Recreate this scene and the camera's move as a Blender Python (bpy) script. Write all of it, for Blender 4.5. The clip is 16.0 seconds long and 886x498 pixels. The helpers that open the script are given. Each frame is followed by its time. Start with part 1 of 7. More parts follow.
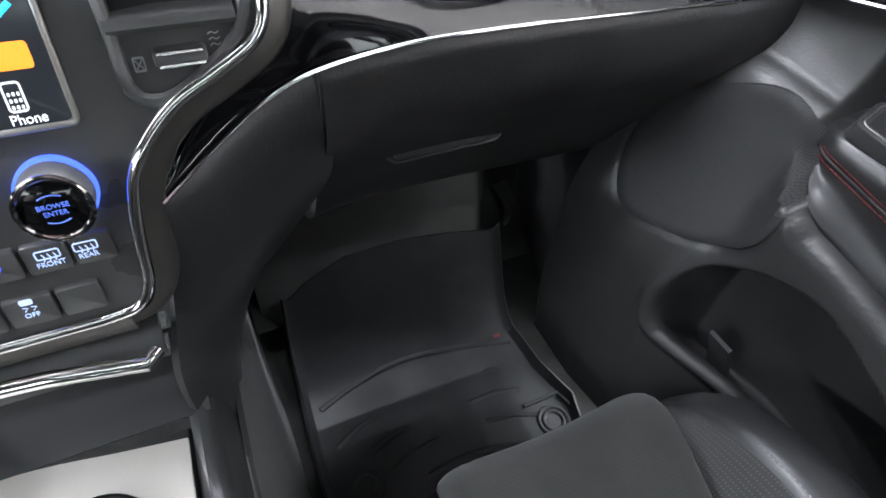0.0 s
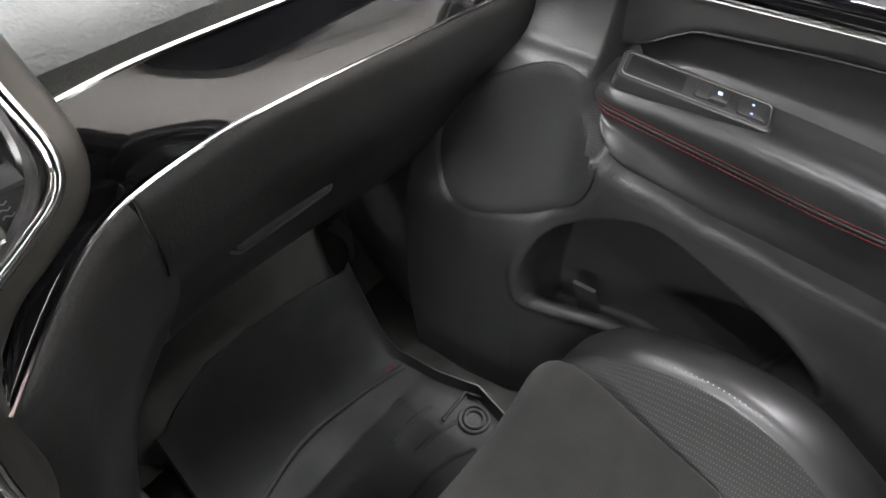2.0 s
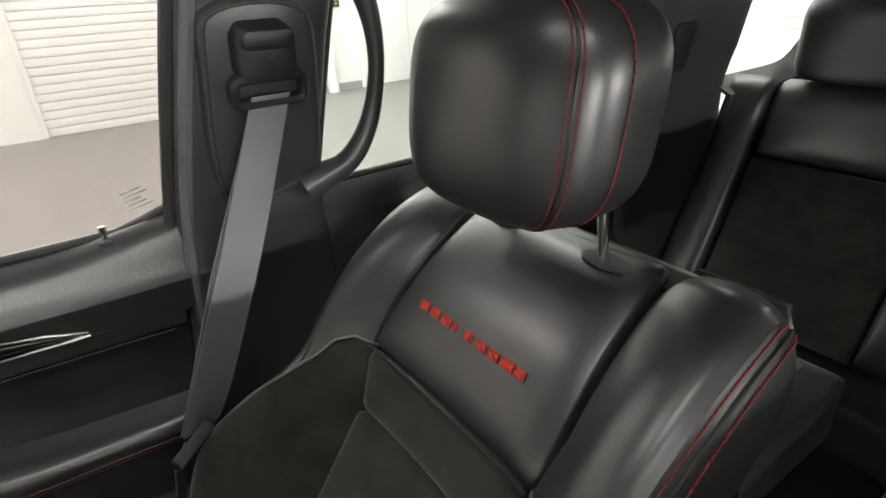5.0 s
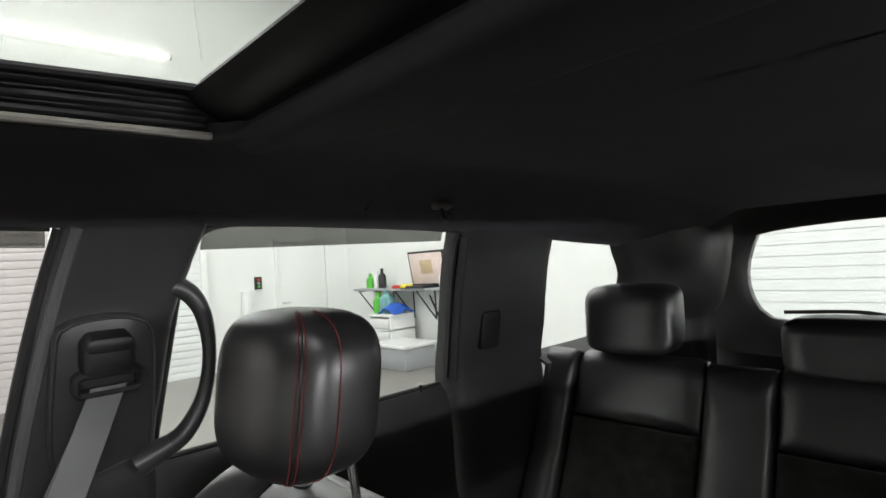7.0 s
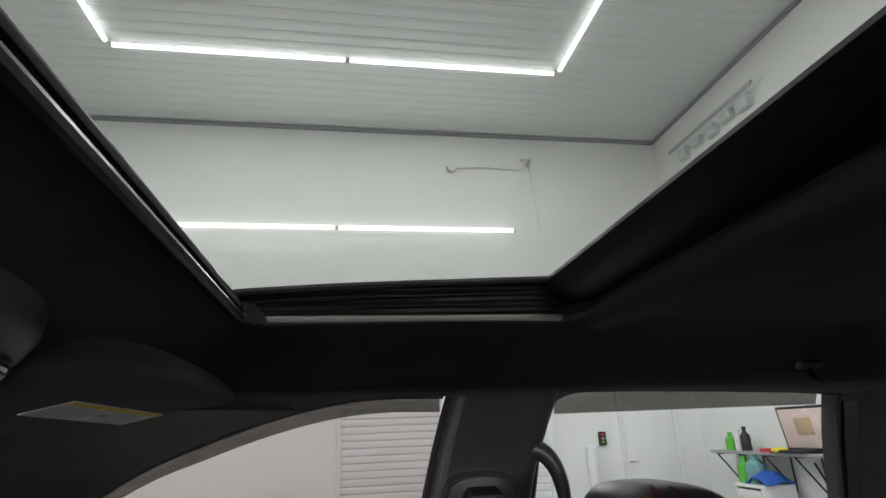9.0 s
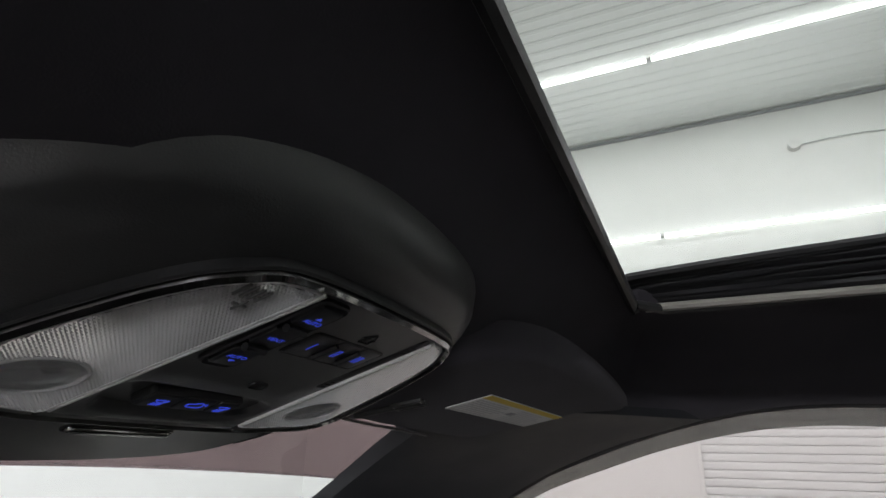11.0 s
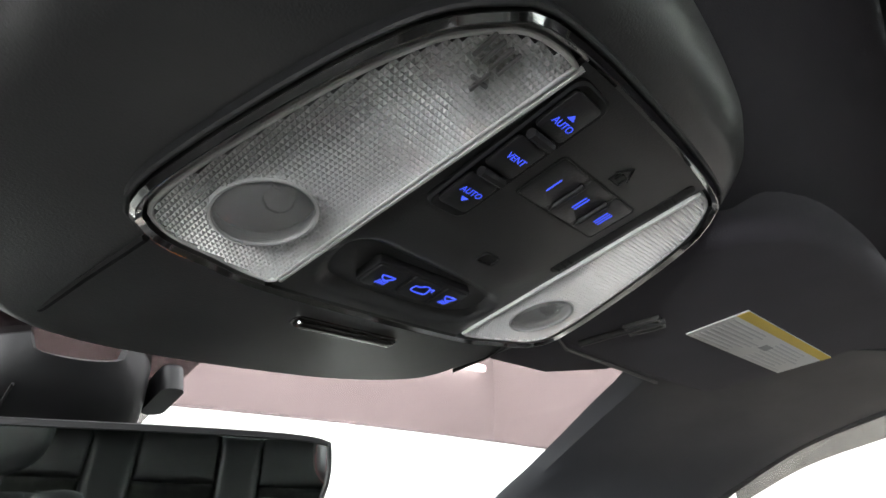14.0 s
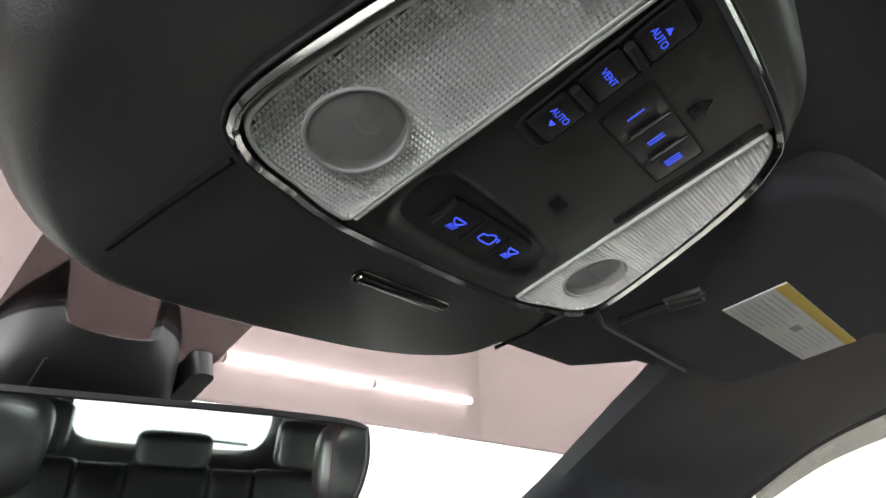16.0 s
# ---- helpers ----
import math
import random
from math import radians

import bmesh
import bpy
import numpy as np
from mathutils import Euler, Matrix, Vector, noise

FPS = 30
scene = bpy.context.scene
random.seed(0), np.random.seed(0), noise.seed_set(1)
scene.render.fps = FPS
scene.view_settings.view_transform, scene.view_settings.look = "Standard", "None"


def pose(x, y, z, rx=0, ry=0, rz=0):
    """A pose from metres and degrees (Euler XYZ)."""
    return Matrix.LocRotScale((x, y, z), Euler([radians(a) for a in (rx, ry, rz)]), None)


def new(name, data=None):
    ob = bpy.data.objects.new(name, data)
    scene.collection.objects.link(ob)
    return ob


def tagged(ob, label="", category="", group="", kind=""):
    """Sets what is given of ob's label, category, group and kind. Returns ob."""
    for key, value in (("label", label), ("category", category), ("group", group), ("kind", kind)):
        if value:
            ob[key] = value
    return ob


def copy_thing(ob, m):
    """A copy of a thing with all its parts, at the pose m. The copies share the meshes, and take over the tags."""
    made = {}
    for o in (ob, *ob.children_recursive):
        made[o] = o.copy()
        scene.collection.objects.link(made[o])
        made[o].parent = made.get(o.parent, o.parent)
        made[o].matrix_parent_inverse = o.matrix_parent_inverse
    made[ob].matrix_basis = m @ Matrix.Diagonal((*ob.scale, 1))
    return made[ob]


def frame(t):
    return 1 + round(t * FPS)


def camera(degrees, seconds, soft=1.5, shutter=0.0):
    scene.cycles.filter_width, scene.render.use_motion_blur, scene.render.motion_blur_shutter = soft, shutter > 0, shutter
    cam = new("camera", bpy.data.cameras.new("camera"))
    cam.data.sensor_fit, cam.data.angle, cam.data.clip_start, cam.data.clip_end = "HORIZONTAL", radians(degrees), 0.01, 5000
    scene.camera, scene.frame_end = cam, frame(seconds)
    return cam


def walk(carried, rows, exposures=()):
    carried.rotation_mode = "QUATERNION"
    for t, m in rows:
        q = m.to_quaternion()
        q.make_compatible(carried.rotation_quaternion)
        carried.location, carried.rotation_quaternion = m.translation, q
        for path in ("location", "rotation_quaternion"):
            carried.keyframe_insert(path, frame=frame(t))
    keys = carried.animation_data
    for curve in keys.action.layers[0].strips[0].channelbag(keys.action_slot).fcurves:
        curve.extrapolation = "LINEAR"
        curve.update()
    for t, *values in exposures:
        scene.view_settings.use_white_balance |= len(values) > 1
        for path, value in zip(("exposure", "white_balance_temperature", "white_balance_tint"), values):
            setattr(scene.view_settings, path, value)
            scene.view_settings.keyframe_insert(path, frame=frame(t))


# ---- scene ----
cam = camera(77.3, 16.0, soft=1.6)
walk(cam, [
    (0, pose(0.1376, 0.3095, 0.9545, 42.95, -4.08, -24.54)),
    (0.5, pose(0.1519, 0.3123, 0.9546, 44.39, -4.30, -30.04)),
    (1, pose(0.1557, 0.3209, 0.9608, 45.46, -3.77, -34.81)),
    (1.5, pose(0.1464, 0.3393, 0.9780, 46.33, -2.46, -41.23)),
    (2, pose(0.1200, 0.3455, 0.9664, 46.03, -0.09, -52.80)),
    (2.5, pose(0.0792, 0.3157, 0.9435, 44.80, 0.10, -68.33)),
    (3, pose(0.0651, 0.2142, 1.0043, 43.35, 1.97, -82.15)),
    (3.5, pose(0.0538, 0.1477, 1.0512, 42.58, 2.42, -94.08)),
    (4, pose(0.0541, 0.0713, 1.0757, 48.46, 3.21, -106.35)),
    (4.5, pose(0.0542, 0.0102, 1.0935, 54.95, 3.43, -116.69)),
    (5, pose(0.0017, -0.0430, 1.1218, 64.32, 3.07, -125.08)),
    (5.2, pose(-0.0186, -0.0760, 1.1395, 67.31, 3.27, -127.31)),
    (7.3, pose(-0.2950, -0.0658, 1.1709, 94.12, 4.66, -130.34)),
    (7.5, pose(-0.3014, -0.0555, 1.1753, 95.68, 4.17, -127.02)),
    (8, pose(-0.3184, -0.0429, 1.1841, 101.41, 3.54, -116.67)),
    (8.5, pose(-0.3234, -0.0353, 1.1890, 105.13, 2.90, -106.40)),
    (9, pose(-0.3348, -0.0322, 1.1878, 108.22, 2.24, -98.97)),
    (9.5, pose(-0.3300, -0.0199, 1.1877, 109.99, 1.88, -93.06)),
    (10, pose(-0.3155, -0.0124, 1.1845, 110.48, 1.20, -85.22)),
    (10.2, pose(-0.3038, 0.0022, 1.1821, 110.52, 0.76, -81.46)),
    (12.3, pose(-0.1741, 0.0931, 1.1518, 111.04, -1.86, -49.63)),
    (12.5, pose(-0.1738, 0.0975, 1.1476, 111.09, -1.62, -49.12)),
    (13, pose(-0.1755, 0.1046, 1.1431, 110.99, -1.43, -48.63)),
    (13.5, pose(-0.1821, 0.1137, 1.1337, 111.04, -1.29, -48.29)),
    (14, pose(-0.1916, 0.1283, 1.1144, 111.42, -1.22, -48.07)),
    (14.5, pose(-0.2082, 0.1454, 1.0904, 112.24, -0.57, -48.51)),
    (15, pose(-0.2104, 0.1435, 1.0873, 113.35, -0.26, -48.64)),
    (15.5, pose(-0.2136, 0.1534, 1.0816, 114.40, 0.07, -49.01)),
    (16, pose(-0.2043, 0.1739, 1.0759, 114.86, 0.23, -49.46)),
], [(0.0, 1.05, 5950, 10), (1.0, 1.2, 6250, 10), (2.0, 1.05, 6450, 10), (3.0, 0.9, 6850, 5), (3.5, 0.85, 6900, 4), (4.3, 0.3, 6950, 5), (5.2, -0.4, 6700, 8), (7.3, -0.95, 6500, 10), (8.0, -1.15, 6450, 12), (9.0, -1.65, 6400, 13), (10.2, -1.7, 6400, 13), (12.3, 0.25, 6150, 9), (14.0, 0.45, 6300, 7), (16.0, 0.35, 6450, 5)])

# world and large lights
world = bpy.data.worlds.new("world")
scene.world = world
world.use_nodes = True
world.node_tree.nodes["Background"].inputs[0].default_value = (0.9, 0.95, 1.0, 1)
world.node_tree.nodes["Background"].inputs[1].default_value = 0.3

ROOM = dict(x0=-8.0, x1=9.05, y0=-6.1, y1=7.0, z0=-0.45, z1=6.7)


def tube_lamp(a, b, power, facing):
    """A long lamp along one tube, facing away from its wall or ceiling."""
    a, b, facing = Vector(a), Vector(b), Vector(facing)
    data = bpy.data.lights.new("tube_light", "AREA")
    data.shape, data.size, data.size_y, data.energy = "RECTANGLE", (b - a).length, 0.07, power
    data.color = (1.0, 0.985, 0.99)
    ob = new("tube_light", data)
    x, z = (b - a).normalized(), -facing.normalized()
    y = z.cross(x)
    ob.matrix_world = Matrix.Translation((a + b) / 2 + facing * 0.045) @ Matrix((x, y, z)).transposed().to_4x4()
    return ob


CEILING_TUBES = [((6.9, 3.4, 6.62), (6.9, 0.12, 6.62)), ((6.9, 0.05, 6.62), (6.9, -3.2, 6.62)),
                 ((6.8, 3.46, 6.62), (3.6, 3.46, 6.62)), ((6.8, -3.27, 6.62), (3.6, -3.27, 6.62)),
                 ((3.5, 3.46, 6.62), (0.3, 3.46, 6.62)), ((3.5, -3.27, 6.62), (0.3, -3.27, 6.62)),
                 ((-3.0, 3.4, 6.62), (-3.0, 0.12, 6.62)), ((-3.0, 0.05, 6.62), (-3.0, -3.2, 6.62))]
WALL_TUBES = [((8.97, 3.46, 4.67), (8.97, 0.29, 4.67)), ((8.97, 0.22, 4.67), (8.97, -2.96, 4.67))]
FRONT_TUBES = [((3.35, 6.92, 2.84), (5.9, 6.92, 2.88)), ((5.97, 6.92, 2.88), (8.5, 6.92, 2.92))]
# left-wall tubes are unseen, added to brighten the cabin from that side
LEFT_FILL_TUBES = [((-7.92, 3.4, 4.67), (-7.92, 0.2, 4.67)), ((-7.92, 0.1, 4.67), (-7.92, -3.0, 4.67))]
# unseen low row, added as fill for the console and headliner
LOW_FILL_TUBES = [((-7.92, 4.3, 1.2), (-7.92, 0.2, 1.2)), ((-7.92, 0.1, 1.2), (-7.92, -4.0, 1.2))]
for a, b in CEILING_TUBES:
    tube_lamp(a, b, 200, (0, 0, -1))
for a, b in WALL_TUBES:
    tube_lamp(a, b, 110, (-1, 0, 0))
for a, b in FRONT_TUBES:
    tube_lamp(a, b, 220, (0, -1, 0))
for a, b in LEFT_FILL_TUBES:
    tube_lamp(a, b, 200, (1, 0, 0))
# added fill from low on the left, no known source there
for a, b in LOW_FILL_TUBES:
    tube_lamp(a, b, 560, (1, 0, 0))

# ---- small modelling kit ----
def make_geo():
    return [[], []]


def join(*geos):
    verts, faces = [], []
    for g in geos:
        k = len(verts)
        verts += list(g[0])
        faces += [[i + k for i in f] for f in g[1]]
    return [verts, faces]


def part(name, geo, material, parent=None, label="", smooth=True, sharp=40):
    """One mesh object under a thing (an Empty) or under a part."""
    me = bpy.data.meshes.new(name)
    me.from_pydata([tuple(v) for v in geo[0]], [], geo[1])
    bm = bmesh.new()
    bm.from_mesh(me)
    bmesh.ops.remove_doubles(bm, verts=bm.verts, dist=1e-6)
    bmesh.ops.recalc_face_normals(bm, faces=bm.faces)
    if smooth:
        for f in bm.faces:
            f.smooth = True
        for e in bm.edges:
            if len(e.link_faces) == 2 and e.calc_face_angle(0) > radians(sharp):
                e.smooth = False
    bm.to_mesh(me)
    bm.free()
    me.materials.append(material)
    ob = new(name, me)
    if parent is not None:
        ob.parent = parent
        if parent.type == "EMPTY":
            ob.matrix_parent_inverse = parent.matrix_basis.inverted()
    if label:
        tagged(ob, label)
    return ob


def thing(name, base, label, category, group="", kind=""):
    ob = new(name)
    ob.location = base
    ob.empty_display_size = 0.05
    return tagged(ob, label, category, group, kind)


def solo(name, geo, material, label, category, kind="", group="", smooth=True):
    return tagged(part(name, geo, material, None, smooth=smooth), label, category, group, kind)


def cat(pts, n, closed=False):
    """Catmull-Rom through pts, resampled to n points."""
    p = np.array(pts, float)
    m = len(p)
    if m == 2 and not closed:
        return [p[0] + (p[1] - p[0]) * i / (n - 1) for i in range(n)]
    if closed:
        q = np.vstack([p[-1], p, p[0], p[1]])
        spans = m
    else:
        q = np.vstack([2 * p[0] - p[1], p, 2 * p[-1] - p[-2]])
        spans = m - 1
    k = np.linspace(0, 1, 12, endpoint=False)[None, :, None]
    a, b, c, d = (q[i:i + spans][:, None, :] for i in range(4))
    fine = 0.5 * (2 * b + (c - a) * k + (2 * a - 5 * b + 4 * c - d) * k ** 2 + (3 * b - a - 3 * c + d) * k ** 3)
    fine = np.vstack([fine.reshape(-1, p.shape[1]), q[1] if closed else q[-2]])
    s = np.concatenate([[0], np.cumsum(np.linalg.norm(np.diff(fine, axis=0), axis=1))])
    want = np.linspace(0, s[-1], n + 1)[:-1] if closed else np.linspace(0, s[-1], n)
    return list(np.stack([np.interp(want, s, fine[:, j]) for j in range(fine.shape[1])], 1))


def line(pts, n):
    """Straight resampling of a polyline."""
    p = np.array(pts, float)
    s = np.concatenate([[0], np.cumsum(np.linalg.norm(np.diff(p, axis=0), axis=1))])
    want = np.linspace(0, s[-1], n)
    return list(np.stack([np.interp(want, s, p[:, j]) for j in range(p.shape[1])], 1))


def grid_faces(nu, nv, k=0):
    return [[k + i * nv + j, k + i * nv + j + 1, k + (i + 1) * nv + j + 1, k + (i + 1) * nv + j] for i in range(nu - 1) for j in range(nv - 1)]


def sheet(rows, thick=0.0, side=1):
    """A grid of points as a surface; with thick, a closed shell with that depth behind it."""
    g = np.array(rows, float)
    nu, nv = g.shape[:2]
    verts = g.reshape(-1, 3)
    faces = grid_faces(nu, nv)
    if not thick:
        return [list(verts), faces]
    du, dv = np.gradient(g, axis=0), np.gradient(g, axis=1)
    nrm = np.cross(du, dv)
    nrm /= np.linalg.norm(nrm, axis=2, keepdims=True) + 1e-12
    back = (g - nrm * thick * side).reshape(-1, 3)
    k = nu * nv
    faces = faces + [f[::-1] for f in grid_faces(nu, nv, k)]
    rim = [i * nv for i in range(nu)] + [(nu - 1) * nv + j for j in range(1, nv)] + [i * nv + nv - 1 for i in range(nu - 2, -1, -1)] + [j for j in range(nv - 2, 0, -1)]
    for a, b in zip(rim, rim[1:] + rim[:1]):
        faces.append([a, b, b + k, a + k])
    return [list(verts) + list(back), faces]


def loft(sections, nu, nv, thick=0.0, side=1, soft=True):
    rows = [cat(s, nv) if soft else line(s, nv) for s in sections]
    cols = [cat([r[j] for r in rows], nu) for j in range(nv)]
    return sheet([[cols[j][i] for j in range(nv)] for i in range(nu)], thick, side)


def tube(path, r, n=8, closed=False, flat=1.0, up=(0, 0, 1), caps=True):
    """A round or flattened bar along a path; r may be a list."""
    p = [np.array(v, float) for v in path]
    m = len(p)
    verts, faces = [], []
    for i in range(m):
        a = p[(i - 1) % m] if closed or i else p[0]
        b = p[(i + 1) % m] if closed or i < m - 1 else p[-1]
        t = (b - a) / (np.linalg.norm(b - a) + 1e-12)
        s = np.cross(t, up)
        if np.linalg.norm(s) < 1e-3:
            s = np.cross(t, (1, 0, 0.1))
        s /= np.linalg.norm(s)
        w = np.cross(s, t)
        ri = r[i] if isinstance(r, (list, tuple, np.ndarray)) else r
        for k in range(n):
            c = 2 * math.pi * k / n
            verts.append(p[i] + s * math.cos(c) * ri + w * math.sin(c) * ri * flat)
    for i in range(m if closed else m - 1):
        for k in range(n):
            faces.append([i * n + k, i * n + (k + 1) % n, ((i + 1) % m) * n + (k + 1) % n, ((i + 1) % m) * n + k])
    if caps and not closed:
        faces += [list(range(n))[::-1], [(m - 1) * n + k for k in range(n)]]
    return [verts, faces]


def ribbon(path, width, thick, across):
    """A flat band along a path, its width along the vector(s) across."""
    p = [np.array(v, float) for v in path]
    ac = across if isinstance(across, list) else [across] * len(p)
    verts, faces = [], []
    for i, v in enumerate(p):
        t = p[min(i + 1, len(p) - 1)] - p[max(i - 1, 0)]
        a = np.array(ac[i], float)
        a /= np.linalg.norm(a)
        n = np.cross(t, a)
        n /= np.linalg.norm(n) + 1e-12
        for u, w in ((-1, 0), (-0.96, 1), (0.96, 1), (1, 0), (0.96, -1), (-0.96, -1)):
            verts.append(v + a * u * width / 2 + n * w * thick / 2)
    for i in range(len(p) - 1):
        for k in range(6):
            faces.append([i * 6 + k, i * 6 + (k + 1) % 6, i * 6 + 6 + (k + 1) % 6, i * 6 + 6 + k])
    faces += [list(range(6))[::-1], [len(verts) - 6 + k for k in range(6)]]
    return [verts, faces]


def flat_map(origin=(0, 0, 0), ex=(1, 0, 0), ey=(0, 1, 0)):
    o, a, b = np.array(origin, float), np.array(ex, float), np.array(ey, float)
    a /= np.linalg.norm(a)
    b -= a * (a @ b)
    b /= np.linalg.norm(b)
    n = np.cross(a, b)
    return lambda u, v, w=0.0: o + a * u + b * v + n * w


def round_rect(x0, x1, y0, y1, r, n=5):
    out = []
    for cx, cy, a in ((x1 - r, y1 - r, 0), (x0 + r, y1 - r, 90), (x0 + r, y0 + r, 180), (x1 - r, y0 + r, 270)):
        for k in range(n):
            c = radians(a + 90 * k / (n - 1))
            out.append((cx + r * math.cos(c), cy + r * math.sin(c)))
    return out


def ellipse(cx, cy, rx, ry, n=24):
    return [(cx + rx * math.cos(2 * math.pi * k / n), cy + ry * math.sin(2 * math.pi * k / n)) for k in range(n)]


def inset(o, d):
    """The closed outline o moved inwards by d."""
    p = np.array(o, float)
    if sum(p[i - 1][0] * p[i][1] - p[i][0] * p[i - 1][1] for i in range(len(p))) < 0:
        d = -d
    t = np.roll(p, -1, 0) - np.roll(p, 1, 0)
    t /= np.linalg.norm(t, axis=1, keepdims=True) + 1e-12
    return [tuple(v) for v in p + np.stack([-t[:, 1], t[:, 0]], 1) * d]


def rings(levels, fn, cap_low=True, cap_top=True):
    """Closed outlines with heights [(outline, w), ...] skinned one to the next."""
    n = len(levels[0][0])
    verts = [fn(u, v, w) for o, w in levels for u, v in o]
    faces = [[i * n + k, i * n + (k + 1) % n, (i + 1) * n + (k + 1) % n, (i + 1) * n + k] for i in range(len(levels) - 1) for k in range(n)]
    if cap_low:
        faces.append(list(range(n))[::-1])
    if cap_top:
        faces.append([(len(levels) - 1) * n + k for k in range(n)])
    return [verts, faces]


def slab(o, fn, h, bev=0.001, low=0.0):
    return rings([(o, low), (o, h - bev), (inset(o, bev * 0.3), h - bev * 0.3), (inset(o, bev), h)], fn)


def frame_ring(o, width, fn, h, low=0.0, bev=0.001):
    """A raised band that follows the outline o inwards."""
    return rings([(o, low), (o, h - bev), (inset(o, bev), h), (inset(o, width - bev), h), (inset(o, width), h - bev), (inset(o, width), low)], fn, False, False)


def pillow(o, fn, h, skirt=0.02, steps=7, power=2.0, n=None, seam=0.0):
    """A stuffed panel: outline in u and v, crowned by h in w, with a skirt behind."""
    o = [tuple(v) for v in (cat(o, n, True) if n else o)]
    c = np.mean(np.array(o), axis=0)
    lev = [(o, -skirt), (o, -seam)]
    for k in range(1, steps + 1):
        s = 1 - (k / (steps + 1)) ** 1.6 if k < steps else 0.04
        lev.append(([tuple(c + (np.array(v) - c) * s) for v in o], h * (1 - s ** power) ** 0.55))
    return rings(lev, fn)


def box(x0, x1, y0, y1, z0, z1, bev=0.004):
    return slab([(x0, y0), (x1, y0), (x1, y1), (x0, y1)], lambda u, v, w: np.array((u, v, w)), z1, bev, z0) if bev == 0 else \
        rings([(inset([(x0, y0), (x1, y0), (x1, y1), (x0, y1)], bev), z0), ([(x0, y0), (x1, y0), (x1, y1), (x0, y1)], z0 + bev),
               ([(x0, y0), (x1, y0), (x1, y1), (x0, y1)], z1 - bev), (inset([(x0, y0), (x1, y0), (x1, y1), (x0, y1)], bev), z1)],
              lambda u, v, w: np.array((u, v, w)))


def stitches(path, r, length, gap, lift=(0, 0, 0)):
    """A seam of short thread stitches along a path."""
    p = np.array(path, float) + np.array(lift, float)
    s = np.concatenate([[0], np.cumsum(np.linalg.norm(np.diff(p, axis=0), axis=1))])
    at = lambda w: np.array([np.interp(w, s, p[:, j]) for j in range(3)])
    out, w = [], 0.0
    while w + length < s[-1]:
        out.append(tube([at(w), at(w + length * 0.5), at(w + length)], [r * 0.6, r, r * 0.6], 5))
        w += length + gap
    return join(*out)


def lettering(text, size, fn, depth=0.0002):
    """Built-in letters, centred, in the u-v plane of fn."""
    cu = bpy.data.curves.new("lettering", "FONT")
    cu.body, cu.size, cu.align_x, cu.align_y, cu.extrude = text, size, "CENTER", "CENTER", depth
    ob = new("lettering", cu)
    me = bpy.data.meshes.new_from_object(ob.evaluated_get(bpy.context.evaluated_depsgraph_get()))
    g = [[fn(v.co.x, v.co.y, v.co.z + depth) for v in me.vertices], [list(f.vertices) for f in me.polygons]]
    bpy.data.objects.remove(ob)
    bpy.data.curves.remove(cu)
    bpy.data.meshes.remove(me)
    return g


def inside(px, py, poly):
    """Signed distance to a closed outline: positive inside."""
    p = np.array(poly)
    q = np.roll(p, -1, 0)
    d = q - p
    t = np.clip(((px - p[:, 0]) * d[:, 0] + (py - p[:, 1]) * d[:, 1]) / (np.sum(d * d, 1) + 1e-12), 0, 1)
    dist = np.min(np.hypot(p[:, 0] + t * d[:, 0] - px, p[:, 1] + t * d[:, 1] - py))
    cross = np.sum(((p[:, 1] > py) != (q[:, 1] > py)) & (px < d[:, 0] * (py - p[:, 1]) / (d[:, 1] + 1e-12) + p[:, 0]))
    return dist if cross % 2 else -dist


def ease(x, a, b):
    t = min(1.0, max(0.0, (x - a) / (b - a)))
    return t * t * (3 - 2 * t)


def interp(x, xs, ys):
    return float(np.interp(x, xs, ys))


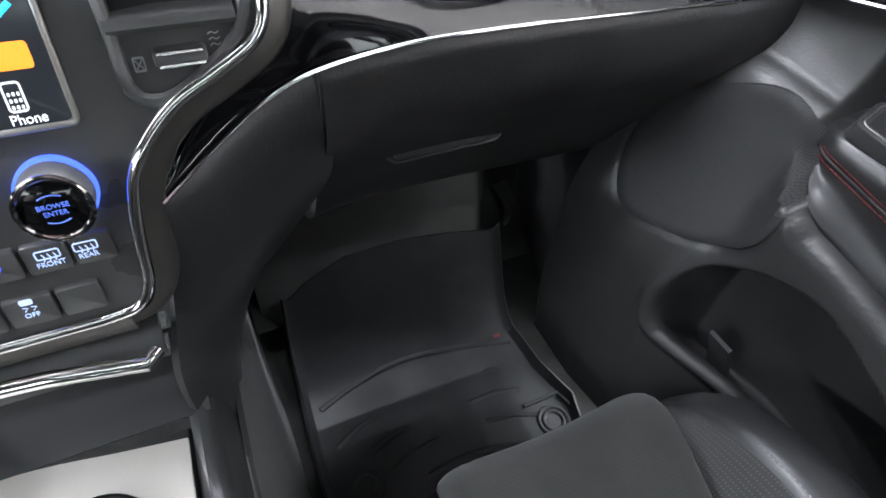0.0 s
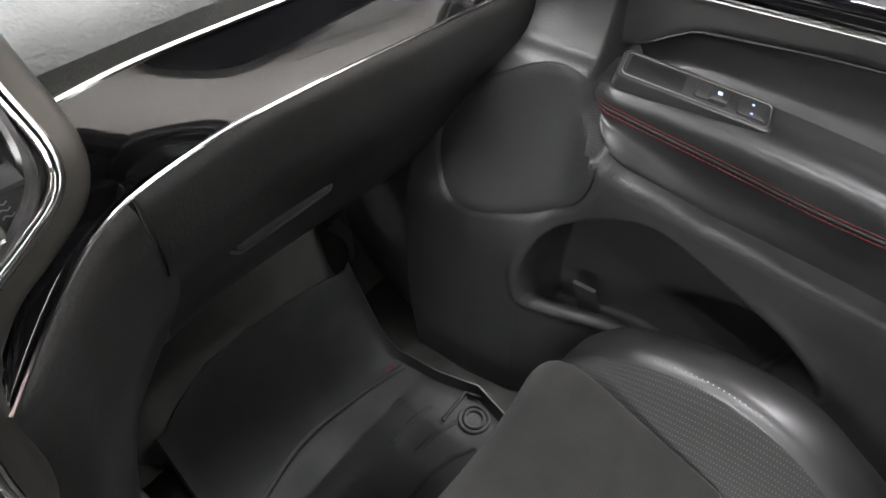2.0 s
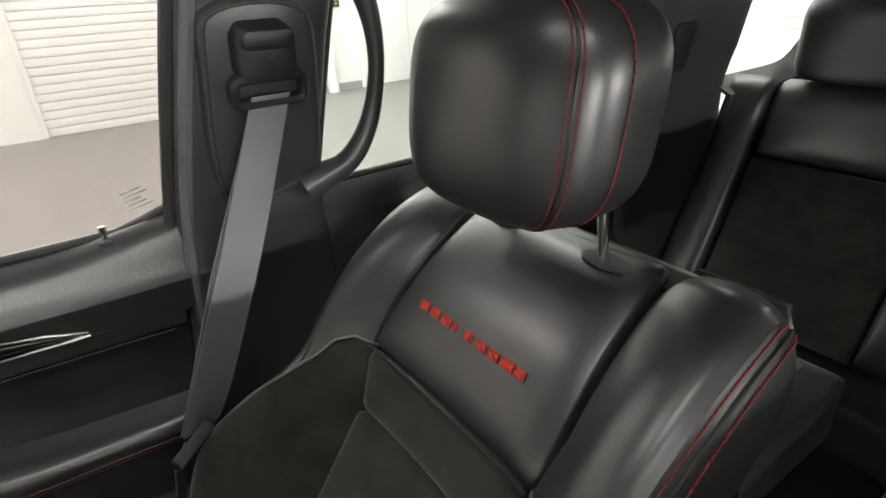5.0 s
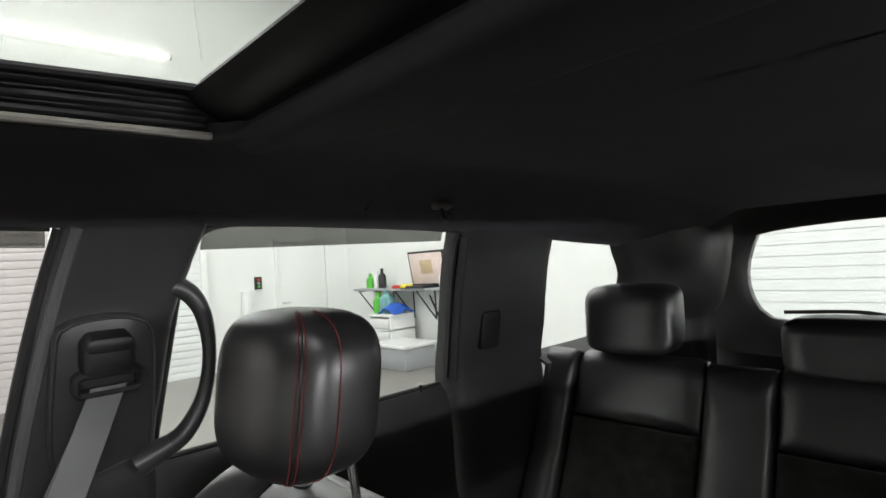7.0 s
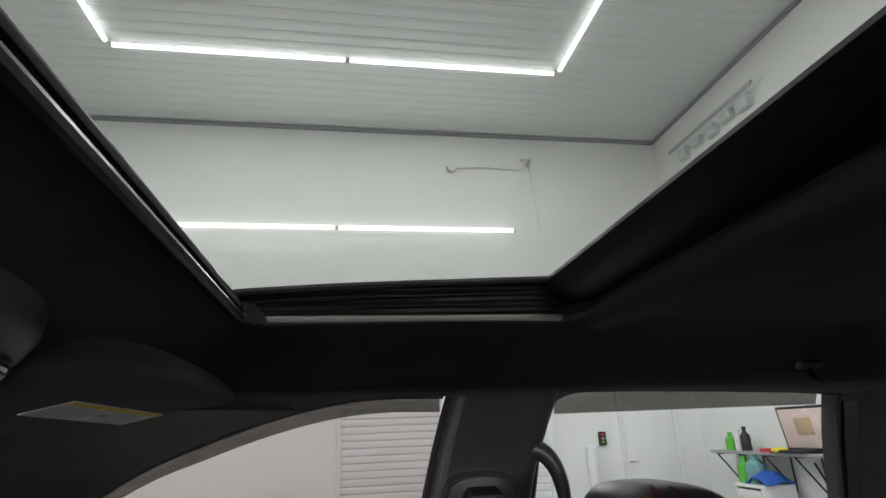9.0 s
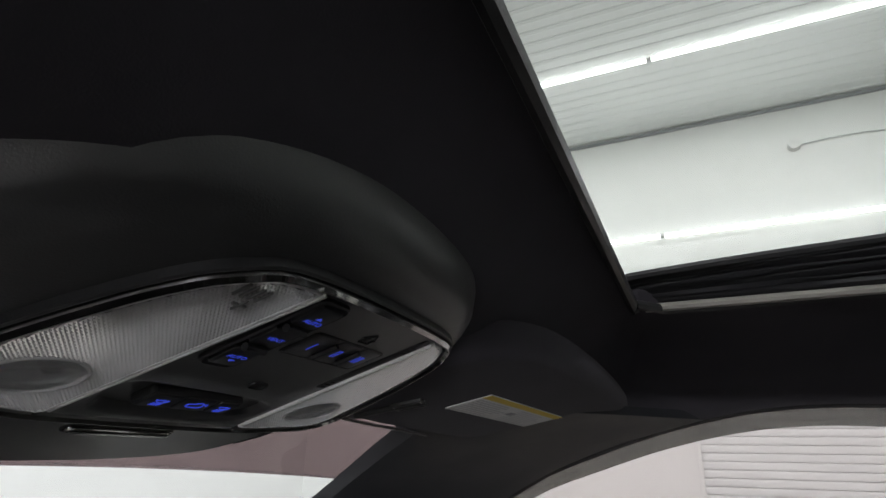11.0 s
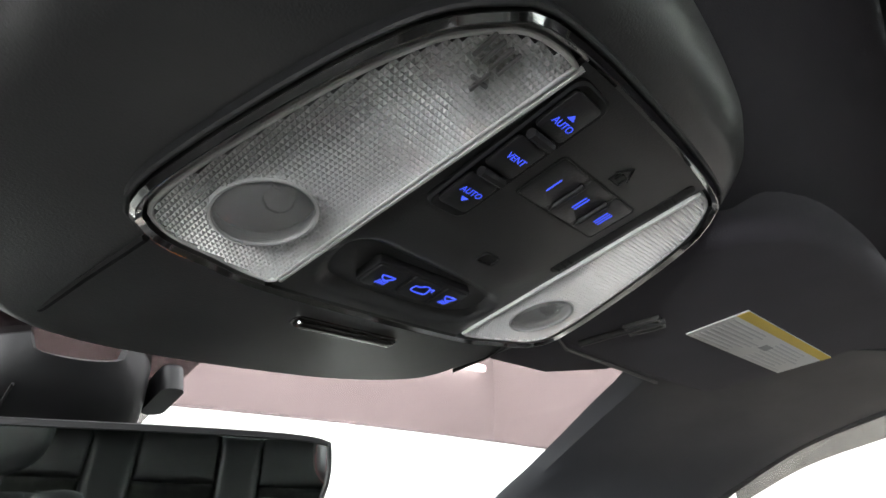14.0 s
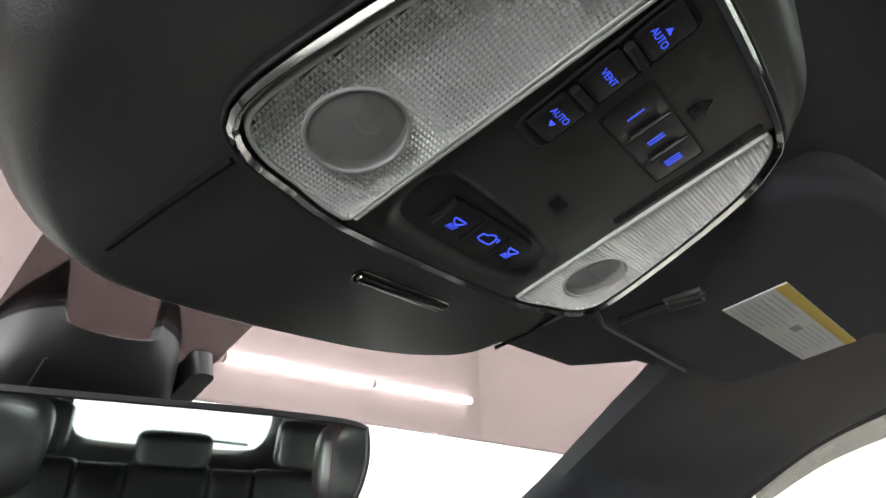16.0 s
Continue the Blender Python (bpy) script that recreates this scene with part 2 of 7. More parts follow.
# ---- materials ----
def surface(name, color, rough=0.5, metal=0.0, grain=0.0, size=0.002, blotch=0.15, bump=0.0, kind="noise", coat=0.0, sheen=0.0, rough_var=0.1, emit=0.0, spec=0.5, coat_rough=0.03, mottle=0.0):
    """A painted, moulded or woven surface: two scales of variation in colour and gloss, fine relief at real size."""
    m = bpy.data.materials.new(name)
    m.use_nodes = True
    nt = m.node_tree
    b = nt.nodes["Principled BSDF"]
    b.inputs["Metallic"].default_value = metal
    b.inputs["Coat Weight"].default_value = coat
    b.inputs["Coat Roughness"].default_value = coat_rough
    b.inputs["Sheen Weight"].default_value = sheen
    b.inputs["Specular IOR Level"].default_value = spec
    tc = nt.nodes.new("ShaderNodeTexCoord")
    big = nt.nodes.new("ShaderNodeTexNoise")
    big.inputs["Scale"].default_value, big.inputs["Detail"].default_value = 14.0, 4.0
    nt.links.new(tc.outputs["Object"], big.inputs["Vector"])
    ramp = nt.nodes.new("ShaderNodeMapRange")
    ramp.inputs["From Min"].default_value, ramp.inputs["From Max"].default_value = 0.3, 0.7
    ramp.inputs["To Min"].default_value, ramp.inputs["To Max"].default_value = 1 - blotch, 1 + blotch
    nt.links.new(big.outputs["Fac"], ramp.inputs["Value"])
    mul = nt.nodes.new("ShaderNodeMix")
    mul.data_type, mul.blend_type = "RGBA", "MULTIPLY"
    mul.inputs["Factor"].default_value = 1.0
    mul.inputs["A"].default_value = (*color, 1)
    nt.links.new(ramp.outputs["Result"], mul.inputs["B"])
    tone = mul.outputs["Result"]
    if mottle:
        mid_n, mr, m2 = nt.nodes.new("ShaderNodeTexNoise"), nt.nodes.new("ShaderNodeMapRange"), nt.nodes.new("ShaderNodeMix")
        mid_n.inputs["Scale"].default_value, mid_n.inputs["Detail"].default_value, mid_n.inputs["Distortion"].default_value = 30.0, 5.0, 0.3
        nt.links.new(tc.outputs["Object"], mid_n.inputs["Vector"])
        mr.inputs["From Min"].default_value, mr.inputs["From Max"].default_value = 0.36, 0.64
        mr.inputs["To Min"].default_value, mr.inputs["To Max"].default_value = 1 - mottle, 1 + mottle
        nt.links.new(mid_n.outputs["Fac"], mr.inputs["Value"])
        m2.data_type, m2.blend_type = "RGBA", "MULTIPLY"
        m2.inputs["Factor"].default_value = 1.0
        nt.links.new(tone, m2.inputs["A"])
        nt.links.new(mr.outputs["Result"], m2.inputs["B"])
        tone = m2.outputs["Result"]
    nt.links.new(tone, b.inputs["Base Color"])
    rr = nt.nodes.new("ShaderNodeMapRange")
    rr.inputs["From Min"].default_value, rr.inputs["From Max"].default_value = 0.3, 0.7
    rr.inputs["To Min"].default_value, rr.inputs["To Max"].default_value = max(0.02, rough * (1 - rough_var)), min(1.0, rough * (1 + rough_var))
    nt.links.new(big.outputs["Fac"], rr.inputs["Value"])
    nt.links.new(rr.outputs["Result"], b.inputs["Roughness"])
    if bump:
        if kind == "pebble":
            fine = nt.nodes.new("ShaderNodeTexVoronoi")
            fine.feature = "SMOOTH_F1"
            fine.inputs["Scale"].default_value = 1 / size
            out = fine.outputs["Distance"]
        elif kind == "weave":
            fine = nt.nodes.new("ShaderNodeTexWave")
            fine.inputs["Scale"].default_value = 0.314 / size
            fine.inputs["Distortion"].default_value = 0.6
            out = fine.outputs["Color"]
        else:
            fine = nt.nodes.new("ShaderNodeTexNoise")
            fine.inputs["Scale"].default_value, fine.inputs["Detail"].default_value = 1 / size, 3.0
            out = fine.outputs["Fac"]
        nt.links.new(tc.outputs["Object"], fine.inputs["Vector"])
        bp = nt.nodes.new("ShaderNodeBump")
        bp.inputs["Strength"].default_value, bp.inputs["Distance"].default_value = bump, size * 0.5
        nt.links.new(out, bp.inputs["Height"])
        nt.links.new(bp.outputs["Normal"], b.inputs["Normal"])
    if emit:
        b.inputs["Emission Color"].default_value = (*color, 1)
        b.inputs["Emission Strength"].default_value = emit
    return m


def dotted(name, color, hole, pitch, radius, rough=0.9, sheen=0.3, axes=(0, 1)):
    """Perforated cloth or a speaker mesh: a fine square lattice of small holes."""
    m = surface(name, color, rough, bump=0.3, size=0.0008, sheen=sheen, blotch=0.4 if sheen else 0.2, mottle=0.20 if sheen else 0.0)
    nt = m.node_tree
    b = nt.nodes["Principled BSDF"]
    tc = nt.nodes.new("ShaderNodeTexCoord")
    sep = nt.nodes.new("ShaderNodeSeparateXYZ")
    nt.links.new(tc.outputs["Object"], sep.inputs[0])
    sq = []
    for a in axes:
        mod = nt.nodes.new("ShaderNodeMath")
        mod.operation = "PINGPONG"
        mod.inputs[1].default_value = pitch / 2
        nt.links.new(sep.outputs[a], mod.inputs[0])
        p2 = nt.nodes.new("ShaderNodeMath")
        p2.operation = "MULTIPLY"
        nt.links.new(mod.outputs[0], p2.inputs[0])
        nt.links.new(mod.outputs[0], p2.inputs[1])
        sq.append(p2)
    add = nt.nodes.new("ShaderNodeMath")
    nt.links.new(sq[0].outputs[0], add.inputs[0])
    nt.links.new(sq[1].outputs[0], add.inputs[1])
    lt = nt.nodes.new("ShaderNodeMath")
    lt.operation = "LESS_THAN"
    lt.inputs[1].default_value = radius * radius
    nt.links.new(add.outputs[0], lt.inputs[0])
    old = b.inputs["Base Color"].links[0].from_socket
    mix = nt.nodes.new("ShaderNodeMix")
    mix.data_type = "RGBA"
    nt.links.new(lt.outputs[0], mix.inputs["Factor"])
    nt.links.new(old, mix.inputs["A"])
    mix.inputs["B"].default_value = (*hole, 1)
    nt.links.new(mix.outputs["Result"], b.inputs["Base Color"])
    return m


def ribbed(m, direction):
    """Turns the wave relief of a cloth to run across the given axis."""
    for n in m.node_tree.nodes:
        if n.type == "TEX_WAVE":
            n.bands_direction = direction
    return m


def pane(name, tint=(1, 1, 1), gloss=1.0, rough=0.0):
    """Clear glass: see-through, with a mirror sheen that grows at a slant."""
    m = bpy.data.materials.new(name)
    m.use_nodes = True
    nt = m.node_tree
    nt.nodes.remove(nt.nodes["Principled BSDF"])
    tr, gl = nt.nodes.new("ShaderNodeBsdfTransparent"), nt.nodes.new("ShaderNodeBsdfGlossy")
    tr.inputs["Color"].default_value = (*tint, 1)
    gl.inputs["Roughness"].default_value = rough
    fr = nt.nodes.new("ShaderNodeLayerWeight")
    fr.inputs["Blend"].default_value = 0.5
    pw = nt.nodes.new("ShaderNodeMath")
    pw.operation = "POWER"
    pw.inputs[1].default_value = 5.0
    nt.links.new(fr.outputs["Facing"], pw.inputs[0])
    sc = nt.nodes.new("ShaderNodeMath")
    sc.operation = "MULTIPLY_ADD"
    sc.inputs[1].default_value, sc.inputs[2].default_value = 0.5 * gloss, 0.02 * gloss
    nt.links.new(pw.outputs[0], sc.inputs[0])
    mix = nt.nodes.new("ShaderNodeMixShader")
    nt.links.new(sc.outputs[0], mix.inputs[0])
    nt.links.new(tr.outputs[0], mix.inputs[1])
    nt.links.new(gl.outputs[0], mix.inputs[2])
    nt.links.new(mix.outputs[0], nt.nodes["Material Output"].inputs["Surface"])
    return m


LEATHER = surface("black leather", (0.020, 0.020, 0.021), 0.40, bump=0.10, size=0.0022, blotch=0.2, spec=0.65, coat=0.45, coat_rough=0.27)
SOFT = surface("soft-touch black plastic", (0.028, 0.028, 0.028), 0.38, bump=0.14, size=0.0026, kind="pebble", blotch=0.1, rough_var=0.12)
PAD = surface("grained dash pad", (0.085, 0.087, 0.085), 0.56, bump=0.35, size=0.0026, kind="pebble", blotch=0.08)
MOULD = surface("moulded black plastic", (0.036, 0.036, 0.037), 0.36, bump=0.25, size=0.0012, blotch=0.1)
CONSOLE = surface("textured console plastic", (0.042, 0.042, 0.043), 0.33, bump=0.35, size=0.0009, blotch=0.06)
DARK = surface("plain dark plastic", (0.010, 0.010, 0.011), 0.5, bump=0.2, size=0.001)
SUEDE = surface("charcoal suede", (0.017, 0.017, 0.015), 0.95, bump=0.5, size=0.0011, blotch=0.45, sheen=0.22, spec=0.15, mottle=0.22)
SUEDEB = ribbed(surface("finely ribbed charcoal suede", (0.019, 0.019, 0.0168), 0.95, bump=0.16, size=0.0034, kind="weave", blotch=0.45, sheen=0.22, spec=0.15, mottle=0.22), "Z")
TOE = surface("grey moulded toe pad", (0.055, 0.055, 0.052), 0.5, bump=0.25, size=0.0025, blotch=0.2)
PERF = dotted("perforated black leather", (0.015, 0.015, 0.015), (0.060, 0.060, 0.055), 0.0033, 0.00055, 0.62, 0.0)
SUEDEP = dotted("finely perforated charcoal suede", (0.0115, 0.0115, 0.0102), (0.004, 0.004, 0.004), 0.0036, 0.0007, 0.95, 0.13)
CARPET = surface("black carpet", (0.026, 0.026, 0.0245), 1.0, bump=0.8, size=0.0022, blotch=0.35, sheen=0.1, spec=0.1)
SHADE = surface("black sunshade cloth", (0.060, 0.058, 0.066), 0.8, bump=0.4, size=0.001, blotch=0.1, spec=0.3)
BTRIM = surface("satin black pillar plastic", (0.034, 0.034, 0.035), 0.36, bump=0.15, size=0.0009, blotch=0.08)
PILLAR = surface("smooth dark pillar cloth", (0.020, 0.021, 0.024), 0.55, bump=0.3, size=0.0009, blotch=0.1, spec=0.4)
PLEAT = surface("pleated black cloth", (0.022, 0.022, 0.026), 0.6, bump=0.3, size=0.0008, blotch=0.1)
RUBBER = surface("black rubber mat", (0.013, 0.013, 0.014), 0.70, bump=0.3, size=0.0012, blotch=0.25, rough_var=0.25)
LINER = surface("black headliner cloth", (0.060, 0.056, 0.065), 1.0, bump=0.6, size=0.001, blotch=0.1, sheen=0.05, spec=0.1)
PIANO = surface("gloss black lacquer", (0.006, 0.006, 0.007), 0.06, coat=0.6, blotch=0.05, rough_var=0.3)
CHROME = surface("polished chrome", (0.88, 0.87, 0.86), 0.10, 1.0, blotch=0.04, rough_var=0.4)
SMOKE = surface("dark smoked chrome", (0.30, 0.29, 0.28), 0.12, 1.0, blotch=0.05)
PLATE = surface("satin silver paint", (0.52, 0.50, 0.46), 0.34, 0.35, blotch=0.05)
# seal rubber with the window light on the pillar edge put into its grey
SEAL = surface("door rubber lightened for window light", (0.085, 0.085, 0.087), 0.42, bump=0.15, size=0.001)
STACKM = surface("satin black stack plastic", (0.070, 0.070, 0.071), 0.30, bump=0.12, size=0.0009, blotch=0.06)
SIDEGLASS = pane("faintly pink door glass", (0.82, 0.79, 0.785))
SATIN = surface("satin silver trim", (0.30, 0.29, 0.27), 0.42, 1.0, blotch=0.05)
RED = surface("red stitching thread", (0.15, 0.012, 0.015), 0.7, blotch=0.2)
EMBROID = surface("red embroidery", (0.55, 0.035, 0.02), 0.6, bump=0.5, size=0.0006, kind="weave", blotch=0.15)
WEB = surface("woven black belt webbing", (0.085, 0.0865, 0.0905), 0.5, bump=0.25, size=0.0012, blotch=0.06)
LENS = surface("clear ribbed lamp lens", (0.86, 0.85, 0.84), 0.14, blotch=0.25, spec=0.6)
GLASS = pane("window glass", (0.95, 0.97, 0.96))
ROOFGLASS = pane("tinted roof glass", (0.70, 0.715, 0.70), 0.3)
TINT = pane("pink-tinted windscreen band", (0.455, 0.395, 0.402), 0.5)
SCREEN = pane("windscreen glass", (0.97, 0.98, 0.98), 0.5)
SMOKED = pane("smoked rain deflector", (0.42, 0.42, 0.41), 0.5)
MIRROR = surface("mirror glass", (0.62, 0.66, 0.64), 0.02, 1.0, blotch=0.01, rough_var=0.1)
BLUE = surface("blue backlit symbol", (0.055, 0.095, 0.80), 0.5, emit=0.75, blotch=0.02)
ICE = surface("pale backlit symbol", (0.5, 0.62, 0.95), 0.5, emit=0.4, blotch=0.02)
WHITE = surface("white painted wall", (0.76, 0.77, 0.75), 0.75, bump=0.04, size=0.012, blotch=0.03)
SHEETM = surface("white corrugated sheet", (0.74, 0.76, 0.75), 0.45, bump=0.05, size=0.02, blotch=0.04)
FLOORM = surface("grey sealed concrete floor", (0.20, 0.19, 0.175), 0.35, bump=0.15, size=0.01, blotch=0.10)
GREYP = surface("grey paint", (0.30, 0.31, 0.32), 0.5, blotch=0.1)
STEEL = surface("bare steel", (0.45, 0.45, 0.46), 0.35, 1.0)
TUBE = surface("lit fluorescent tube", (1.0, 1.0, 0.97), 0.5, emit=9.0, blotch=0.0)
PAPER = surface("white printed label", (0.72, 0.72, 0.70), 0.6, blotch=0.04)
YELLOW = surface("yellow label band", (0.75, 0.55, 0.06), 0.6, blotch=0.05)
PRINT = surface("grey label print", (0.35, 0.35, 0.36), 0.7)
GREEN = surface("green plastic", (0.10, 0.45, 0.05), 0.5)
TEAL = surface("teal plastic bottle", (0.16, 0.34, 0.34), 0.4)
BLUEP = surface("blue cloth", (0.02, 0.09, 0.42), 0.8, bump=0.4, size=0.01)
REDP = surface("red plastic", (0.5, 0.02, 0.02), 0.45)
YELP = surface("yellow tape", (0.7, 0.55, 0.03), 0.5)
CLEARP = surface("milky clear plastic", (0.66, 0.66, 0.65), 0.35)

# ---- the garage ----
X0, X1, Y0, Y1, Z0, Z1 = (ROOM[k] for k in ("x0", "x1", "y0", "y1", "z0", "z1"))
solo("floor", box(X0 - 0.3, X1 + 0.3, Y0 - 0.3, Y1 + 0.3, Z0 - 0.2, Z0, 0), FLOORM, "grey sealed concrete garage floor", "floor", "structure")
solo("wall_right", box(X1, X1 + 0.3, Y0 - 0.3, Y1 + 0.3, Z0, Z1, 0), WHITE, "white painted high garage wall", "wall", "structure")
solo("wall_left", box(X0 - 0.3, X0, Y0 - 0.3, Y1 + 0.3, Z0, Z1, 0), WHITE, "white painted high garage wall", "wall", "structure")
solo("wall_rear", box(X0, X1, Y0 - 0.3, Y0, Z0, Z1, 0), WHITE, "white painted garage wall behind the car", "wall", "structure")
solo("wall_front", box(X0, X1, Y1, Y1 + 0.3, Z0, Z1, 0), WHITE, "white painted garage wall before the car", "wall", "structure")
# corrugated ceiling, ribs along y
prof = []
x = X0 - 0.3
while x < X1 + 0.3:
    prof += [(x, 0.0), (x + 0.10, 0.0), (x + 0.112, 0.013), (x + 0.135, 0.013), (x + 0.147, 0.0), (x + 0.18, 0.006), (x + 0.215, 0.0)]
    x += 0.225
solo("ceiling", sheet([[(u, y, Z1 - h) for u, h in prof] for y in (Y0 - 0.3, Y1 + 0.3)], 0.03, 1), SHEETM, "white corrugated metal ceiling", "ceiling", "structure", smooth=False)
solo("trim", join(box(X1 - 0.06, X1, Y0, Y1, Z1 - 0.07, Z1 - 0.037, 0), box(X0, X1, Y0, Y0 + 0.06, Z1 - 0.07, Z1 - 0.037, 0)), GREYP, "grey metal angle along the ceiling edge", "trim", "structure")
solo("baseboard", join(box(X1 - 0.015, X1, Y0, -3.5, Z0, Z0 + 0.12, 0), box(X0, X1, Y0, Y0 + 0.015, Z0, Z0 + 0.12, 0)), GREYP, "grey rubber baseboard along the garage walls", "baseboard", "structure")
solo("wall_pier", box(X1 - 0.12, X1, 0.2, Y1, Z0, 4.2, 0), WHITE, "white wall pier beside the roller door", "wall", "structure")


def light_tube(a, b, wall, r=0.035):
    a, b, wall = Vector(a), Vector(b), Vector(wall)
    t = thing("tube_light_fitting", (a + b) / 2, "lit white fluorescent tube fixed to the garage, left-wall ones added as fill", "tube light", "tube lights")
    part("tube", tube([a, b], r, 10), TUBE, t, "glowing white tube")
    d = (b - a).normalized()
    part("end_cap", tube([a - d * 0.04, a], r + 0.002, 10), CLEARP, t)
    part("end_cap", tube([b, b + d * 0.04], r + 0.002, 10), CLEARP, t)
    for s in (0.3, (b - a).length - 0.3):
        part("bracket", tube([a + d * s, a + d * s - wall * 0.08], 0.012, 6), STEEL, t)


for a, b in CEILING_TUBES:
    light_tube(a, b, (0, 0, -1))
for a, b in WALL_TUBES:
    light_tube(a, b, (-1, 0, 0))
for a, b in FRONT_TUBES:
    light_tube(a, b, (0, -1, 0), 0.075)
# tube bodies for the added fill lamps on the unseen left wall
for a, b in LEFT_FILL_TUBES + LOW_FILL_TUBES:
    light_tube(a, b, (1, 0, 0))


def ribbed_door(name, at, along, width, height, label):
    """A roller door of horizontal slats, each a piece of its own."""
    t = thing(name, at, label, "roller door", kind="structure")
    fn = flat_map(at, along, (0, 0, 1))
    n = int(height / 0.11)
    o = [(0, 0), (width, 0), (width, 0.104), (0, 0.104)]
    g = rings([(o, 0), (inset(o, 0.004), 0.006), (inset(o, 0.03), 0.009)], flat_map((0, 0, 0), along, (0, 0, 1)))
    first = part("slat", g, SHEETM, t, smooth=False)
    first.location = (0, 0, 0)
    first.matrix_parent_inverse = Matrix()
    for k in range(1, n):
        s = new("slat", first.data)
        s.parent, s.location = t, (0, 0, 0.11 * k)
    part("rail", join(slab([(-0.1, 0), (0, 0), (0, height), (-0.1, height)], fn, 0.06, 0.004), slab([(width, 0), (width + 0.1, 0), (width + 0.1, height), (width, height)], fn, 0.06, 0.004)), WHITE, t)


ribbed_door("roller_door", (X1 - 0.03, 0.12, Z0), (0, -1, 0), 3.38, 4.2, "closed white ribbed roller door")
ribbed_door("sectional_door", (-3.4, Y0 + 0.03, Z0), (1, 0, 0), 6.4, 3.9, "closed white ribbed garage door behind the car")

# plain white door with handle in the right wall
d = thing("door_1", (X1 - 0.02, -5.3, Z0), "closed plain white door in the garage wall", "door", kind="structure")
fn = flat_map((X1, -4.62, Z0), (0, -1, 0), (0, 0, 1))
part("door_leaf", slab([(0, 0.01), (0.95, 0.01), (0.95, 2.1), (0, 2.1)], fn, 0.03, 0.004), WHITE, d)
part("door_frame", join(slab([(-0.06, 0), (-0.008, 0), (-0.008, 2.16), (-0.06, 2.16)], fn, 0.05), slab([(0.958, 0), (1.01, 0), (1.01, 2.16), (0.958, 2.16)], fn, 0.05), slab([(-0.06, 2.11), (1.01, 2.11), (1.01, 2.16), (-0.06, 2.16)], fn, 0.048)), WHITE, d)
part("door_handle", tube([fn(0.06, 1.03, 0.03), fn(0.06, 1.03, 0.08), fn(0.18, 1.03, 0.08)], 0.012, 8), STEEL, d, "steel lever handle")

th = thing("control_panel", (X1, -4.23, 0.97), "small black wall control with red and green buttons", "wall switch")
fn = flat_map((X1, -4.23, 0.97), (0, -1, 0), (0, 0, 1))
part("case", slab(round_rect(-0.06, 0.06, -0.11, 0.11, 0.01), fn, 0.05), DARK, th)
for v, mt in ((0.06, REDP), (0.0, GREYP), (-0.06, GREEN)):
    part("button", slab(ellipse(0, v, 0.025, 0.025, 12), fn, 0.062, 0.003, 0.05), mt, th)
solo("pipe", tube([(X1 - 0.07, -4.0, Z0), (X1 - 0.07, -4.0, 0.85)], 0.09, 14), WHITE, "white upright pipe against the garage wall", "pipe")

PALEG = surface("pale grey galvanised steel", (0.62, 0.64, 0.63), 0.5, 0.3)
sen = thing("wall_sensor", (X1, -1.6, 5.95), "white wall sensors joined by a thin cable high up", "sensor")
part("head", tube([(X1, -1.85, 5.93), (X1 - 0.12, -1.85, 5.93)], 0.09, 14), CLEARP, sen)
part("cable", tube(cat([(X1 - 0.02, -1.9, 5.94), (X1 - 0.03, -2.6, 5.97), (X1 - 0.02, -3.2, 5.93)], 12), 0.012, 6), PALEG, sen)
part("bracket", tube([(X1, -3.36, 6.07), (X1 - 0.3, -3.36, 6.07), (X1 - 0.3, -3.15, 6.02)], 0.03, 8), PALEG, sen)
part("drop_cable", tube([(X1 - 0.02, -3.4, 6.05), (X1 - 0.02, -3.5, 4.75)], 0.010, 6), PALEG, sen)

# shelf with monitor and clutter on the rear wall
sh = thing("wall_shelf", (6.9, Y0, 0.72), "dark wall shelf on triangular brackets, loaded with clutter", "shelf")
part("board", box(5.75, 8.22, Y0, Y0 + 0.45, 0.70, 0.74, 0.004), GREYP, sh)
for x in (5.95, 6.5, 7.05, 7.6, 8.1):
    part("bracket", join(tube([(x, Y0 + 0.02, 0.69), (x, Y0 + 0.02, 0.2)], 0.012, 6), tube([(x, Y0 + 0.02, 0.69), (x, Y0 + 0.42, 0.69)], 0.012, 6), tube([(x, Y0 + 0.03, 0.22), (x, Y0 + 0.4, 0.68)], 0.012, 6)), DARK, sh)
mon = thing("computer_monitor", (6.35, -5.85, 0.74), "pale lit computer monitor standing on the wall shelf", "monitor")
fn = flat_map((6.35, -5.82, 0.98), (-1, 0.0, 0), (0, 0.15, 1))
part("bezel", slab(round_rect(-0.42, 0.42, -0.21, 0.34, 0.01), fn, 0.0, 0.004, -0.05), DARK, mon)
part("screen", slab([(-0.39, -0.18), (0.39, -0.18), (0.39, 0.31), (-0.39, 0.31)], fn, 0.003, 0.001), surface("pale lit screen", (0.62, 0.50, 0.46), 0.4, emit=0.25), mon)
part("picture", slab([(-0.15, -0.02), (0.14, -0.02), (0.14, 0.2), (-0.15, 0.2)], fn, 0.005, 0.001, 0.003), surface("tan picture on the screen", (0.48, 0.36, 0.22), 0.4, emit=0.2), mon)
part("stand", box(6.2, 6.5, -5.95, -5.75, 0.74, 0.80, 0.005), DARK, mon)


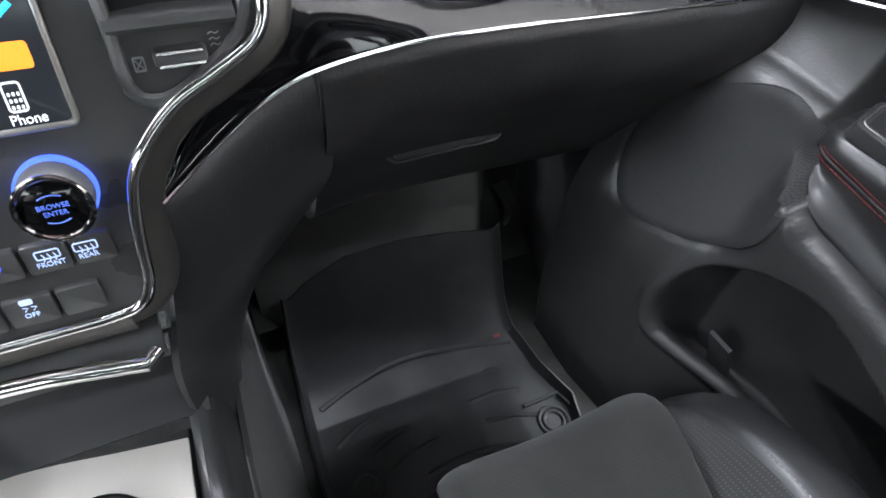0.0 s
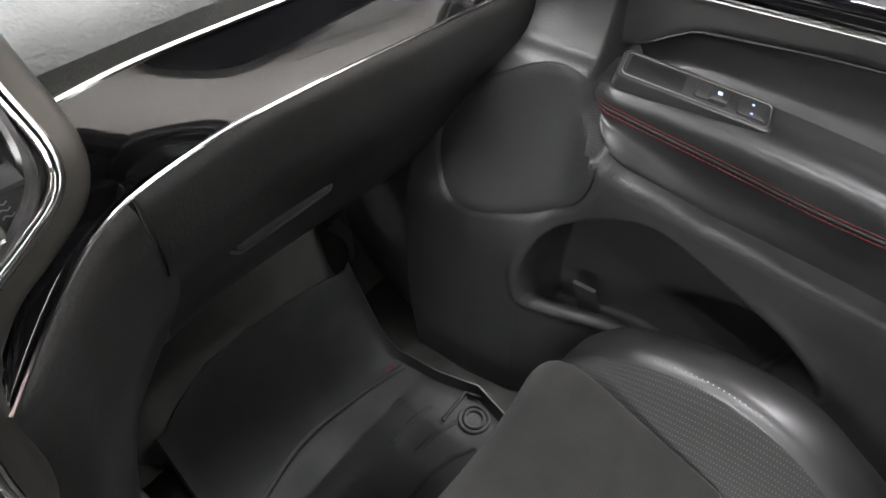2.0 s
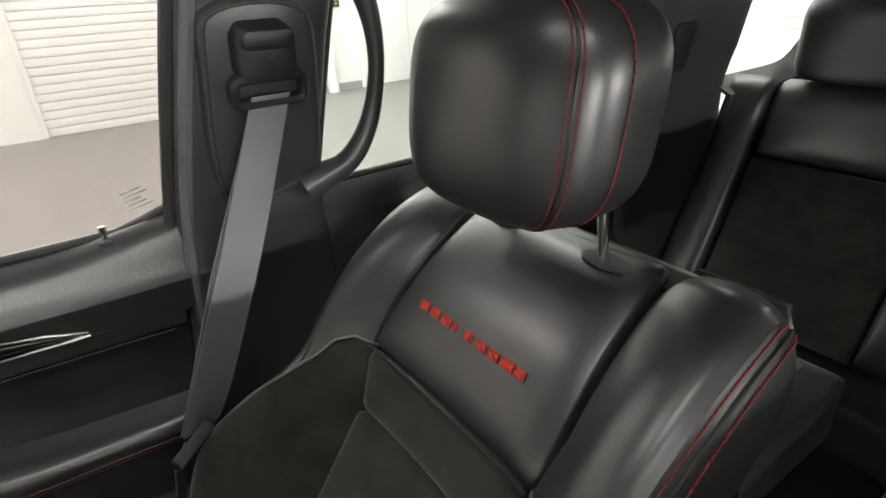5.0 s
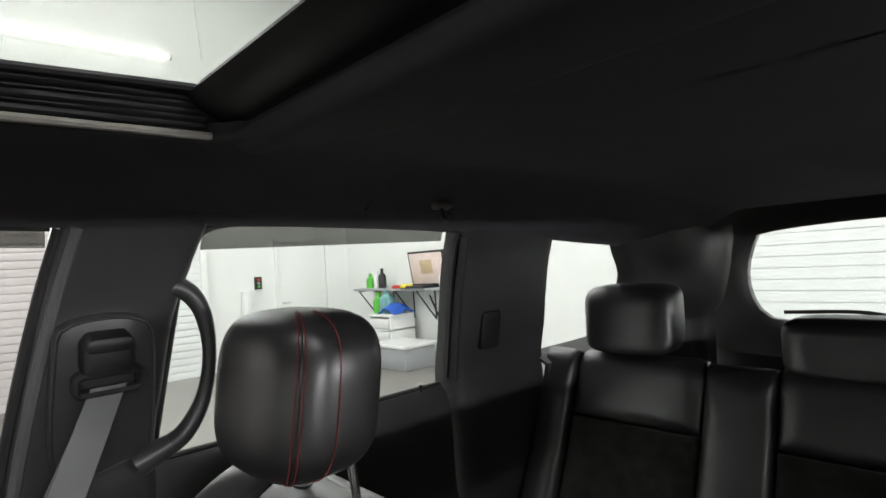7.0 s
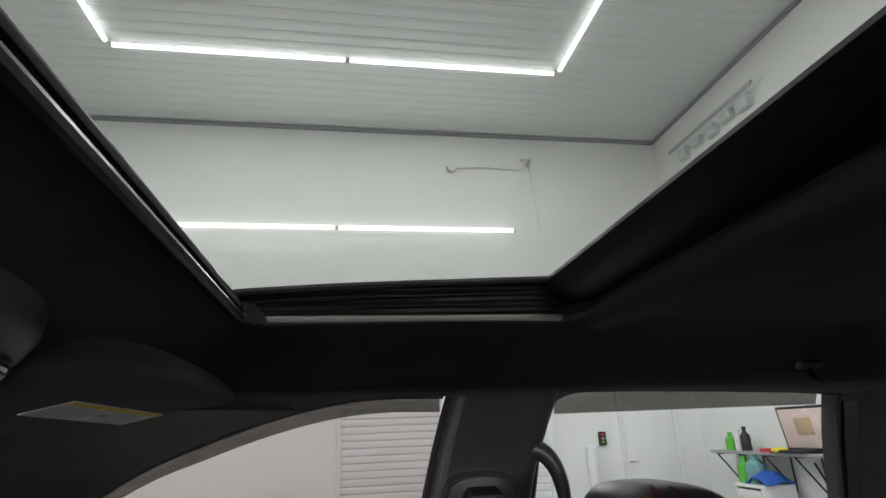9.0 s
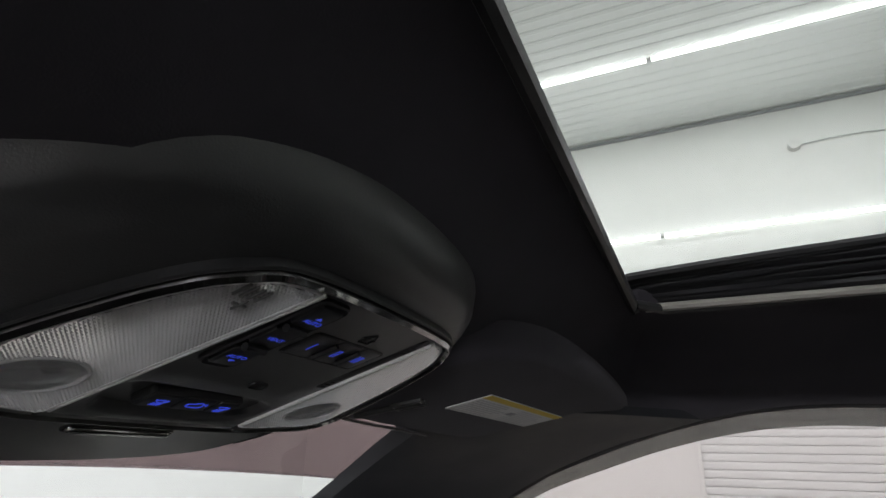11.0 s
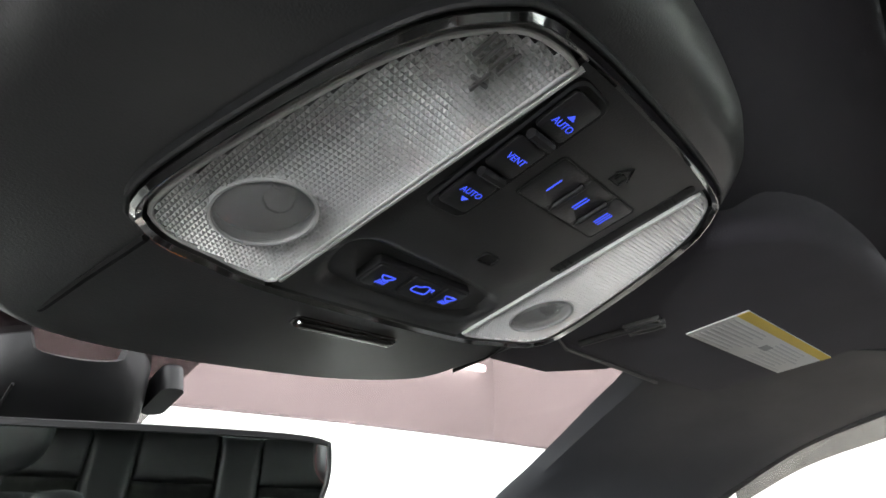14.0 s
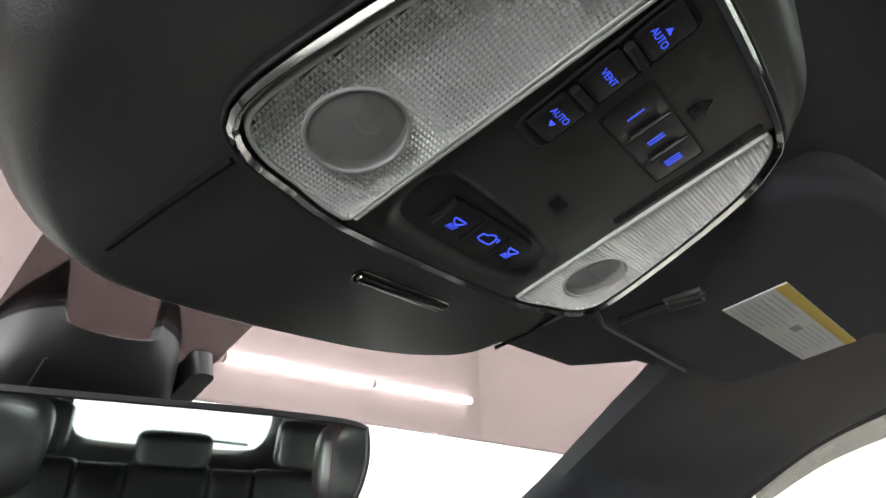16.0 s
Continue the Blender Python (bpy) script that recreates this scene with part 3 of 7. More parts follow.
def bottle(x, y, z, r, h, m, label):
    g = rings([(ellipse(0, 0, r, r, 14), 0), (ellipse(0, 0, r, r, 14), h * 0.62), (ellipse(0, 0, r * 0.4, r * 0.4, 14), h * 0.78), (ellipse(0, 0, r * 0.4, r * 0.4, 14), h * 0.9), (ellipse(0, 0, r * 0.45, r * 0.45, 14), h)], lambda u, v, w: np.array((x + u, y + v, z + w)))
    return solo("bottle", g, m, label, "bottle", group="bottles")


for x, r, h, m, l in ((7.95, 0.08, 0.26, GREEN, "green plastic bottle on the wall shelf"), (7.76, 0.06, 0.3, CLEARP, "white spray bottle on the wall shelf"), (7.6, 0.07, 0.34, DARK, "black bottle on the wall shelf"), (5.98, 0.1, 0.3, CLEARP, "milky plastic canister on the wall shelf")):
    bottle(x, -5.85, 0.74, r, h, m, l)
solo("keyboard", slab(round_rect(-0.3, 0.3, -0.1, 0.1, 0.02), lambda u, v, w: np.array((6.55 + u, -5.72 + v, 0.74 + w)), 0.04, 0.006), DARK, "black keyboard lying on the wall shelf", "keyboard")
solo("tape_roll", tube(cat([(6.75 + 0.08 * math.cos(a), -5.7 + 0.08 * math.sin(a), 0.775) for a in np.linspace(0, 5.5, 10)], 24, True), 0.03, 8, True), YELP, "yellow roll of tape on the wall shelf", "tape")
solo("cleaning_pad", slab(round_rect(-0.16, 0.16, -0.08, 0.08, 0.05), lambda u, v, w: np.array((6.98 + u, -5.75 + v, 0.74 + w)), 0.05, 0.02), REDP, "dark red pad lying on the wall shelf", "pad")

dr = thing("drawer_tower", (7.30, -5.75, Z0), "milky plastic drawer tower with cleaning things on top", "drawers")
part("frame", join(box(6.97, 7.57, -6.0, -5.5, 0.28, 0.32), box(6.97, 7.57, -6.0, -5.5, -0.17, -0.13), box(6.97, 7.01, -6.0, -5.5, -0.13, 0.28), box(7.53, 7.57, -6.0, -5.5, -0.13, 0.28), box(6.97, 7.57, -6.0, -5.5, 0.05, 0.08)), WHITE, dr)
for z in (-0.12, 0.09):
    part("drawer", box(7.03, 7.51, -5.98, -5.49, z, z + 0.16), CLEARP, dr, "milky drawer with orange things inside")
part("base_box", box(6.95, 7.59, -6.0, -5.45, Z0, -0.17), DARK, dr, "black box below the drawers")
for x, r, h, m, l in ((7.53, 0.1, 0.36, GREEN, "green bottle on the drawer tower"), (7.30, 0.13, 0.42, TEAL, "teal spray bottle on the drawer tower")):
    bottle(x, -5.7, 0.32, r, h, m, l)
rag = [[(6.87 + 0.07 * i + 0.02 * noise.noise((i, j, 1)), -5.95 + 0.07 * j, 0.34 + 0.16 * max(0, 1 - ((i - 3.5) ** 2 + (j - 3) ** 2) / 16) + 0.05 * noise.noise((i * 0.9, j * 0.9, 3))) for j in range(7)] for i in range(8)]
solo("cleaning_cloth", sheet(rag, 0.012), BLUEP, "crumpled blue cleaning cloth on the drawer tower", "cloth")
cr = thing("grey_crate", (6.2, -5.3, Z0), "grey plastic storage crate on the floor", "crate")
part("body", box(6.15, 7.0, -5.7, -5.1, Z0, -0.12, 0.02), GREYP, cr)
part("lid", box(6.12, 7.03, -5.73, -5.07, -0.12, -0.07, 0.01), CLEARP, cr, "pale lid")
solo("red_bucket", tube([(5.55, -5.7, 0.05), (5.55, -5.7, 0.17)], 0.15, 16), REDP, "red plastic tub on a small stool", "tub")
solo("stool", join(box(5.35, 5.75, -5.9, -5.5, 0.0, 0.05), *[box(x, x + 0.04, y, y + 0.04, Z0, 0.0) for x in (5.37, 5.69) for y in (-5.88, -5.56)]), GREYP, "small grey stool in the garage", "stool")
solo("power_cable", tube(cat([(6.6, -6.05, 0.6), (6.3, -6.03, 0.1), (6.05, -6.0, -0.3), (6.2, -5.95, -0.44)], 20), 0.015, 6), DARK, "black cable hanging below the shelf", "cable")
hw = thing("door_hardware", (7.6, Y0, 6.3), "grey door track hardware below the ceiling", "track")
for k in range(5):
    part("track_plate", box(6.2 + 0.42 * k, 6.45 + 0.42 * k, Y0, Y0 + 0.12, 5.78 + 0.05 * (k % 2), 5.98, 0.01), PALEG, hw)
part("shaft", tube([(6.0, Y0 + 0.15, 6.04), (8.3, Y0 + 0.15, 6.04)], 0.03, 8), STEEL, hw)

# ---- car shell: roof, pillars, glass ----
def head_z(x, y):
    """Height of the headliner over the plan."""
    z = 1.332 - 0.10 * ease(abs(x), 0.42, 0.66) - 0.078 * ease(y, 0.11, 0.22) - 0.04 * ease(y, 0.22, 0.46) - 0.06 * ease(-y, 1.2, 2.15)
    return z


# headliner: one sheet with the sunroof opening, edges rolled upwards
SUN = round_rect(-0.412, 0.412, -0.357, 0.106, 0.055, 8)
def liner_geo():
    verts, faces = [], []
    def strip(ys, xs, keep):
        k = len(verts)
        for y in ys:
            for x in xs:
                verts.append((x, y, head_z(x, y)))
        for f in grid_faces(len(ys), len(xs), k):
            faces.append(f)
    # concentric rings from the opening to the roof's rim
    n = 96
    o = [np.array(v) for v in cat(SUN, n, True)]
    rim = []
    for p in o:
        a = math.atan2(p[1] + 0.115, p[0])
        c, s = math.cos(a), math.sin(a)
        tx = 0.57 / abs(c) if abs(c) > 1e-6 else 9
        ty = (0.575 if s > 0 else 0.55) / abs(s) if abs(s) > 1e-6 else 9
        t = min(tx, ty)
        while -0.115 + t * s > 0.12 and abs(t * c) > 0.57 - 0.62 * (-0.115 + t * s - 0.12):
            t *= 0.985
        rim.append(np.array((t * c, -0.115 + t * s)))
    levels = [([(p * 1.0) for p in o], 0.020), ([p for p in o], 0.016), ([p + (q - p) * 0.006 for p, q in zip(o, rim)], 0.012), ([p + (q - p) * 0.03 for p, q in zip(o, rim)], 0.001)]
    for f in (0.08, 0.16, 0.27, 0.4, 0.55, 0.7, 0.85, 1.0):
        levels.append(([p + (q - p) * f for p, q in zip(o, rim)], 0.0))
    for lv, h in levels:
        for p in lv:
            verts.append((p[0], p[1], head_z(p[0], p[1]) + h))
    m = len(levels)
    for i in range(m - 1):
        for k in range(n):
            faces.append([i * n + k, i * n + (k + 1) % n, (i + 1) * n + (k + 1) % n, (i + 1) * n + k])
    # thick upper skin
    k0 = len(verts)
    verts.extend([(v[0], v[1], v[2] + 0.025) for v in verts[3 * n:]])
    for i in range(m - 4):
        for k in range(n):
            faces.append([k0 + i * n + k, k0 + (i + 1) * n + k, k0 + (i + 1) * n + (k + 1) % n, k0 + i * n + (k + 1) % n])
    return [verts, faces]


roof = thing("car_roof", (0, -0.8, 1.33), "black cloth headliner with an open sunshade and a wide sunroof", "car roof", kind="structure")
part("headliner", liner_geo(), LINER, roof)
part("rear_headliner", sheet([[(x, y, head_z(x, y)) for x in np.linspace(-0.57, 0.57, 40)] for y in np.linspace(-0.66, -2.15, 50)], 0.025, -1), LINER, roof)
part("opening_lip", tube([(p[0], p[1], head_z(p[0], p[1]) + 0.001) for p in cat(SUN, 90, True)], 0.0055, 8, True), MOULD, roof, "rolled black lip round the opening")
# outer roof skin around the glass
part("roof_skin", rings([(cat(round_rect(-0.50, 0.50, -0.352, 0.165, 0.04, 8), 64, True), 1.398), (cat(round_rect(-0.53, 0.53, -0.45, 0.20, 0.05, 8), 64, True), 1.402), (cat(round_rect(-0.56, 0.56, -2.2, 0.30, 0.08, 8), 64, True), 1.385), (cat(round_rect(-0.68, 0.68, -2.25, 0.41, 0.1, 8), 64, True), 1.31)],
     lambda u, v, w: np.array((u, v, w - 0.05 * ease(v, 0.2, 0.45))), False, False), PIANO, roof, "painted black roof skin")
# front and rear frame beams of the opening, above the liner
part("front_frame", loft([[(x, 0.104, head_z(x, 0.106) + 0.012), (x, 0.110, 1.349), (x, 0.121, 1.359), (x, 0.140, 1.378), (x, 0.17, 1.396)] for x in np.linspace(-0.44, 0.44, 5)], 20, 10), MOULD, roof)
part("rear_frame", loft([[(x, -0.364, 1.340), (x, -0.356, 1.350), (x, -0.335, 1.356), (x, -0.312, 1.362), (x, -0.298, 1.370), (x, -0.296, 1.379), (x, -0.36, 1.398)] for x in np.linspace(-0.42, 0.42, 5)], 20, 16), DARK, roof)
part("rear_seal", tube([(x, -0.305, 1.380) for x in np.linspace(-0.36, 0.36, 12)], 0.008, 8), RUBBER, roof, "black rubber seal")
part("front_seal", tube([(x, 0.142, 1.384) for x in np.linspace(-0.36, 0.36, 12)], 0.008, 8), RUBBER, roof, "black rubber seal")
for sx in (1, -1):
    # pleated side curtain between trim lip and glass, gathered at its ends
    sec = []
    for i, y in enumerate(np.linspace(-0.318, 0.135, 19)):
        f0 = i / 18
        zt, xt = interp(y, (-0.318, -0.04, 0.135), (1.382, 1.371, 1.361)), 0.376 + 0.012 * (1 - math.sin(math.pi * f0) ** 0.5)
        row = []
        for k in range(13):
            f = k / 12
            fold = (0.0030 if k % 2 else -0.0030) * (0.35 + 0.65 * math.sin(math.pi * min(1, max(0, f0 * 1.2 - 0.1 + 0.12 * math.sin(k * 2.1)))))
            row.append((sx * (0.411 + (xt - 0.411) * f + fold), y, 1.340 + (zt - 1.340) * f + 0.0016 * math.sin(k * 1.7 + 5 * f0) * math.sin(math.pi * f0)))
        sec.append(row)
    part("pleated_side_curtain", loft(sec, 60, 61, 0.003, sx), PLEAT, roof, "pleated black side curtain")
    part("side_lip", tube([(sx * 0.4045, y, 1.3345) for y in np.linspace(-0.325, 0.095, 16)], 0.0050, 8), PLATE, roof, "pale satin lip along the opening")
    part("glass_seal", tube(cat([(sx * 0.386, -0.322, 1.384), (sx * 0.375, -0.29, 1.3815), (sx * 0.375, -0.04, 1.372), (sx * 0.376, 0.10, 1.364), (sx * 0.388, 0.14, 1.362)], 30), 0.0055, 8), RUBBER, roof)
    part("corner_block", loft([[(sx * 0.36, -0.300, 1.385), (sx * 0.385, -0.300, 1.383), (sx * 0.42, -0.300, 1.345)], [(sx * 0.345, -0.325, 1.39), (sx * 0.385, -0.330, 1.385), (sx * 0.42, -0.335, 1.342)]], 8, 10, 0.006), DARK, roof)
g = part("sunroof_glass", sheet([[(x, y, 1.405 - 0.006 * (x / 0.4) ** 2) for x in np.linspace(-0.52, 0.52, 9)] for y in (-0.365, -0.1, 0.18)], 0.004), ROOFGLASS, roof, "lightly tinted roof glass")
g.visible_shadow = False
# retracted sunshade behind the opening, with its recessed pull
shade = []
for x in np.linspace(-0.405, 0.405, 15):
    y1 = -0.478 + 0.085 * ease(abs(x), 0.20, 0.40)
    shade.append([(x, -0.352, 1.340), (x, -0.358, 1.329), (x, -0.368, 1.3225), (x, -0.39, 1.3205), (x, (y1 - 0.39) / 2, 1.3195), (x, y1 + 0.012, 1.3200), (x, y1, 1.3245), (x, y1 - 0.006, 1.336)])
part("sunshade", loft(shade, 40, 36, 0.004, -1), SHADE, roof, "retracted black cloth sunshade")
fn = flat_map((-0.034, -0.398, 1.3200), (1, 0.05, 0), (0, -1, 0))
part("shade_pull", join(frame_ring(round_rect(-0.052, 0.052, -0.012, 0.012, 0.011), 0.005, fn, 0.0035), slab(round_rect(-0.046, 0.046, -0.007, 0.007, 0.006), fn, 0.0012)), SHADE, roof, "dark recessed pull")
# map-light lens seen above the front door
fn = flat_map((0.565, 0.146, 1.279), (0.98, -0.1, -0.3), (0, -1, 0.2))
part("visor_mount", slab(round_rect(-0.026, 0.026, -0.008, 0.008, 0.007), fn, 0.006, 0.002), GREYP, roof, "grey visor mount cap")
# coat hook
hk = thing("coat_hook", (0.547, -0.832, 1.279), "folded black coat hook on the headliner", "hook")
hz = head_z(0.547, -0.832)
part("base", slab(round_rect(-0.025, 0.025, -0.01, 0.01, 0.008), flat_map((0.547, -0.832, hz), (0, 1, 0), (1, 0, -0.5)), 0.008, 0.002, -0.006), SATIN, hk)
part("hook", tube(cat([(0.55, -0.832, hz - 0.004), (0.545, -0.832, hz - 0.028), (0.53, -0.832, hz - 0.034), (0.522, -0.832, hz - 0.022)], 10), 0.005, 8), DARK, hk)


def x_side(z):
    """How far out the inner side of the glass stands at a height."""
    return interp(z, (0.0, 0.86, 1.14, 1.245, 1.30), (0.80, 0.765, 0.69, 0.645, 0.62))


FRONT_TOP = [(-0.19, 1.249), (-0.09, 1.251), (0.0, 1.243), (0.10, 1.221), (0.20, 1.189), (0.30, 1.150), (0.40, 1.09), (0.55, 0.985), (0.70, 0.875)]
for sx, nm in ((1, "right"), (-1, "left")):
    P = lambda y, z, dx=0.0: np.array((sx * (x_side(z) + dx), y, z))
    shell = thing("car_side_" + nm, (sx * 0.7, -0.6, 1.1), "black trimmed car side with pillars and roof rail", "car side", kind="structure")
    # roof rail between headliner and front window
    rail = []
    for y, z in FRONT_TOP[:4] + [(0.168, 1.200)]:
        xi = 0.655 if y > -0.2 else 0.655
        rail.append([(sx * (x_side(z) - 0.004), y, z - 0.004), (sx * (x_side(z) - 0.022), y, z + 0.002), (sx * (x_side(z) - 0.05), y, z + 0.02), (sx * 0.56, y, head_z(0.56, y) + 0.004), (sx * 0.52, y, head_z(0.52, y) + 0.008)])
    part("front_roof_rail", loft(rail, 30, 14, 0.012, -sx), LINER, shell)
    rail = []
    for y in (-0.19, -0.40, -0.6, -0.8, -0.97, -1.2, -1.5, -1.75, -2.05):
        z = 1.249 if y > -0.5 else interp(y, (-2.05, -1.75, -0.97, -0.5), (1.13, 1.172, 1.233, 1.249))
        rail.append([(sx * (x_side(z) - 0.004), y, z - 0.004), (sx * (x_side(z) - 0.022), y, z + 0.002), (sx * (x_side(z) - 0.05), y, z + 0.02), (sx * 0.56, y, head_z(0.56, y) + 0.004), (sx * 0.52, y, head_z(0.52, y) + 0.008)])
    part("rear_roof_rail", loft(rail, 40, 14, 0.012, sx), LINER, shell)
    # A-pillar trim, wedge between windscreen and door window
    ap = []
    for (yw, zw), (xs, ys, zs) in zip([(0.05, 1.232), (0.14, 1.208), (0.20, 1.189), (0.28, 1.157), (0.35, 1.12), (0.44, 1.065), (0.55, 0.985), (0.70, 0.875)], [(0.33, 0.345, 1.226), (0.405, 0.382, 1.209), (0.46, 0.455, 1.18), (0.52, 0.546, 1.14), (0.56, 0.625, 1.10), (0.60, 0.712, 1.057), (0.66, 0.86, 0.965), (0.71, 1.05, 0.86)]):
        a, b = np.array((sx * (x_side(zw) - 0.004), yw, zw - 0.003)), np.array((sx * xs, ys, zs))
        m = (a + b) / 2 + np.array((-sx * 0.012, -0.012, 0.0))
        ap.append([a, a * 0.8 + m * 0.2 + np.array((-sx * 0.008, 0, 0)), m, b * 0.85 + m * 0.15 + np.array((0, -0.006, -0.004)), b, b + np.array((0, 0.012, 0.012))])
    part("a_pillar_trim", loft(ap, 30, 16, 0.012, -sx), PILLAR, shell)
    # B-pillar
    bp = []
    for z, yf, yr in ((0.10, -0.04, -0.40), (0.45, -0.07, -0.39), (0.70, -0.10, -0.36), (0.87, -0.122, -0.335), (1.0, -0.143, -0.345), (1.12, -0.165, -0.362), (1.245, -0.192, -0.40), (1.29, -0.20, -0.42)):
        x = x_side(z) - 0.012 if z > 0.6 else 0.755 - 0.02
        bp.append([(sx * (x + 0.05), yf - 0.034, z), (sx * (x + 0.012), yf - 0.010, z), (sx * (x - 0.006), yf - 0.016, z), (sx * (x - 0.012), yf - 0.034, z), (sx * (x - 0.014), (yf + yr) / 2, z), (sx * (x - 0.012), yr + 0.025, z), (sx * (x - 0.004), yr + 0.008, z), (sx * (x + 0.015), yr, z), (sx * (x + 0.05), yr - 0.004, z)])
    part("b_pillar_trim", loft(bp, 36, 26, 0.01, -sx), BTRIM, shell)
    # inner tube is lighter, its colour carrying the window light on the edge
    for off, dx, rr, mt in ((-0.008, 0.0, 0.008, RUBBER), (-0.026, -0.019, 0.009, SEAL)):
        part("door_seal", tube(cat([P(-0.10 + off, 0.45, dx), P(-0.105 + off, 0.75, dx), P(-0.118 + off, 0.87, dx), P(-0.143 + off, 1.02, dx), P(-0.170 + off, 1.15, dx), P(-0.193 + off, 1.245, dx)], 24), rr, 8), mt, shell, "black rubber door seal")
    # C-pillar and quarter panel around the quarter window
    cp = []
    for z, yf, yr in ((0.10, -1.04, -1.45), (0.60, -1.04, -1.44), (0.86, -1.022, -1.415), (0.95, -1.015, -1.405), (1.05, -1.006, -1.39), (1.15, -0.997, -1.378), (1.235, -0.988, -1.37), (1.27, -0.98, -1.37)):
        x = x_side(z) - 0.005
        cp.append([(sx * (x + 0.05), yf + 0.01, z), (sx * (x + 0.01), yf + 0.004, z), (sx * (x - 0.012), yf - 0.02, z), (sx * (x - 0.02), yf - 0.10, z), (sx * (x - 0.012), yr + 0.06, z), (sx * (x + 0.0), yr + 0.02, z), (sx * (x + 0.025), yr, z)])
    part("c_pillar_trim", loft(cp, 30, 20, 0.01, -sx), MOULD, shell)
    part("c_pillar_belt_guide", slab(round_rect(-0.035, 0.035, -0.05, 0.05, 0.012), flat_map((sx * 0.72, -1.12, 0.98), (0, -1, 0), (-sx * 0.2, 0, 1)), 0.02, 0.004, -0.02), DARK, shell)
    # panel below, behind and above the quarter window
    qp = []
    for y, zt in ((-1.37, 0.866), (-1.42, 0.868), (-1.55, 0.868), (-1.68, 0.872), (-1.74, 0.90), (-1.80, 0.985), (-1.83, 1.06)):
        x = x_side(zt)
        qp.append([(sx * (x + 0.02), y, zt), (sx * (x - 0.01), y, zt - 0.004), (sx * (x - 0.035), y, zt - 0.03), (sx * 0.74, y, 0.6), (sx * 0.74, y, 0.1)])
    part("quarter_trim", loft(qp, 24, 12, 0.01, sx), MOULD, shell)
    dp = []
    for z, yf, xr in ((0.1, -1.80, 0.60), (0.86, -1.80, 0.56), (0.95, -1.80, 0.53), (1.06, -1.815, 0.50), (1.12, -1.78, 0.49), (1.17, -1.72, 0.48), (1.22, -1.70, 0.48)):
        x = x_side(z)
        dp.append([(sx * (x + 0.02), yf, z), (sx * (x - 0.012), yf - 0.01, z), (sx * (x - 0.03), yf - 0.08, z), (sx * (x - 0.06), yf - 0.18, z), (sx * (xr + 0.06), -2.08, z), (sx * (xr + 0.01), -2.12, z), (sx * xr, -2.16, z)])
    part("d_pillar_trim", loft(dp, 26, 22, 0.01, sx), SOFT, shell)
    for nm2, ol in (("quarter_window", [(-1.36, 0.86), (-1.73, 0.86), (-1.84, 1.06), (-1.74, 1.175), (-1.36, 1.20)]),):
        o = cat(ol, 24, True)
        q = part(nm2, rings([(o, 0.0), (o, 0.004)], lambda u, v, w: np.array((sx * (x_side(v) + 0.025 + w), u, v))), GLASS, shell, smooth=False)
        q.visible_shadow = False
    # outer sill and lower body so that the floor has sides
    part("sill", box(min(sx * 0.70, sx * 0.86), max(sx * 0.70, sx * 0.86), -1.05, 1.0, -0.12, 0.07, 0.02), PIANO, shell)

# floor pan and tunnel
fl = thing("car_floor", (0, 0.1, 0.0), "black carpeted car floor", "car floor", kind="structure")
fp = []
for x in np.linspace(-0.78, 0.78, 25):
    fp.append([(x, -2.2, 0.20), (x, -1.5, 0.20), (x, -1.3, 0.10), (x, -1.1, 0.02), (x, -0.4, 0.0), (x, 0.3, 0.0), (x, 0.72, 0.0), (x, 0.84, 0.03), (x, 0.95, 0.12), (x, 1.06, 0.26), (x, 1.12, 0.40), (x, 1.14, 0.75)])
part("carpet", loft(fp, 40, 60, 0.02, 1), CARPET, fl)
part("rear_panel", box(-0.7, 0.7, -2.32, -2.2, -0.1, 0.82, 0.02), MOULD, fl)

# tailgate with its window
tg = thing("tailgate", (0, -2.2, 0.8), "closed tailgate with rounded rear window and wiper", "tailgate", kind="structure")
win = cat([(0.43, 1.14), (0.455, 1.02), (0.42, 0.91), (0.33, 0.875), (0, 0.87), (-0.33, 0.875), (-0.42, 0.91), (-0.455, 1.02), (-0.43, 1.14), (-0.38, 1.185), (0, 1.205), (0.38, 1.185)], 48, True)
outer = [(p[0] * 1.5, 1.02 + (p[1] - 1.02) * 1.75) for p in win]
mid = [(p[0] * 1.09, 1.02 + (p[1] - 1.02) * 1.16) for p in win]
tf = lambda u, v, w: np.array((u, -2.2 - w, v))
part("frame", rings([(win, 0.05), (win, 0.02), (mid, -0.01), (outer, -0.03), (outer, 0.05)], tf, False, False), SOFT, tg)
q = part("rear_window", rings([(win, 0.035), (win, 0.04)], tf), GLASS, tg)
q.visible_shadow = False
part("wiper", tube(cat([(0.02, -2.27, 0.885), (0.15, -2.27, 0.905), (0.36, -2.27, 0.90)], 14), 0.007, 6), DARK, tg, "black rear wiper")

# windscreen: clear below, pink-tinted band along the top
ws = thing("windscreen", (0, 0.6, 1.1), "curved windscreen with a pink-tinted upper band", "windscreen", kind="structure")
def ws_pt(f, s):
    """f from the top edge to the bottom, s from -1 to 1 across."""
    edge = [(0.405, 0.382, 1.209), (0.46, 0.455, 1.18), (0.52, 0.546, 1.14), (0.56, 0.625, 1.10), (0.60, 0.712, 1.057), (0.66, 0.86, 0.965), (0.71, 1.05, 0.86)]
    e = [interp(f, np.linspace(0, 1, 7), [q[k] for q in edge]) for k in range(3)]
    bow = 1 - s * s
    return (s * (e[0] + 0.01), e[1] + 0.075 * bow + 0.012, e[2] + 0.020 * bow + 0.012)
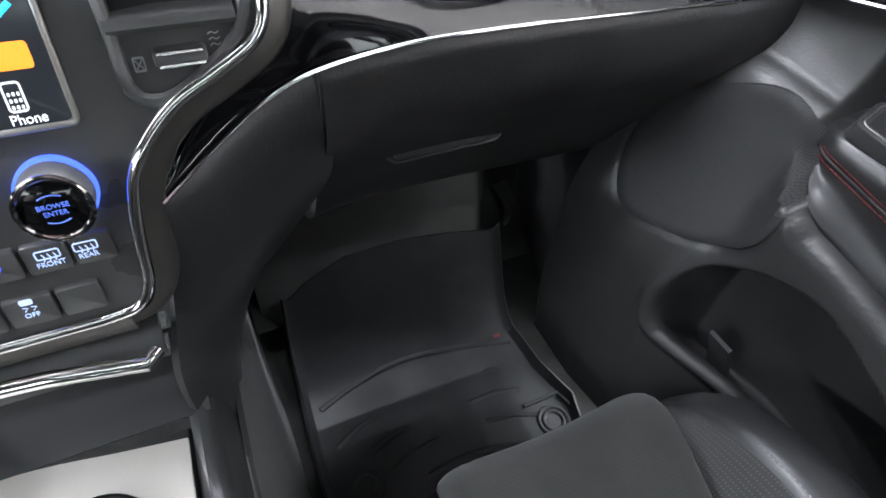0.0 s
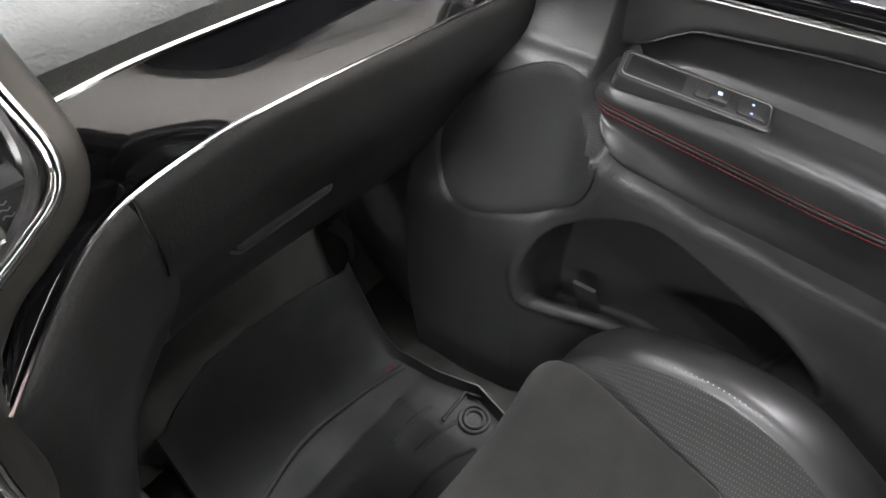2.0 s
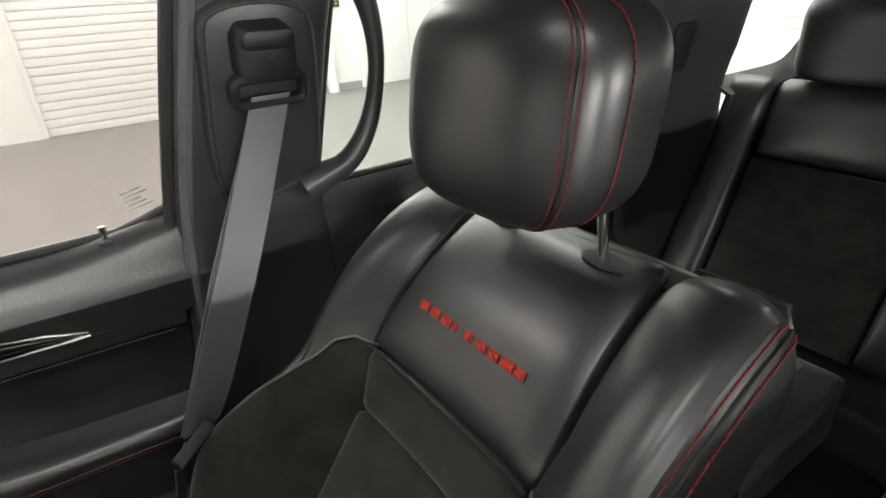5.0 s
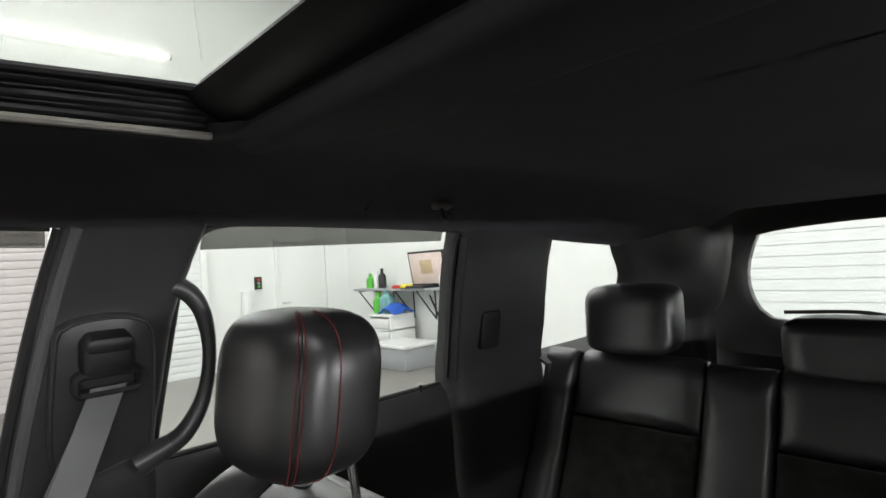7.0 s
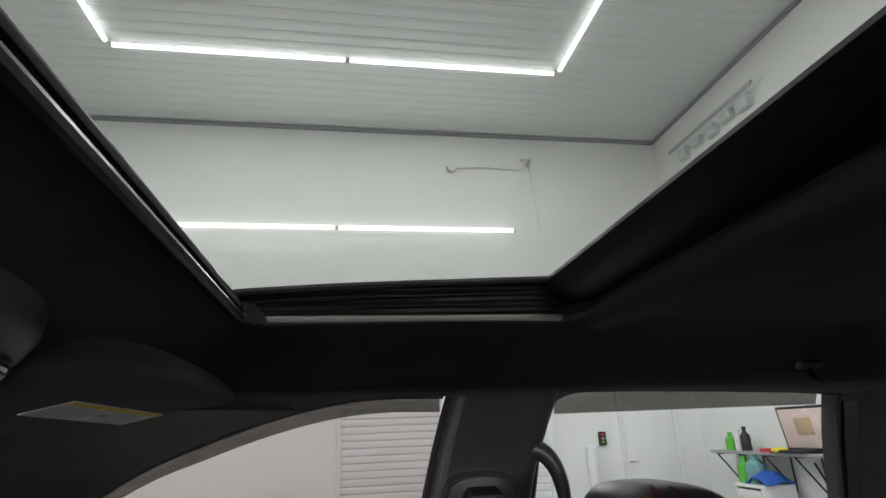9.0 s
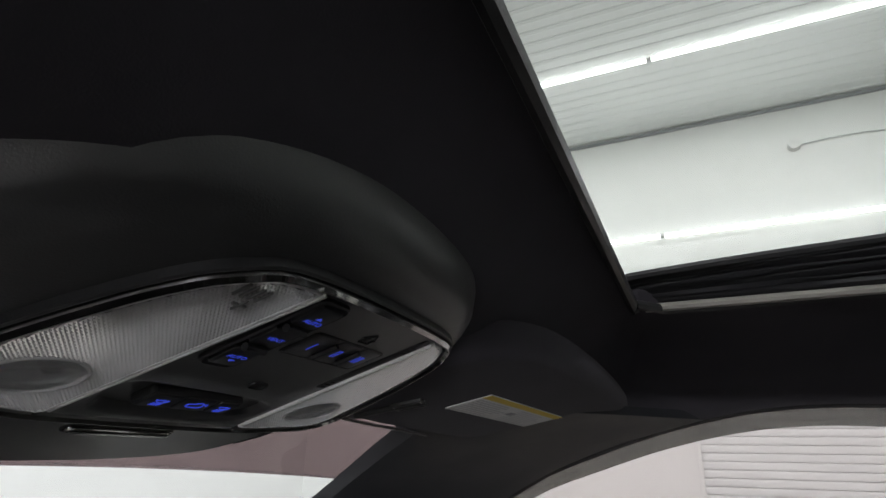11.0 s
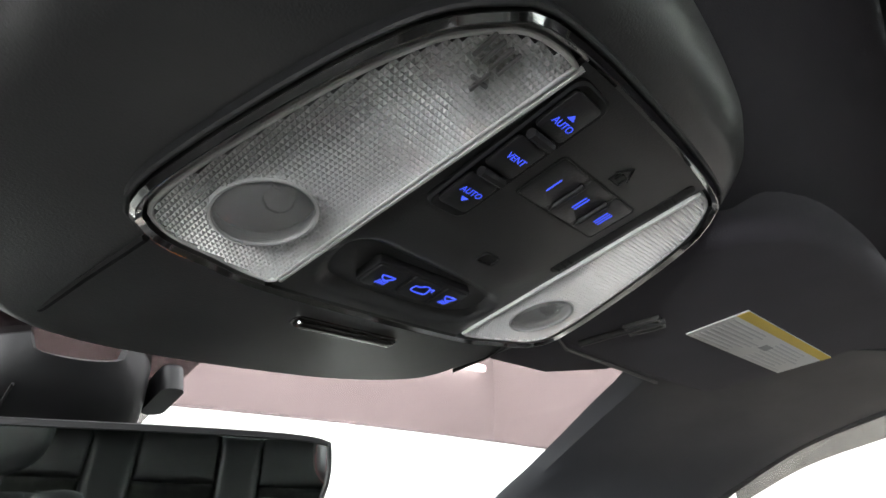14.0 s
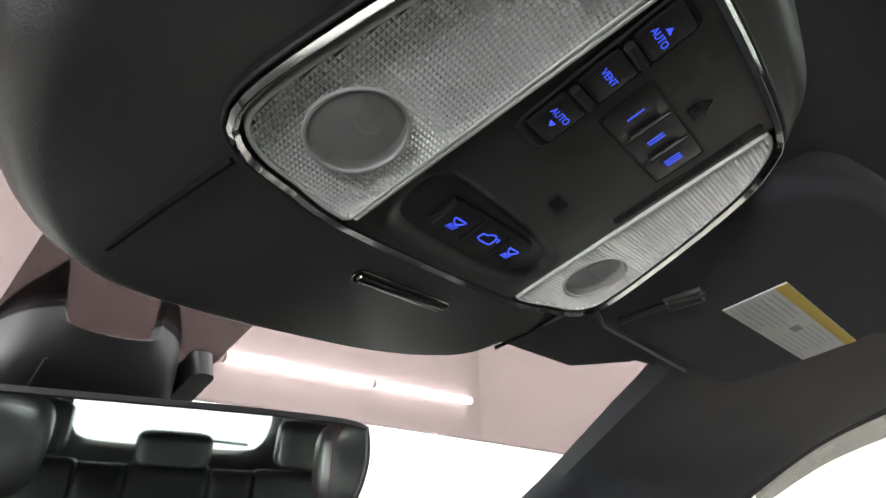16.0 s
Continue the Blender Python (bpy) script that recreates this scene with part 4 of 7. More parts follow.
def ws_geo(f0, f1):
    return sheet([[ws_pt(f, s) for s in np.linspace(-1, 1, 25)] for f in np.linspace(f0, f1, 9)], 0.004)
for nm, f0, f1, mt in (("tint_band", -0.04, 0.385, TINT), ("clear_glass", 0.385, 1.0, SCREEN)):
    q = part(nm, ws_geo(f0, f1), mt, ws)
    q.visible_shadow = False
FRIT = pane("dotted dark glass print", (0.42, 0.40, 0.40), 0.3)
dots = []
for f in np.linspace(-0.02, 0.46, 9):
    e = ws_pt(f, 0.0)
    dots.append([(x, e[1] - 0.003, e[2] - 0.006 - 0.10 * x * x) for x in np.linspace(-0.141 + 0.012 * f, 0.012, 8)])
q = part("dotted_print", sheet(dots, 0.001), FRIT, ws, "dark dotted print round the mirror base")
q.visible_shadow = False
fr = [ws_pt(0.0, s) for s in np.linspace(-1, 1, 25)]
part("header_trim", loft([[(p[0], p[1] + 0.004, p[2] - 0.003), (p[0], p[1] - 0.008, p[2] - 0.006), (p[0], p[1] - 0.03, p[2] + 0.002), (p[0], p[1] - 0.08, head_z(p[0], p[1] - 0.08) + 0.002)] for p in fr], 40, 10, 0.012, 1), LINER, ws)

# ---- front passenger door ----
YS = (-0.16, -0.108, 0.0, 0.10, 0.20, 0.30, 0.40, 0.47, 0.52, 0.56, 0.60, 0.66, 0.74)
YA = YS[1:8] + (0.50, 0.52, 0.534, 0.545, 0.553, 0.560)
def d_trim(y): return interp(y, (-0.1, 0.05, 0.31, 0.45, 0.56, 0.63, 0.74), (0.742, 0.742, 0.738, 0.726, 0.712, 0.70, 0.685))
def d_arm(y): return interp(y, (-0.1, -0.04, 0.108, 0.265, 0.364, 0.472, 0.545, 0.60), (0.714, 0.710, 0.700, 0.690, 0.683, 0.672, 0.661, 0.655))
def d_low(y): return interp(y, (-0.1, -0.01, 0.20, 0.35, 0.44, 0.50, 0.57, 0.65, 0.74), (0.722, 0.718, 0.70, 0.672, 0.648, 0.622, 0.588, 0.575, 0.575))
def z_top(y): return interp(y, (-0.1, -0.04, 0.108, 0.364, 0.472, 0.545, 0.60, 0.74), (0.594, 0.597, 0.612, 0.657, 0.673, 0.681, 0.684, 0.69))
def z_stitch(y): return interp(y, (-0.1, -0.04, 0.265, 0.472, 0.545, 0.60), (0.562, 0.570, 0.598, 0.640, 0.658, 0.668))
def z_low(y): return interp(y, (-0.1, -0.012, 0.198, 0.393, 0.49, 0.535, 0.56, 0.60), (0.434, 0.446, 0.496, 0.550, 0.594, 0.630, 0.652, 0.680))
def z_chrome(y): return interp(y, (-0.1, 0.03, 0.31, 0.56, 0.63, 0.74), (0.748, 0.750, 0.762, 0.775, 0.765, 0.76))
def z_seam(y): return interp(y, (-0.1, 0.17, 0.37, 0.48, 0.525, 0.55), (0.716, 0.727, 0.735, 0.734, 0.712, 0.70))

POCKET = [(0.572, 0.436), (0.560, 0.490), (0.530, 0.522), (0.494, 0.540), (0.439, 0.537), (0.352, 0.486), (0.259, 0.427), (0.208, 0.375), (0.204, 0.345), (0.25, 0.325), (0.36, 0.33), (0.458, 0.362), (0.53, 0.376), (0.561, 0.39)]
POCKET = [tuple(p) for p in cat(POCKET, 60, True)]
SPEAK = [tuple(p) for p in cat([(0.66, 0.665), (0.60, 0.690), (0.552, 0.672), (0.520, 0.635), (0.512, 0.598), (0.520, 0.562), (0.545, 0.535), (0.60, 0.51), (0.68, 0.50), (0.72, 0.56), (0.71, 0.63)], 48, True)]


def x_nose(y): return interp(y, (0.50, 0.545, 0.58, 0.63, 0.70, 0.76), (0.668, 0.668, 0.664, 0.656, 0.648, 0.642))
def z_nose(y): return interp(y, (0.50, 0.56, 0.63, 0.76), (0.672, 0.676, 0.684, 0.696))


def lower_x(y, z):
    x = d_low(y) + 0.02 * ease(0.30 - z, 0, 0.2)
    w = ease(y, 0.505, 0.562)
    back = max(0.034, d_arm(y) + 0.018 - d_low(y) - w * (x_nose(y) - d_low(y)))
    x += (1 - ease(y, 0.540, 0.564)) * (0.002 * ease(z, z_low(y) - 0.014, z_low(y) - 0.005) + back * ease(z, z_low(y) - 0.005, z_low(y) + 0.012))
    x += w * (x_nose(y) - d_low(y)) * ease(z, 0.43, z_nose(y) + 0.012)
    d = inside(y, z, POCKET)
    x += 0.100 * ease(d, 0.0, 0.018)
    lip = math.exp(-((d + 0.008) / 0.009) ** 2)
    x -= 0.010 * lip * ease(0.50 - z, 0.0, 0.10)
    s = inside(y, z, SPEAK)
    x += 0.003 * math.exp(-(s / 0.004) ** 2)
    return x


door = thing("front_passenger_door", (0.74, 0.3, 0.1), "closed black front passenger door with red-stitched armrest", "car door")
def z_pock(y): return interp(y, (0.204, 0.259, 0.352, 0.439, 0.494, 0.53, 0.57), (0.37, 0.427, 0.486, 0.537, 0.540, 0.522, 0.47))
def door_skin(y):
    """One section of the panel: up to the chrome line in front, tucked in behind the armrest further back."""
    e = ease(y, 0.544, 0.568)
    zs, xs, tr = z_nose(y) * e + (z_top(y) - 0.022) * (1 - e), x_nose(y) * e + (d_arm(y) + 0.022) * (1 - e), d_trim(y) + 0.030 * (1 - e)
    head = [(tr + 0.002, z_chrome(y) - 0.002), (tr + 0.005, z_chrome(y) - 0.030), (tr * 0.82 + xs * 0.18, zs + 0.018), (tr * 0.48 + xs * 0.52, zs + 0.005), (xs + 0.010, zs - 0.006), (xs + 0.001, zs - 0.022), (lower_x(y, zs - 0.044), zs - 0.044)]
    tail = [(lower_x(y, z), z) for z in np.linspace(zs - 0.047, 0.12, 140)]
    # the pocket's floor lies lower than its front lip
    tail = [(x, z - 0.095 * ease(inside(y, z, POCKET), 0.002, 0.015) * ease(z_pock(y) - z, 0.03, 0.09)) for x, z in tail]
    return [(x, y, z) for x, z in [tuple(p) for p in cat(head, 36)] + tail]


ys = np.concatenate([np.linspace(-0.11, 0.52, 150), np.linspace(0.523, 0.60, 50), np.linspace(0.604, 0.76, 46)])
skin = np.array([door_skin(y) for y in ys])
part("lower_panel", sheet(skin, 0.004, 1), SOFT, door, sharp=120)
# leather armrest pad: rounded top, slanting face
arm = []
for y in YA:
    k = ease(y, 0.530, 0.562)
    xa, zt, zs = d_arm(y) + 0.016 * k, z_top(y) - 0.010 * k, z_stitch(y) - 0.003 * k
    zl = min(z_low(y), zs - 0.012)
    bot = lower_x(y, zl - 0.008) + 0.026
    arm.append([(d_trim(y) + 0.012, y, zt + 0.012), (d_trim(y) - 0.006, y, zt + 0.004), (xa + 0.022, y, zt + 0.003), (xa + 0.006, y, zt - 0.003), (xa, y, zt - 0.014), (xa + 0.001, y, zs), ((xa + bot) / 2 + 0.008 * (1 - k), y, (zs + zl) / 2), (bot, y, zl + 0.006), (bot + 0.010, y, zl - 0.006)])
ARM = arm
def arm_x(y, z):
    """The armrest face at a height."""
    row = [np.array([interp(y, YA, [s[j][k] for s in ARM]) for k in range(3)]) for j in range(9)]
    c = np.array(cat(row, 60))[18:50]
    return float(np.interp(-z, -c[:, 2], c[:, 0]))


part("armrest", loft(arm, 70, 40, 0.004, 1), LEATHER, door, "padded black leather armrest")
# leather inset above the armrest
ins = []
for y in YA:
    dv = 0.016 * ease(y, 0.515, 0.56)
    ins.append([(d_trim(y) + dv + 0.002, y, z_chrome(y) - 0.006), (d_trim(y) + dv + 0.001, y, z_seam(y) + 0.004), (d_trim(y) + dv + 0.008, y, z_seam(y) - 0.003), (d_trim(y) + dv + 0.016, y, (z_seam(y) + z_top(y)) / 2 + 0.02), (d_trim(y) + dv + 0.020, y, (z_seam(y) + z_top(y)) / 2 - 0.012), (d_trim(y) + dv + 0.014, y, z_top(y) + 0.011)])
part("inset_panel", loft(ins, 60, 22, 0.004, 1), LEATHER, door)
part("seam", tube([(d_trim(y) + 0.001 + 0.016 * ease(y, 0.515, 0.56), y, z_seam(y)) for y in np.linspace(-0.09, 0.535, 60)], 0.0016, 6), DARK, door)
# belt-line panel with lock pin hole
up = []
for y in YS:
    k = 0.018 * ease(y, -0.13, -0.06)
    up.append([(0.80, y, 0.864 - k), (0.783, y, 0.869 - k), (0.770, y, 0.866 - k), (0.757, y, 0.852 - k), (d_trim(y) + 0.008, y, z_chrome(y) + 0.055), (d_trim(y) + 0.001, y, z_chrome(y) + 0.035)])
part("upper_panel", loft(up, 60, 20, 0.004, 1), SOFT, door)
# gloss trim between two chrome lines, tapering to the rear
def z_trimtop(y): return z_chrome(y) + interp(y, (0.0, 0.05, 0.12, 0.3, 0.74), (0.002, 0.016, 0.024, 0.036, 0.040))
part("gloss_trim", loft([[(d_trim(y) + 0.001, y, z_trimtop(y)), (d_trim(y) - 0.003, y, (z_chrome(y) + z_trimtop(y)) / 2), (d_trim(y) + 0.000, y, z_chrome(y) - 0.002)] for y in np.linspace(0.003, 0.74, 14)], 60, 10, 0.006, 1), PIANO, door, "gloss black door trim")
part("upper_fill", loft([[(d_trim(y) + 0.002, y, z_chrome(y) + 0.036), (d_trim(y) + 0.003, y, z_chrome(y) - 0.010)] for y in np.linspace(-0.16, 0.31, 12)], 40, 5, 0.004, 1), SOFT, door)
part("chrome_strip", tube([(d_trim(y) - 0.004, y, z_chrome(y)) for y in np.linspace(0.002, 0.70, 70)], 0.0024, 8), CHROME, door, "chrome strip")
part("upper_chrome_strip", tube([(d_trim(y) - 0.003, y, z_trimtop(y)) for y in np.linspace(0.004, 0.12, 30)], 0.0022, 8), CHROME, door, "thin chrome strip")
# inner release handle in its chrome bowl
hb = flat_map((d_trim(0.48) - 0.005, 0.475, 0.822), (0.16, -1, 0), (0.08, 0, 1))
hf = lambda u, v, w: hb(u, v, -w)
part("handle_bowl", frame_ring(round_rect(-0.115, 0.085, -0.028, 0.034, 0.022), 0.008, hb, 0.008), SATIN, door, "satin chrome handle surround")
part("handle_recess", slab(round_rect(-0.104, 0.074, -0.018, 0.024, 0.014), hb, 0.001, 0.0005, -0.003), PIANO, door)
part("release_handle", slab(round_rect(-0.03, 0.068, -0.012, 0.018, 0.010), hb, 0.012, 0.004, 0.002), CHROME, door, "chrome release handle")
# red double stitching
pth = [tuple(p) for p in cat([(arm_x(y, z_stitch(y)) - 0.0012, y, z_stitch(y)) for y in (-0.06,) + YA[1:11]], 90)]
part("red_stitching", join(stitches(pth, 0.0008, 0.0046, 0.0013, (0, 0, 0.0048)), stitches(pth, 0.0008, 0.0046, 0.0013, (0.0008, 0, -0.0048))), RED, door, "double row of red stitches")
part("armrest_seam", tube([(x + 0.0012, y, z) for x, y, z in pth], 0.0016, 6), DARK, door)
# switch panel
a, b = np.array((0.700, 0.530, 0.6945)), np.array((0.737, 0.386, 0.6640))
sw = flat_map((a + b) / 2 + np.array((-0.016, 0, 0.002)), b - a, (1, 0.25, 0.28))
part("switch_plate", slab(round_rect(-0.082, 0.084, -0.021, 0.023, 0.008), sw, 0.005, 0.002, -0.012), MOULD, door)
part("switch_bezel", frame_ring(round_rect(-0.078, 0.080, -0.017, 0.019, 0.007), 0.0016, sw, 0.0062, 0.004, 0.0005), SATIN, door, "satin switch surround")
# flat dark plate paints the shaded depth of the open well
part("grab_well_shade", slab(round_rect(-0.073, -0.012, -0.013, 0.015, 0.003), sw, 0.0055, 0.0004, 0.004), DARK, door, "dark flat plate for the shade in the grab well")
part("window_switch", join(slab(round_rect(0.0, 0.016, -0.010, 0.012, 0.003), sw, 0.007, 0.001, 0.004), slab(round_rect(0.014, 0.034, -0.010, 0.012, 0.003), sw, 0.0105, 0.003, 0.004)), MOULD, door, "window lift switch")
part("switch_symbol", slab(round_rect(0.0215, 0.0265, -0.0015, 0.0035, 0.0012), sw, 0.0109, 0.0002, 0.0105), ICE, door)
part("lock_switch", slab(round_rect(0.045, 0.075, -0.011, 0.013, 0.003), sw, 0.0068, 0.001, 0.004), MOULD, door)
for v in (-0.006, 0.007):
    part("lock_symbol", slab(round_rect(0.0585, 0.0615, v - 0.0013, v + 0.0013, 0.0008), sw, 0.0072, 0.0002, 0.0068), ICE, door)
# speaker grille
SPKM = dotted("speaker mesh", (0.024, 0.024, 0.025), (0.003, 0.003, 0.003), 0.0022, 0.0007, 0.7, 0.0, axes=(1, 2))
n = len(SPEAK)
cen = np.mean(np.array(SPEAK), axis=0)
sg = [[(lower_x(*(cen + (np.array(p) - cen) * f)) - (0.0030 if f < 0.99 else 0.0005), *(cen + (np.array(p) - cen) * f)) for p in SPEAK] for f in [1.0, 0.985] + [0.985 - 0.0735 * k for k in range(1, 14)]]
part("speaker_grille", [[v for r in sg for v in r], [[i * n + k, i * n + (k + 1) % n, (i + 1) * n + (k + 1) % n, (i + 1) * n + k] for i in range(14) for k in range(n)] + [[14 * n + k for k in range(n)]]], SPKM, door, "fine speaker mesh")
# tab inside the pocket
part("pocket_tab", loft([[(0.715, y0, 0.25), (0.690, y0, 0.31), (0.676, y0 + 0.004, 0.352), (0.664, y0 + 0.008, 0.380), (0.660, y0 + 0.008, 0.390)] for y0 in (0.478, 0.495, 0.512)], 14, 16, 0.006), MOULD, door)
# lock pin
part("lock_pin_socket", tube([(0.772, -0.047, 0.8455), (0.772, -0.047, 0.8525)], 0.010, 14), DARK, door)
part("lock_pin", join(tube([(0.772, -0.047, 0.8475), (0.772, -0.047, 0.8635)], 0.0032, 10), tube([(0.772, -0.047, 0.8635), (0.772, -0.047, 0.8715)], [0.0045, 0.0052], 10)), CHROME, door, "chrome lock pin")
# window frame, glass and smoked deflector
top = FRONT_TOP
o = [(-0.125, 0.86), (-0.16, 1.05), (-0.195, 1.26)] + [(y, z + 0.004) for y, z in top[1:]] + [(0.70, 0.86)]
q = part("window_glass", rings([(o, 0.022), (o, 0.026)], lambda u, v, w: np.array((x_side(v) + w, u, v)), True, True), SIDEGLASS, door, smooth=False)
q.visible_shadow = False
part("belt_seal", tube([(0.785, y, 0.872 - 0.018 * ease(y, -0.13, -0.06)) for y in np.linspace(-0.15, 0.70, 30)], 0.006, 8), RUBBER, door)
part("frame_seal", tube([(x_side(z) + 0.006, y, z) for y, z in cat(top, 50)], 0.008, 8), RUBBER, door)
dfl = [[(x_side(z) + 0.045, y, z + 0.01), (x_side(z) + 0.052, y, z - 0.028 + 0.012 * ease(y, 0.2, 0.5))] for y, z in cat(top[:7], 30)]
q = part("rain_deflector", loft(dfl, 40, 4, 0.003), SMOKED, door, "smoked rain deflector over the window")
q.visible_shadow = False
pr = flat_map((0.786, -0.122, 0.886), (0, -0.98, 0.2), (-0.25, -0.08, 1))
part("glass_print", join(*[slab([(-0.040 + 0.003 * (k % 2), 0.0065 * k), (-0.010 - 0.005 * (k % 3), 0.0065 * k), (-0.010 - 0.005 * (k % 3), 0.0065 * k + 0.0018), (-0.040 + 0.003 * (k % 2), 0.0065 * k + 0.0018)], pr, 0.0006, 0.0002) for k in range(5)]), PRINT, door, "small printed glass marks")

# ---- rear passenger door, seen behind the seat ----
rd = thing("rear_passenger_door", (0.74, -0.68, 0.1), "closed black rear passenger door", "car door")
up = []
for y in np.linspace(-0.33, -1.0, 8):
    up.append([(0.80, y, 0.847), (0.783, y, 0.852), (0.768, y, 0.849), (0.755, y, 0.832), (0.742, y, 0.77), (0.740, y, 0.60), (0.72, y, 0.55), (0.725, y, 0.40), (0.73, y, 0.1)])
part("panel", loft(up, 30, 30, 0.006, -1), SOFT, rd)
part("lock_pin", tube([(0.772, -0.93, 0.847), (0.772, -0.93, 0.867)], [0.0032, 0.005], 10), CHROME, rd, "chrome lock pin")
part("belt_seal", tube([(0.783, y, 0.854) for y in np.linspace(-0.33, -1.0, 20)], 0.006, 8), RUBBER, rd)
o = [(-0.33, 0.84), (-0.36, 1.12), (-0.41, 1.262), (-0.99, 1.244), (-1.01, 1.05), (-1.02, 0.84)]
q = part("window_glass", rings([(o, 0.022), (o, 0.026)], lambda u, v, w: np.array((x_side(v) + w, u, v))), GLASS, rd, smooth=False)
q.visible_shadow = False
part("frame_seal", tube([(x_side(z) + 0.006, y, z) for y, z in cat([(-0.328, 0.85), (-0.355, 1.08), (-0.372, 1.18), (-0.41, 1.247), (-0.60, 1.250), (-0.965, 1.234), (-0.985, 1.21), (-1.005, 1.03), (-1.02, 0.87)], 70)], 0.008, 8), RUBBER, rd)
part("frame_post", loft([[(x_side(z) - 0.004, y0, z), (x_side(z) - 0.012, y0 - 0.012, z), (x_side(z) + 0.01, y0 - 0.03, z)] for y0, z in ((-1.015, 0.86), (-1.0, 1.03), (-0.985, 1.215))], 12, 8, 0.008), MOULD, rd)
q = part("rain_deflector", loft([[(x_side(1.245) + 0.045, y, 1.256), (x_side(1.21) + 0.05, y, 1.212)] for y in np.linspace(-0.41, -0.97, 10)], 20, 4, 0.003), SMOKED, rd, "smoked rain deflector over the window")
q.visible_shadow = False

# ---- plain unseen doors on the driver's side, added to block low light ----
for name, y0, y1 in (("driver_door", 0.76, -0.15), ("rear_driver_door", -0.32, -1.03)):
    dd = thing(name, (-0.74, (y0 + y1) / 2, 0.1), "closed black car door on the driver's side, added unseen to block light", "car door")
    rows = [[(-0.80, y, 0.848), (-0.783, y, 0.853), (-0.768, y, 0.849), (-0.755, y, 0.832), (-0.742, y, 0.77), (-0.740, y, 0.62), (-0.70, y, 0.58), (-0.715, y, 0.42), (-0.73, y, 0.08)] for y in np.linspace(y0, y1, 8)]
    part("panel", loft(rows, 24, 30, 0.006), SOFT, dd)
    part("belt_seal", tube([(-0.783, y, 0.855) for y in np.linspace(y0, y1, 12)], 0.006, 8), RUBBER, dd)

# ---- front passenger seat ----
CX = 0.392
BACK = np.array([(-0.045, 0.345), (-0.10, 0.42), (-0.167, 0.517), (-0.253, 0.648), (-0.290, 0.714), (-0.340, 0.775), (-0.392, 0.820), (-0.448, 0.853), (-0.50, 0.862)])
BFINE = np.array(cat(BACK, 900))
BS = np.concatenate([[0], np.cumsum(np.linalg.norm(np.diff(BFINE, axis=0), axis=1))])


def along(fine, s, v):
    p = np.array([np.interp(v, s, fine[:, 0]), np.interp(v, s, fine[:, 1])])
    e = 0.02
    q0 = np.array([np.interp(v - e, s, fine[:, 0]), np.interp(v - e, s, fine[:, 1])])
    q1 = np.array([np.interp(v + e, s, fine[:, 0]), np.interp(v + e, s, fine[:, 1])])
    t = (q1 - q0) / (np.linalg.norm(q1 - q0) + 1e-9)
    return p, t


def back_map(u, v, w=0.0):
    p, t = along(BFINE, BS, v)
    nrm = np.array((t[1], -t[0]))
    # outer flanks wrap backwards
    a = max(0.0, abs(u) - 0.20)
    return np.array((CX + u, p[0] + nrm[0] * (w - a * 0.4), p[1] + nrm[1] * (w - a * 0.4)))


CUSH = np.array([(-0.085, 0.350), (-0.045, 0.347), (0.02, 0.350), (0.13, 0.360), (0.25, 0.376), (0.36, 0.402), (0.43, 0.420), (0.462, 0.410), (0.478, 0.375), (0.474, 0.32), (0.45, 0.25)])
CFINE = np.array(cat(CUSH, 900))
CS = np.concatenate([[0], np.cumsum(np.linalg.norm(np.diff(CFINE, axis=0), axis=1))])


def cush_map(u, v, w=0.0):
    p, t = along(CFINE, CS, v)
    nrm = np.array((-t[1], t[0]))
    return np.array((CX - 0.008 + u, p[0] + nrm[0] * w, p[1] + nrm[1] * w))


def v_at(fine, s, y):
    return float(s[np.argmin(np.abs(fine[:, 0] - y))])


seat = thing("front_passenger_seat", (CX, 0.1, 0.0), "black leather and charcoal suede bucket seat with red stitching", "car seat")
vb = lambda y: v_at(BFINE, BS, y)
V0, V1, V2, V3, V4, V5 = 0.02, vb(-0.167), vb(-0.253), vb(-0.290), vb(-0.452), 0.70
# centre panels of the backrest
def strip(v0, v1, h0, h1, r=0.02):
    return [(-h0 + 0.004, v0), (0, v0), (h0 - 0.004, v0), (h0, v0 + 0.012), ((h0 + h1) / 2, (v0 + v1) / 2), (h1, v1 - 0.012), (h1 - 0.004, v1), (0, v1), (-h1 + 0.004, v1), (-h1, v1 - 0.012), (-(h0 + h1) / 2, (v0 + v1) / 2), (-h0, v0 + 0.012)]


def quilt(o, fn, h, m, name, parent, label="", skirt=0.02, n=64, power=6.0):
    return part(name, pillow(line(o + [o[0]], n + 1)[:-1], fn, h, skirt, 9, power, None), m, parent, label, sharp=70)


for v0, v1, h0, h1 in ((V0, V1 - 0.002, 0.125, 0.130), (V1 + 0.002, V2 - 0.002, 0.130, 0.126), (V2 + 0.002, V3 - 0.003, 0.127, 0.140)):
    quilt(strip(v0, v1, h0, h1), lambda u, v, w: back_map(u, v, w - 0.004 + 0.010 * (u / 0.13) ** 2), 0.007, SUEDEB, "backrest_suede_panel", seat, "ribbed charcoal suede panel")
quilt(strip(V3 + 0.001, V4 + 0.030, 0.143, 0.128), lambda u, v, w: back_map(u, v, w - 0.002 + 0.006 * (u / 0.13) ** 2), 0.010, LEATHER, "backrest_leather_panel", seat, "smooth black leather panel with red embroidery")
part("panel_seam", tube([back_map(u, V3, 0.008 + 0.006 * (u / 0.13) ** 2) for u in np.linspace(-0.143, 0.143, 24)], 0.0022, 6), DARK, seat)
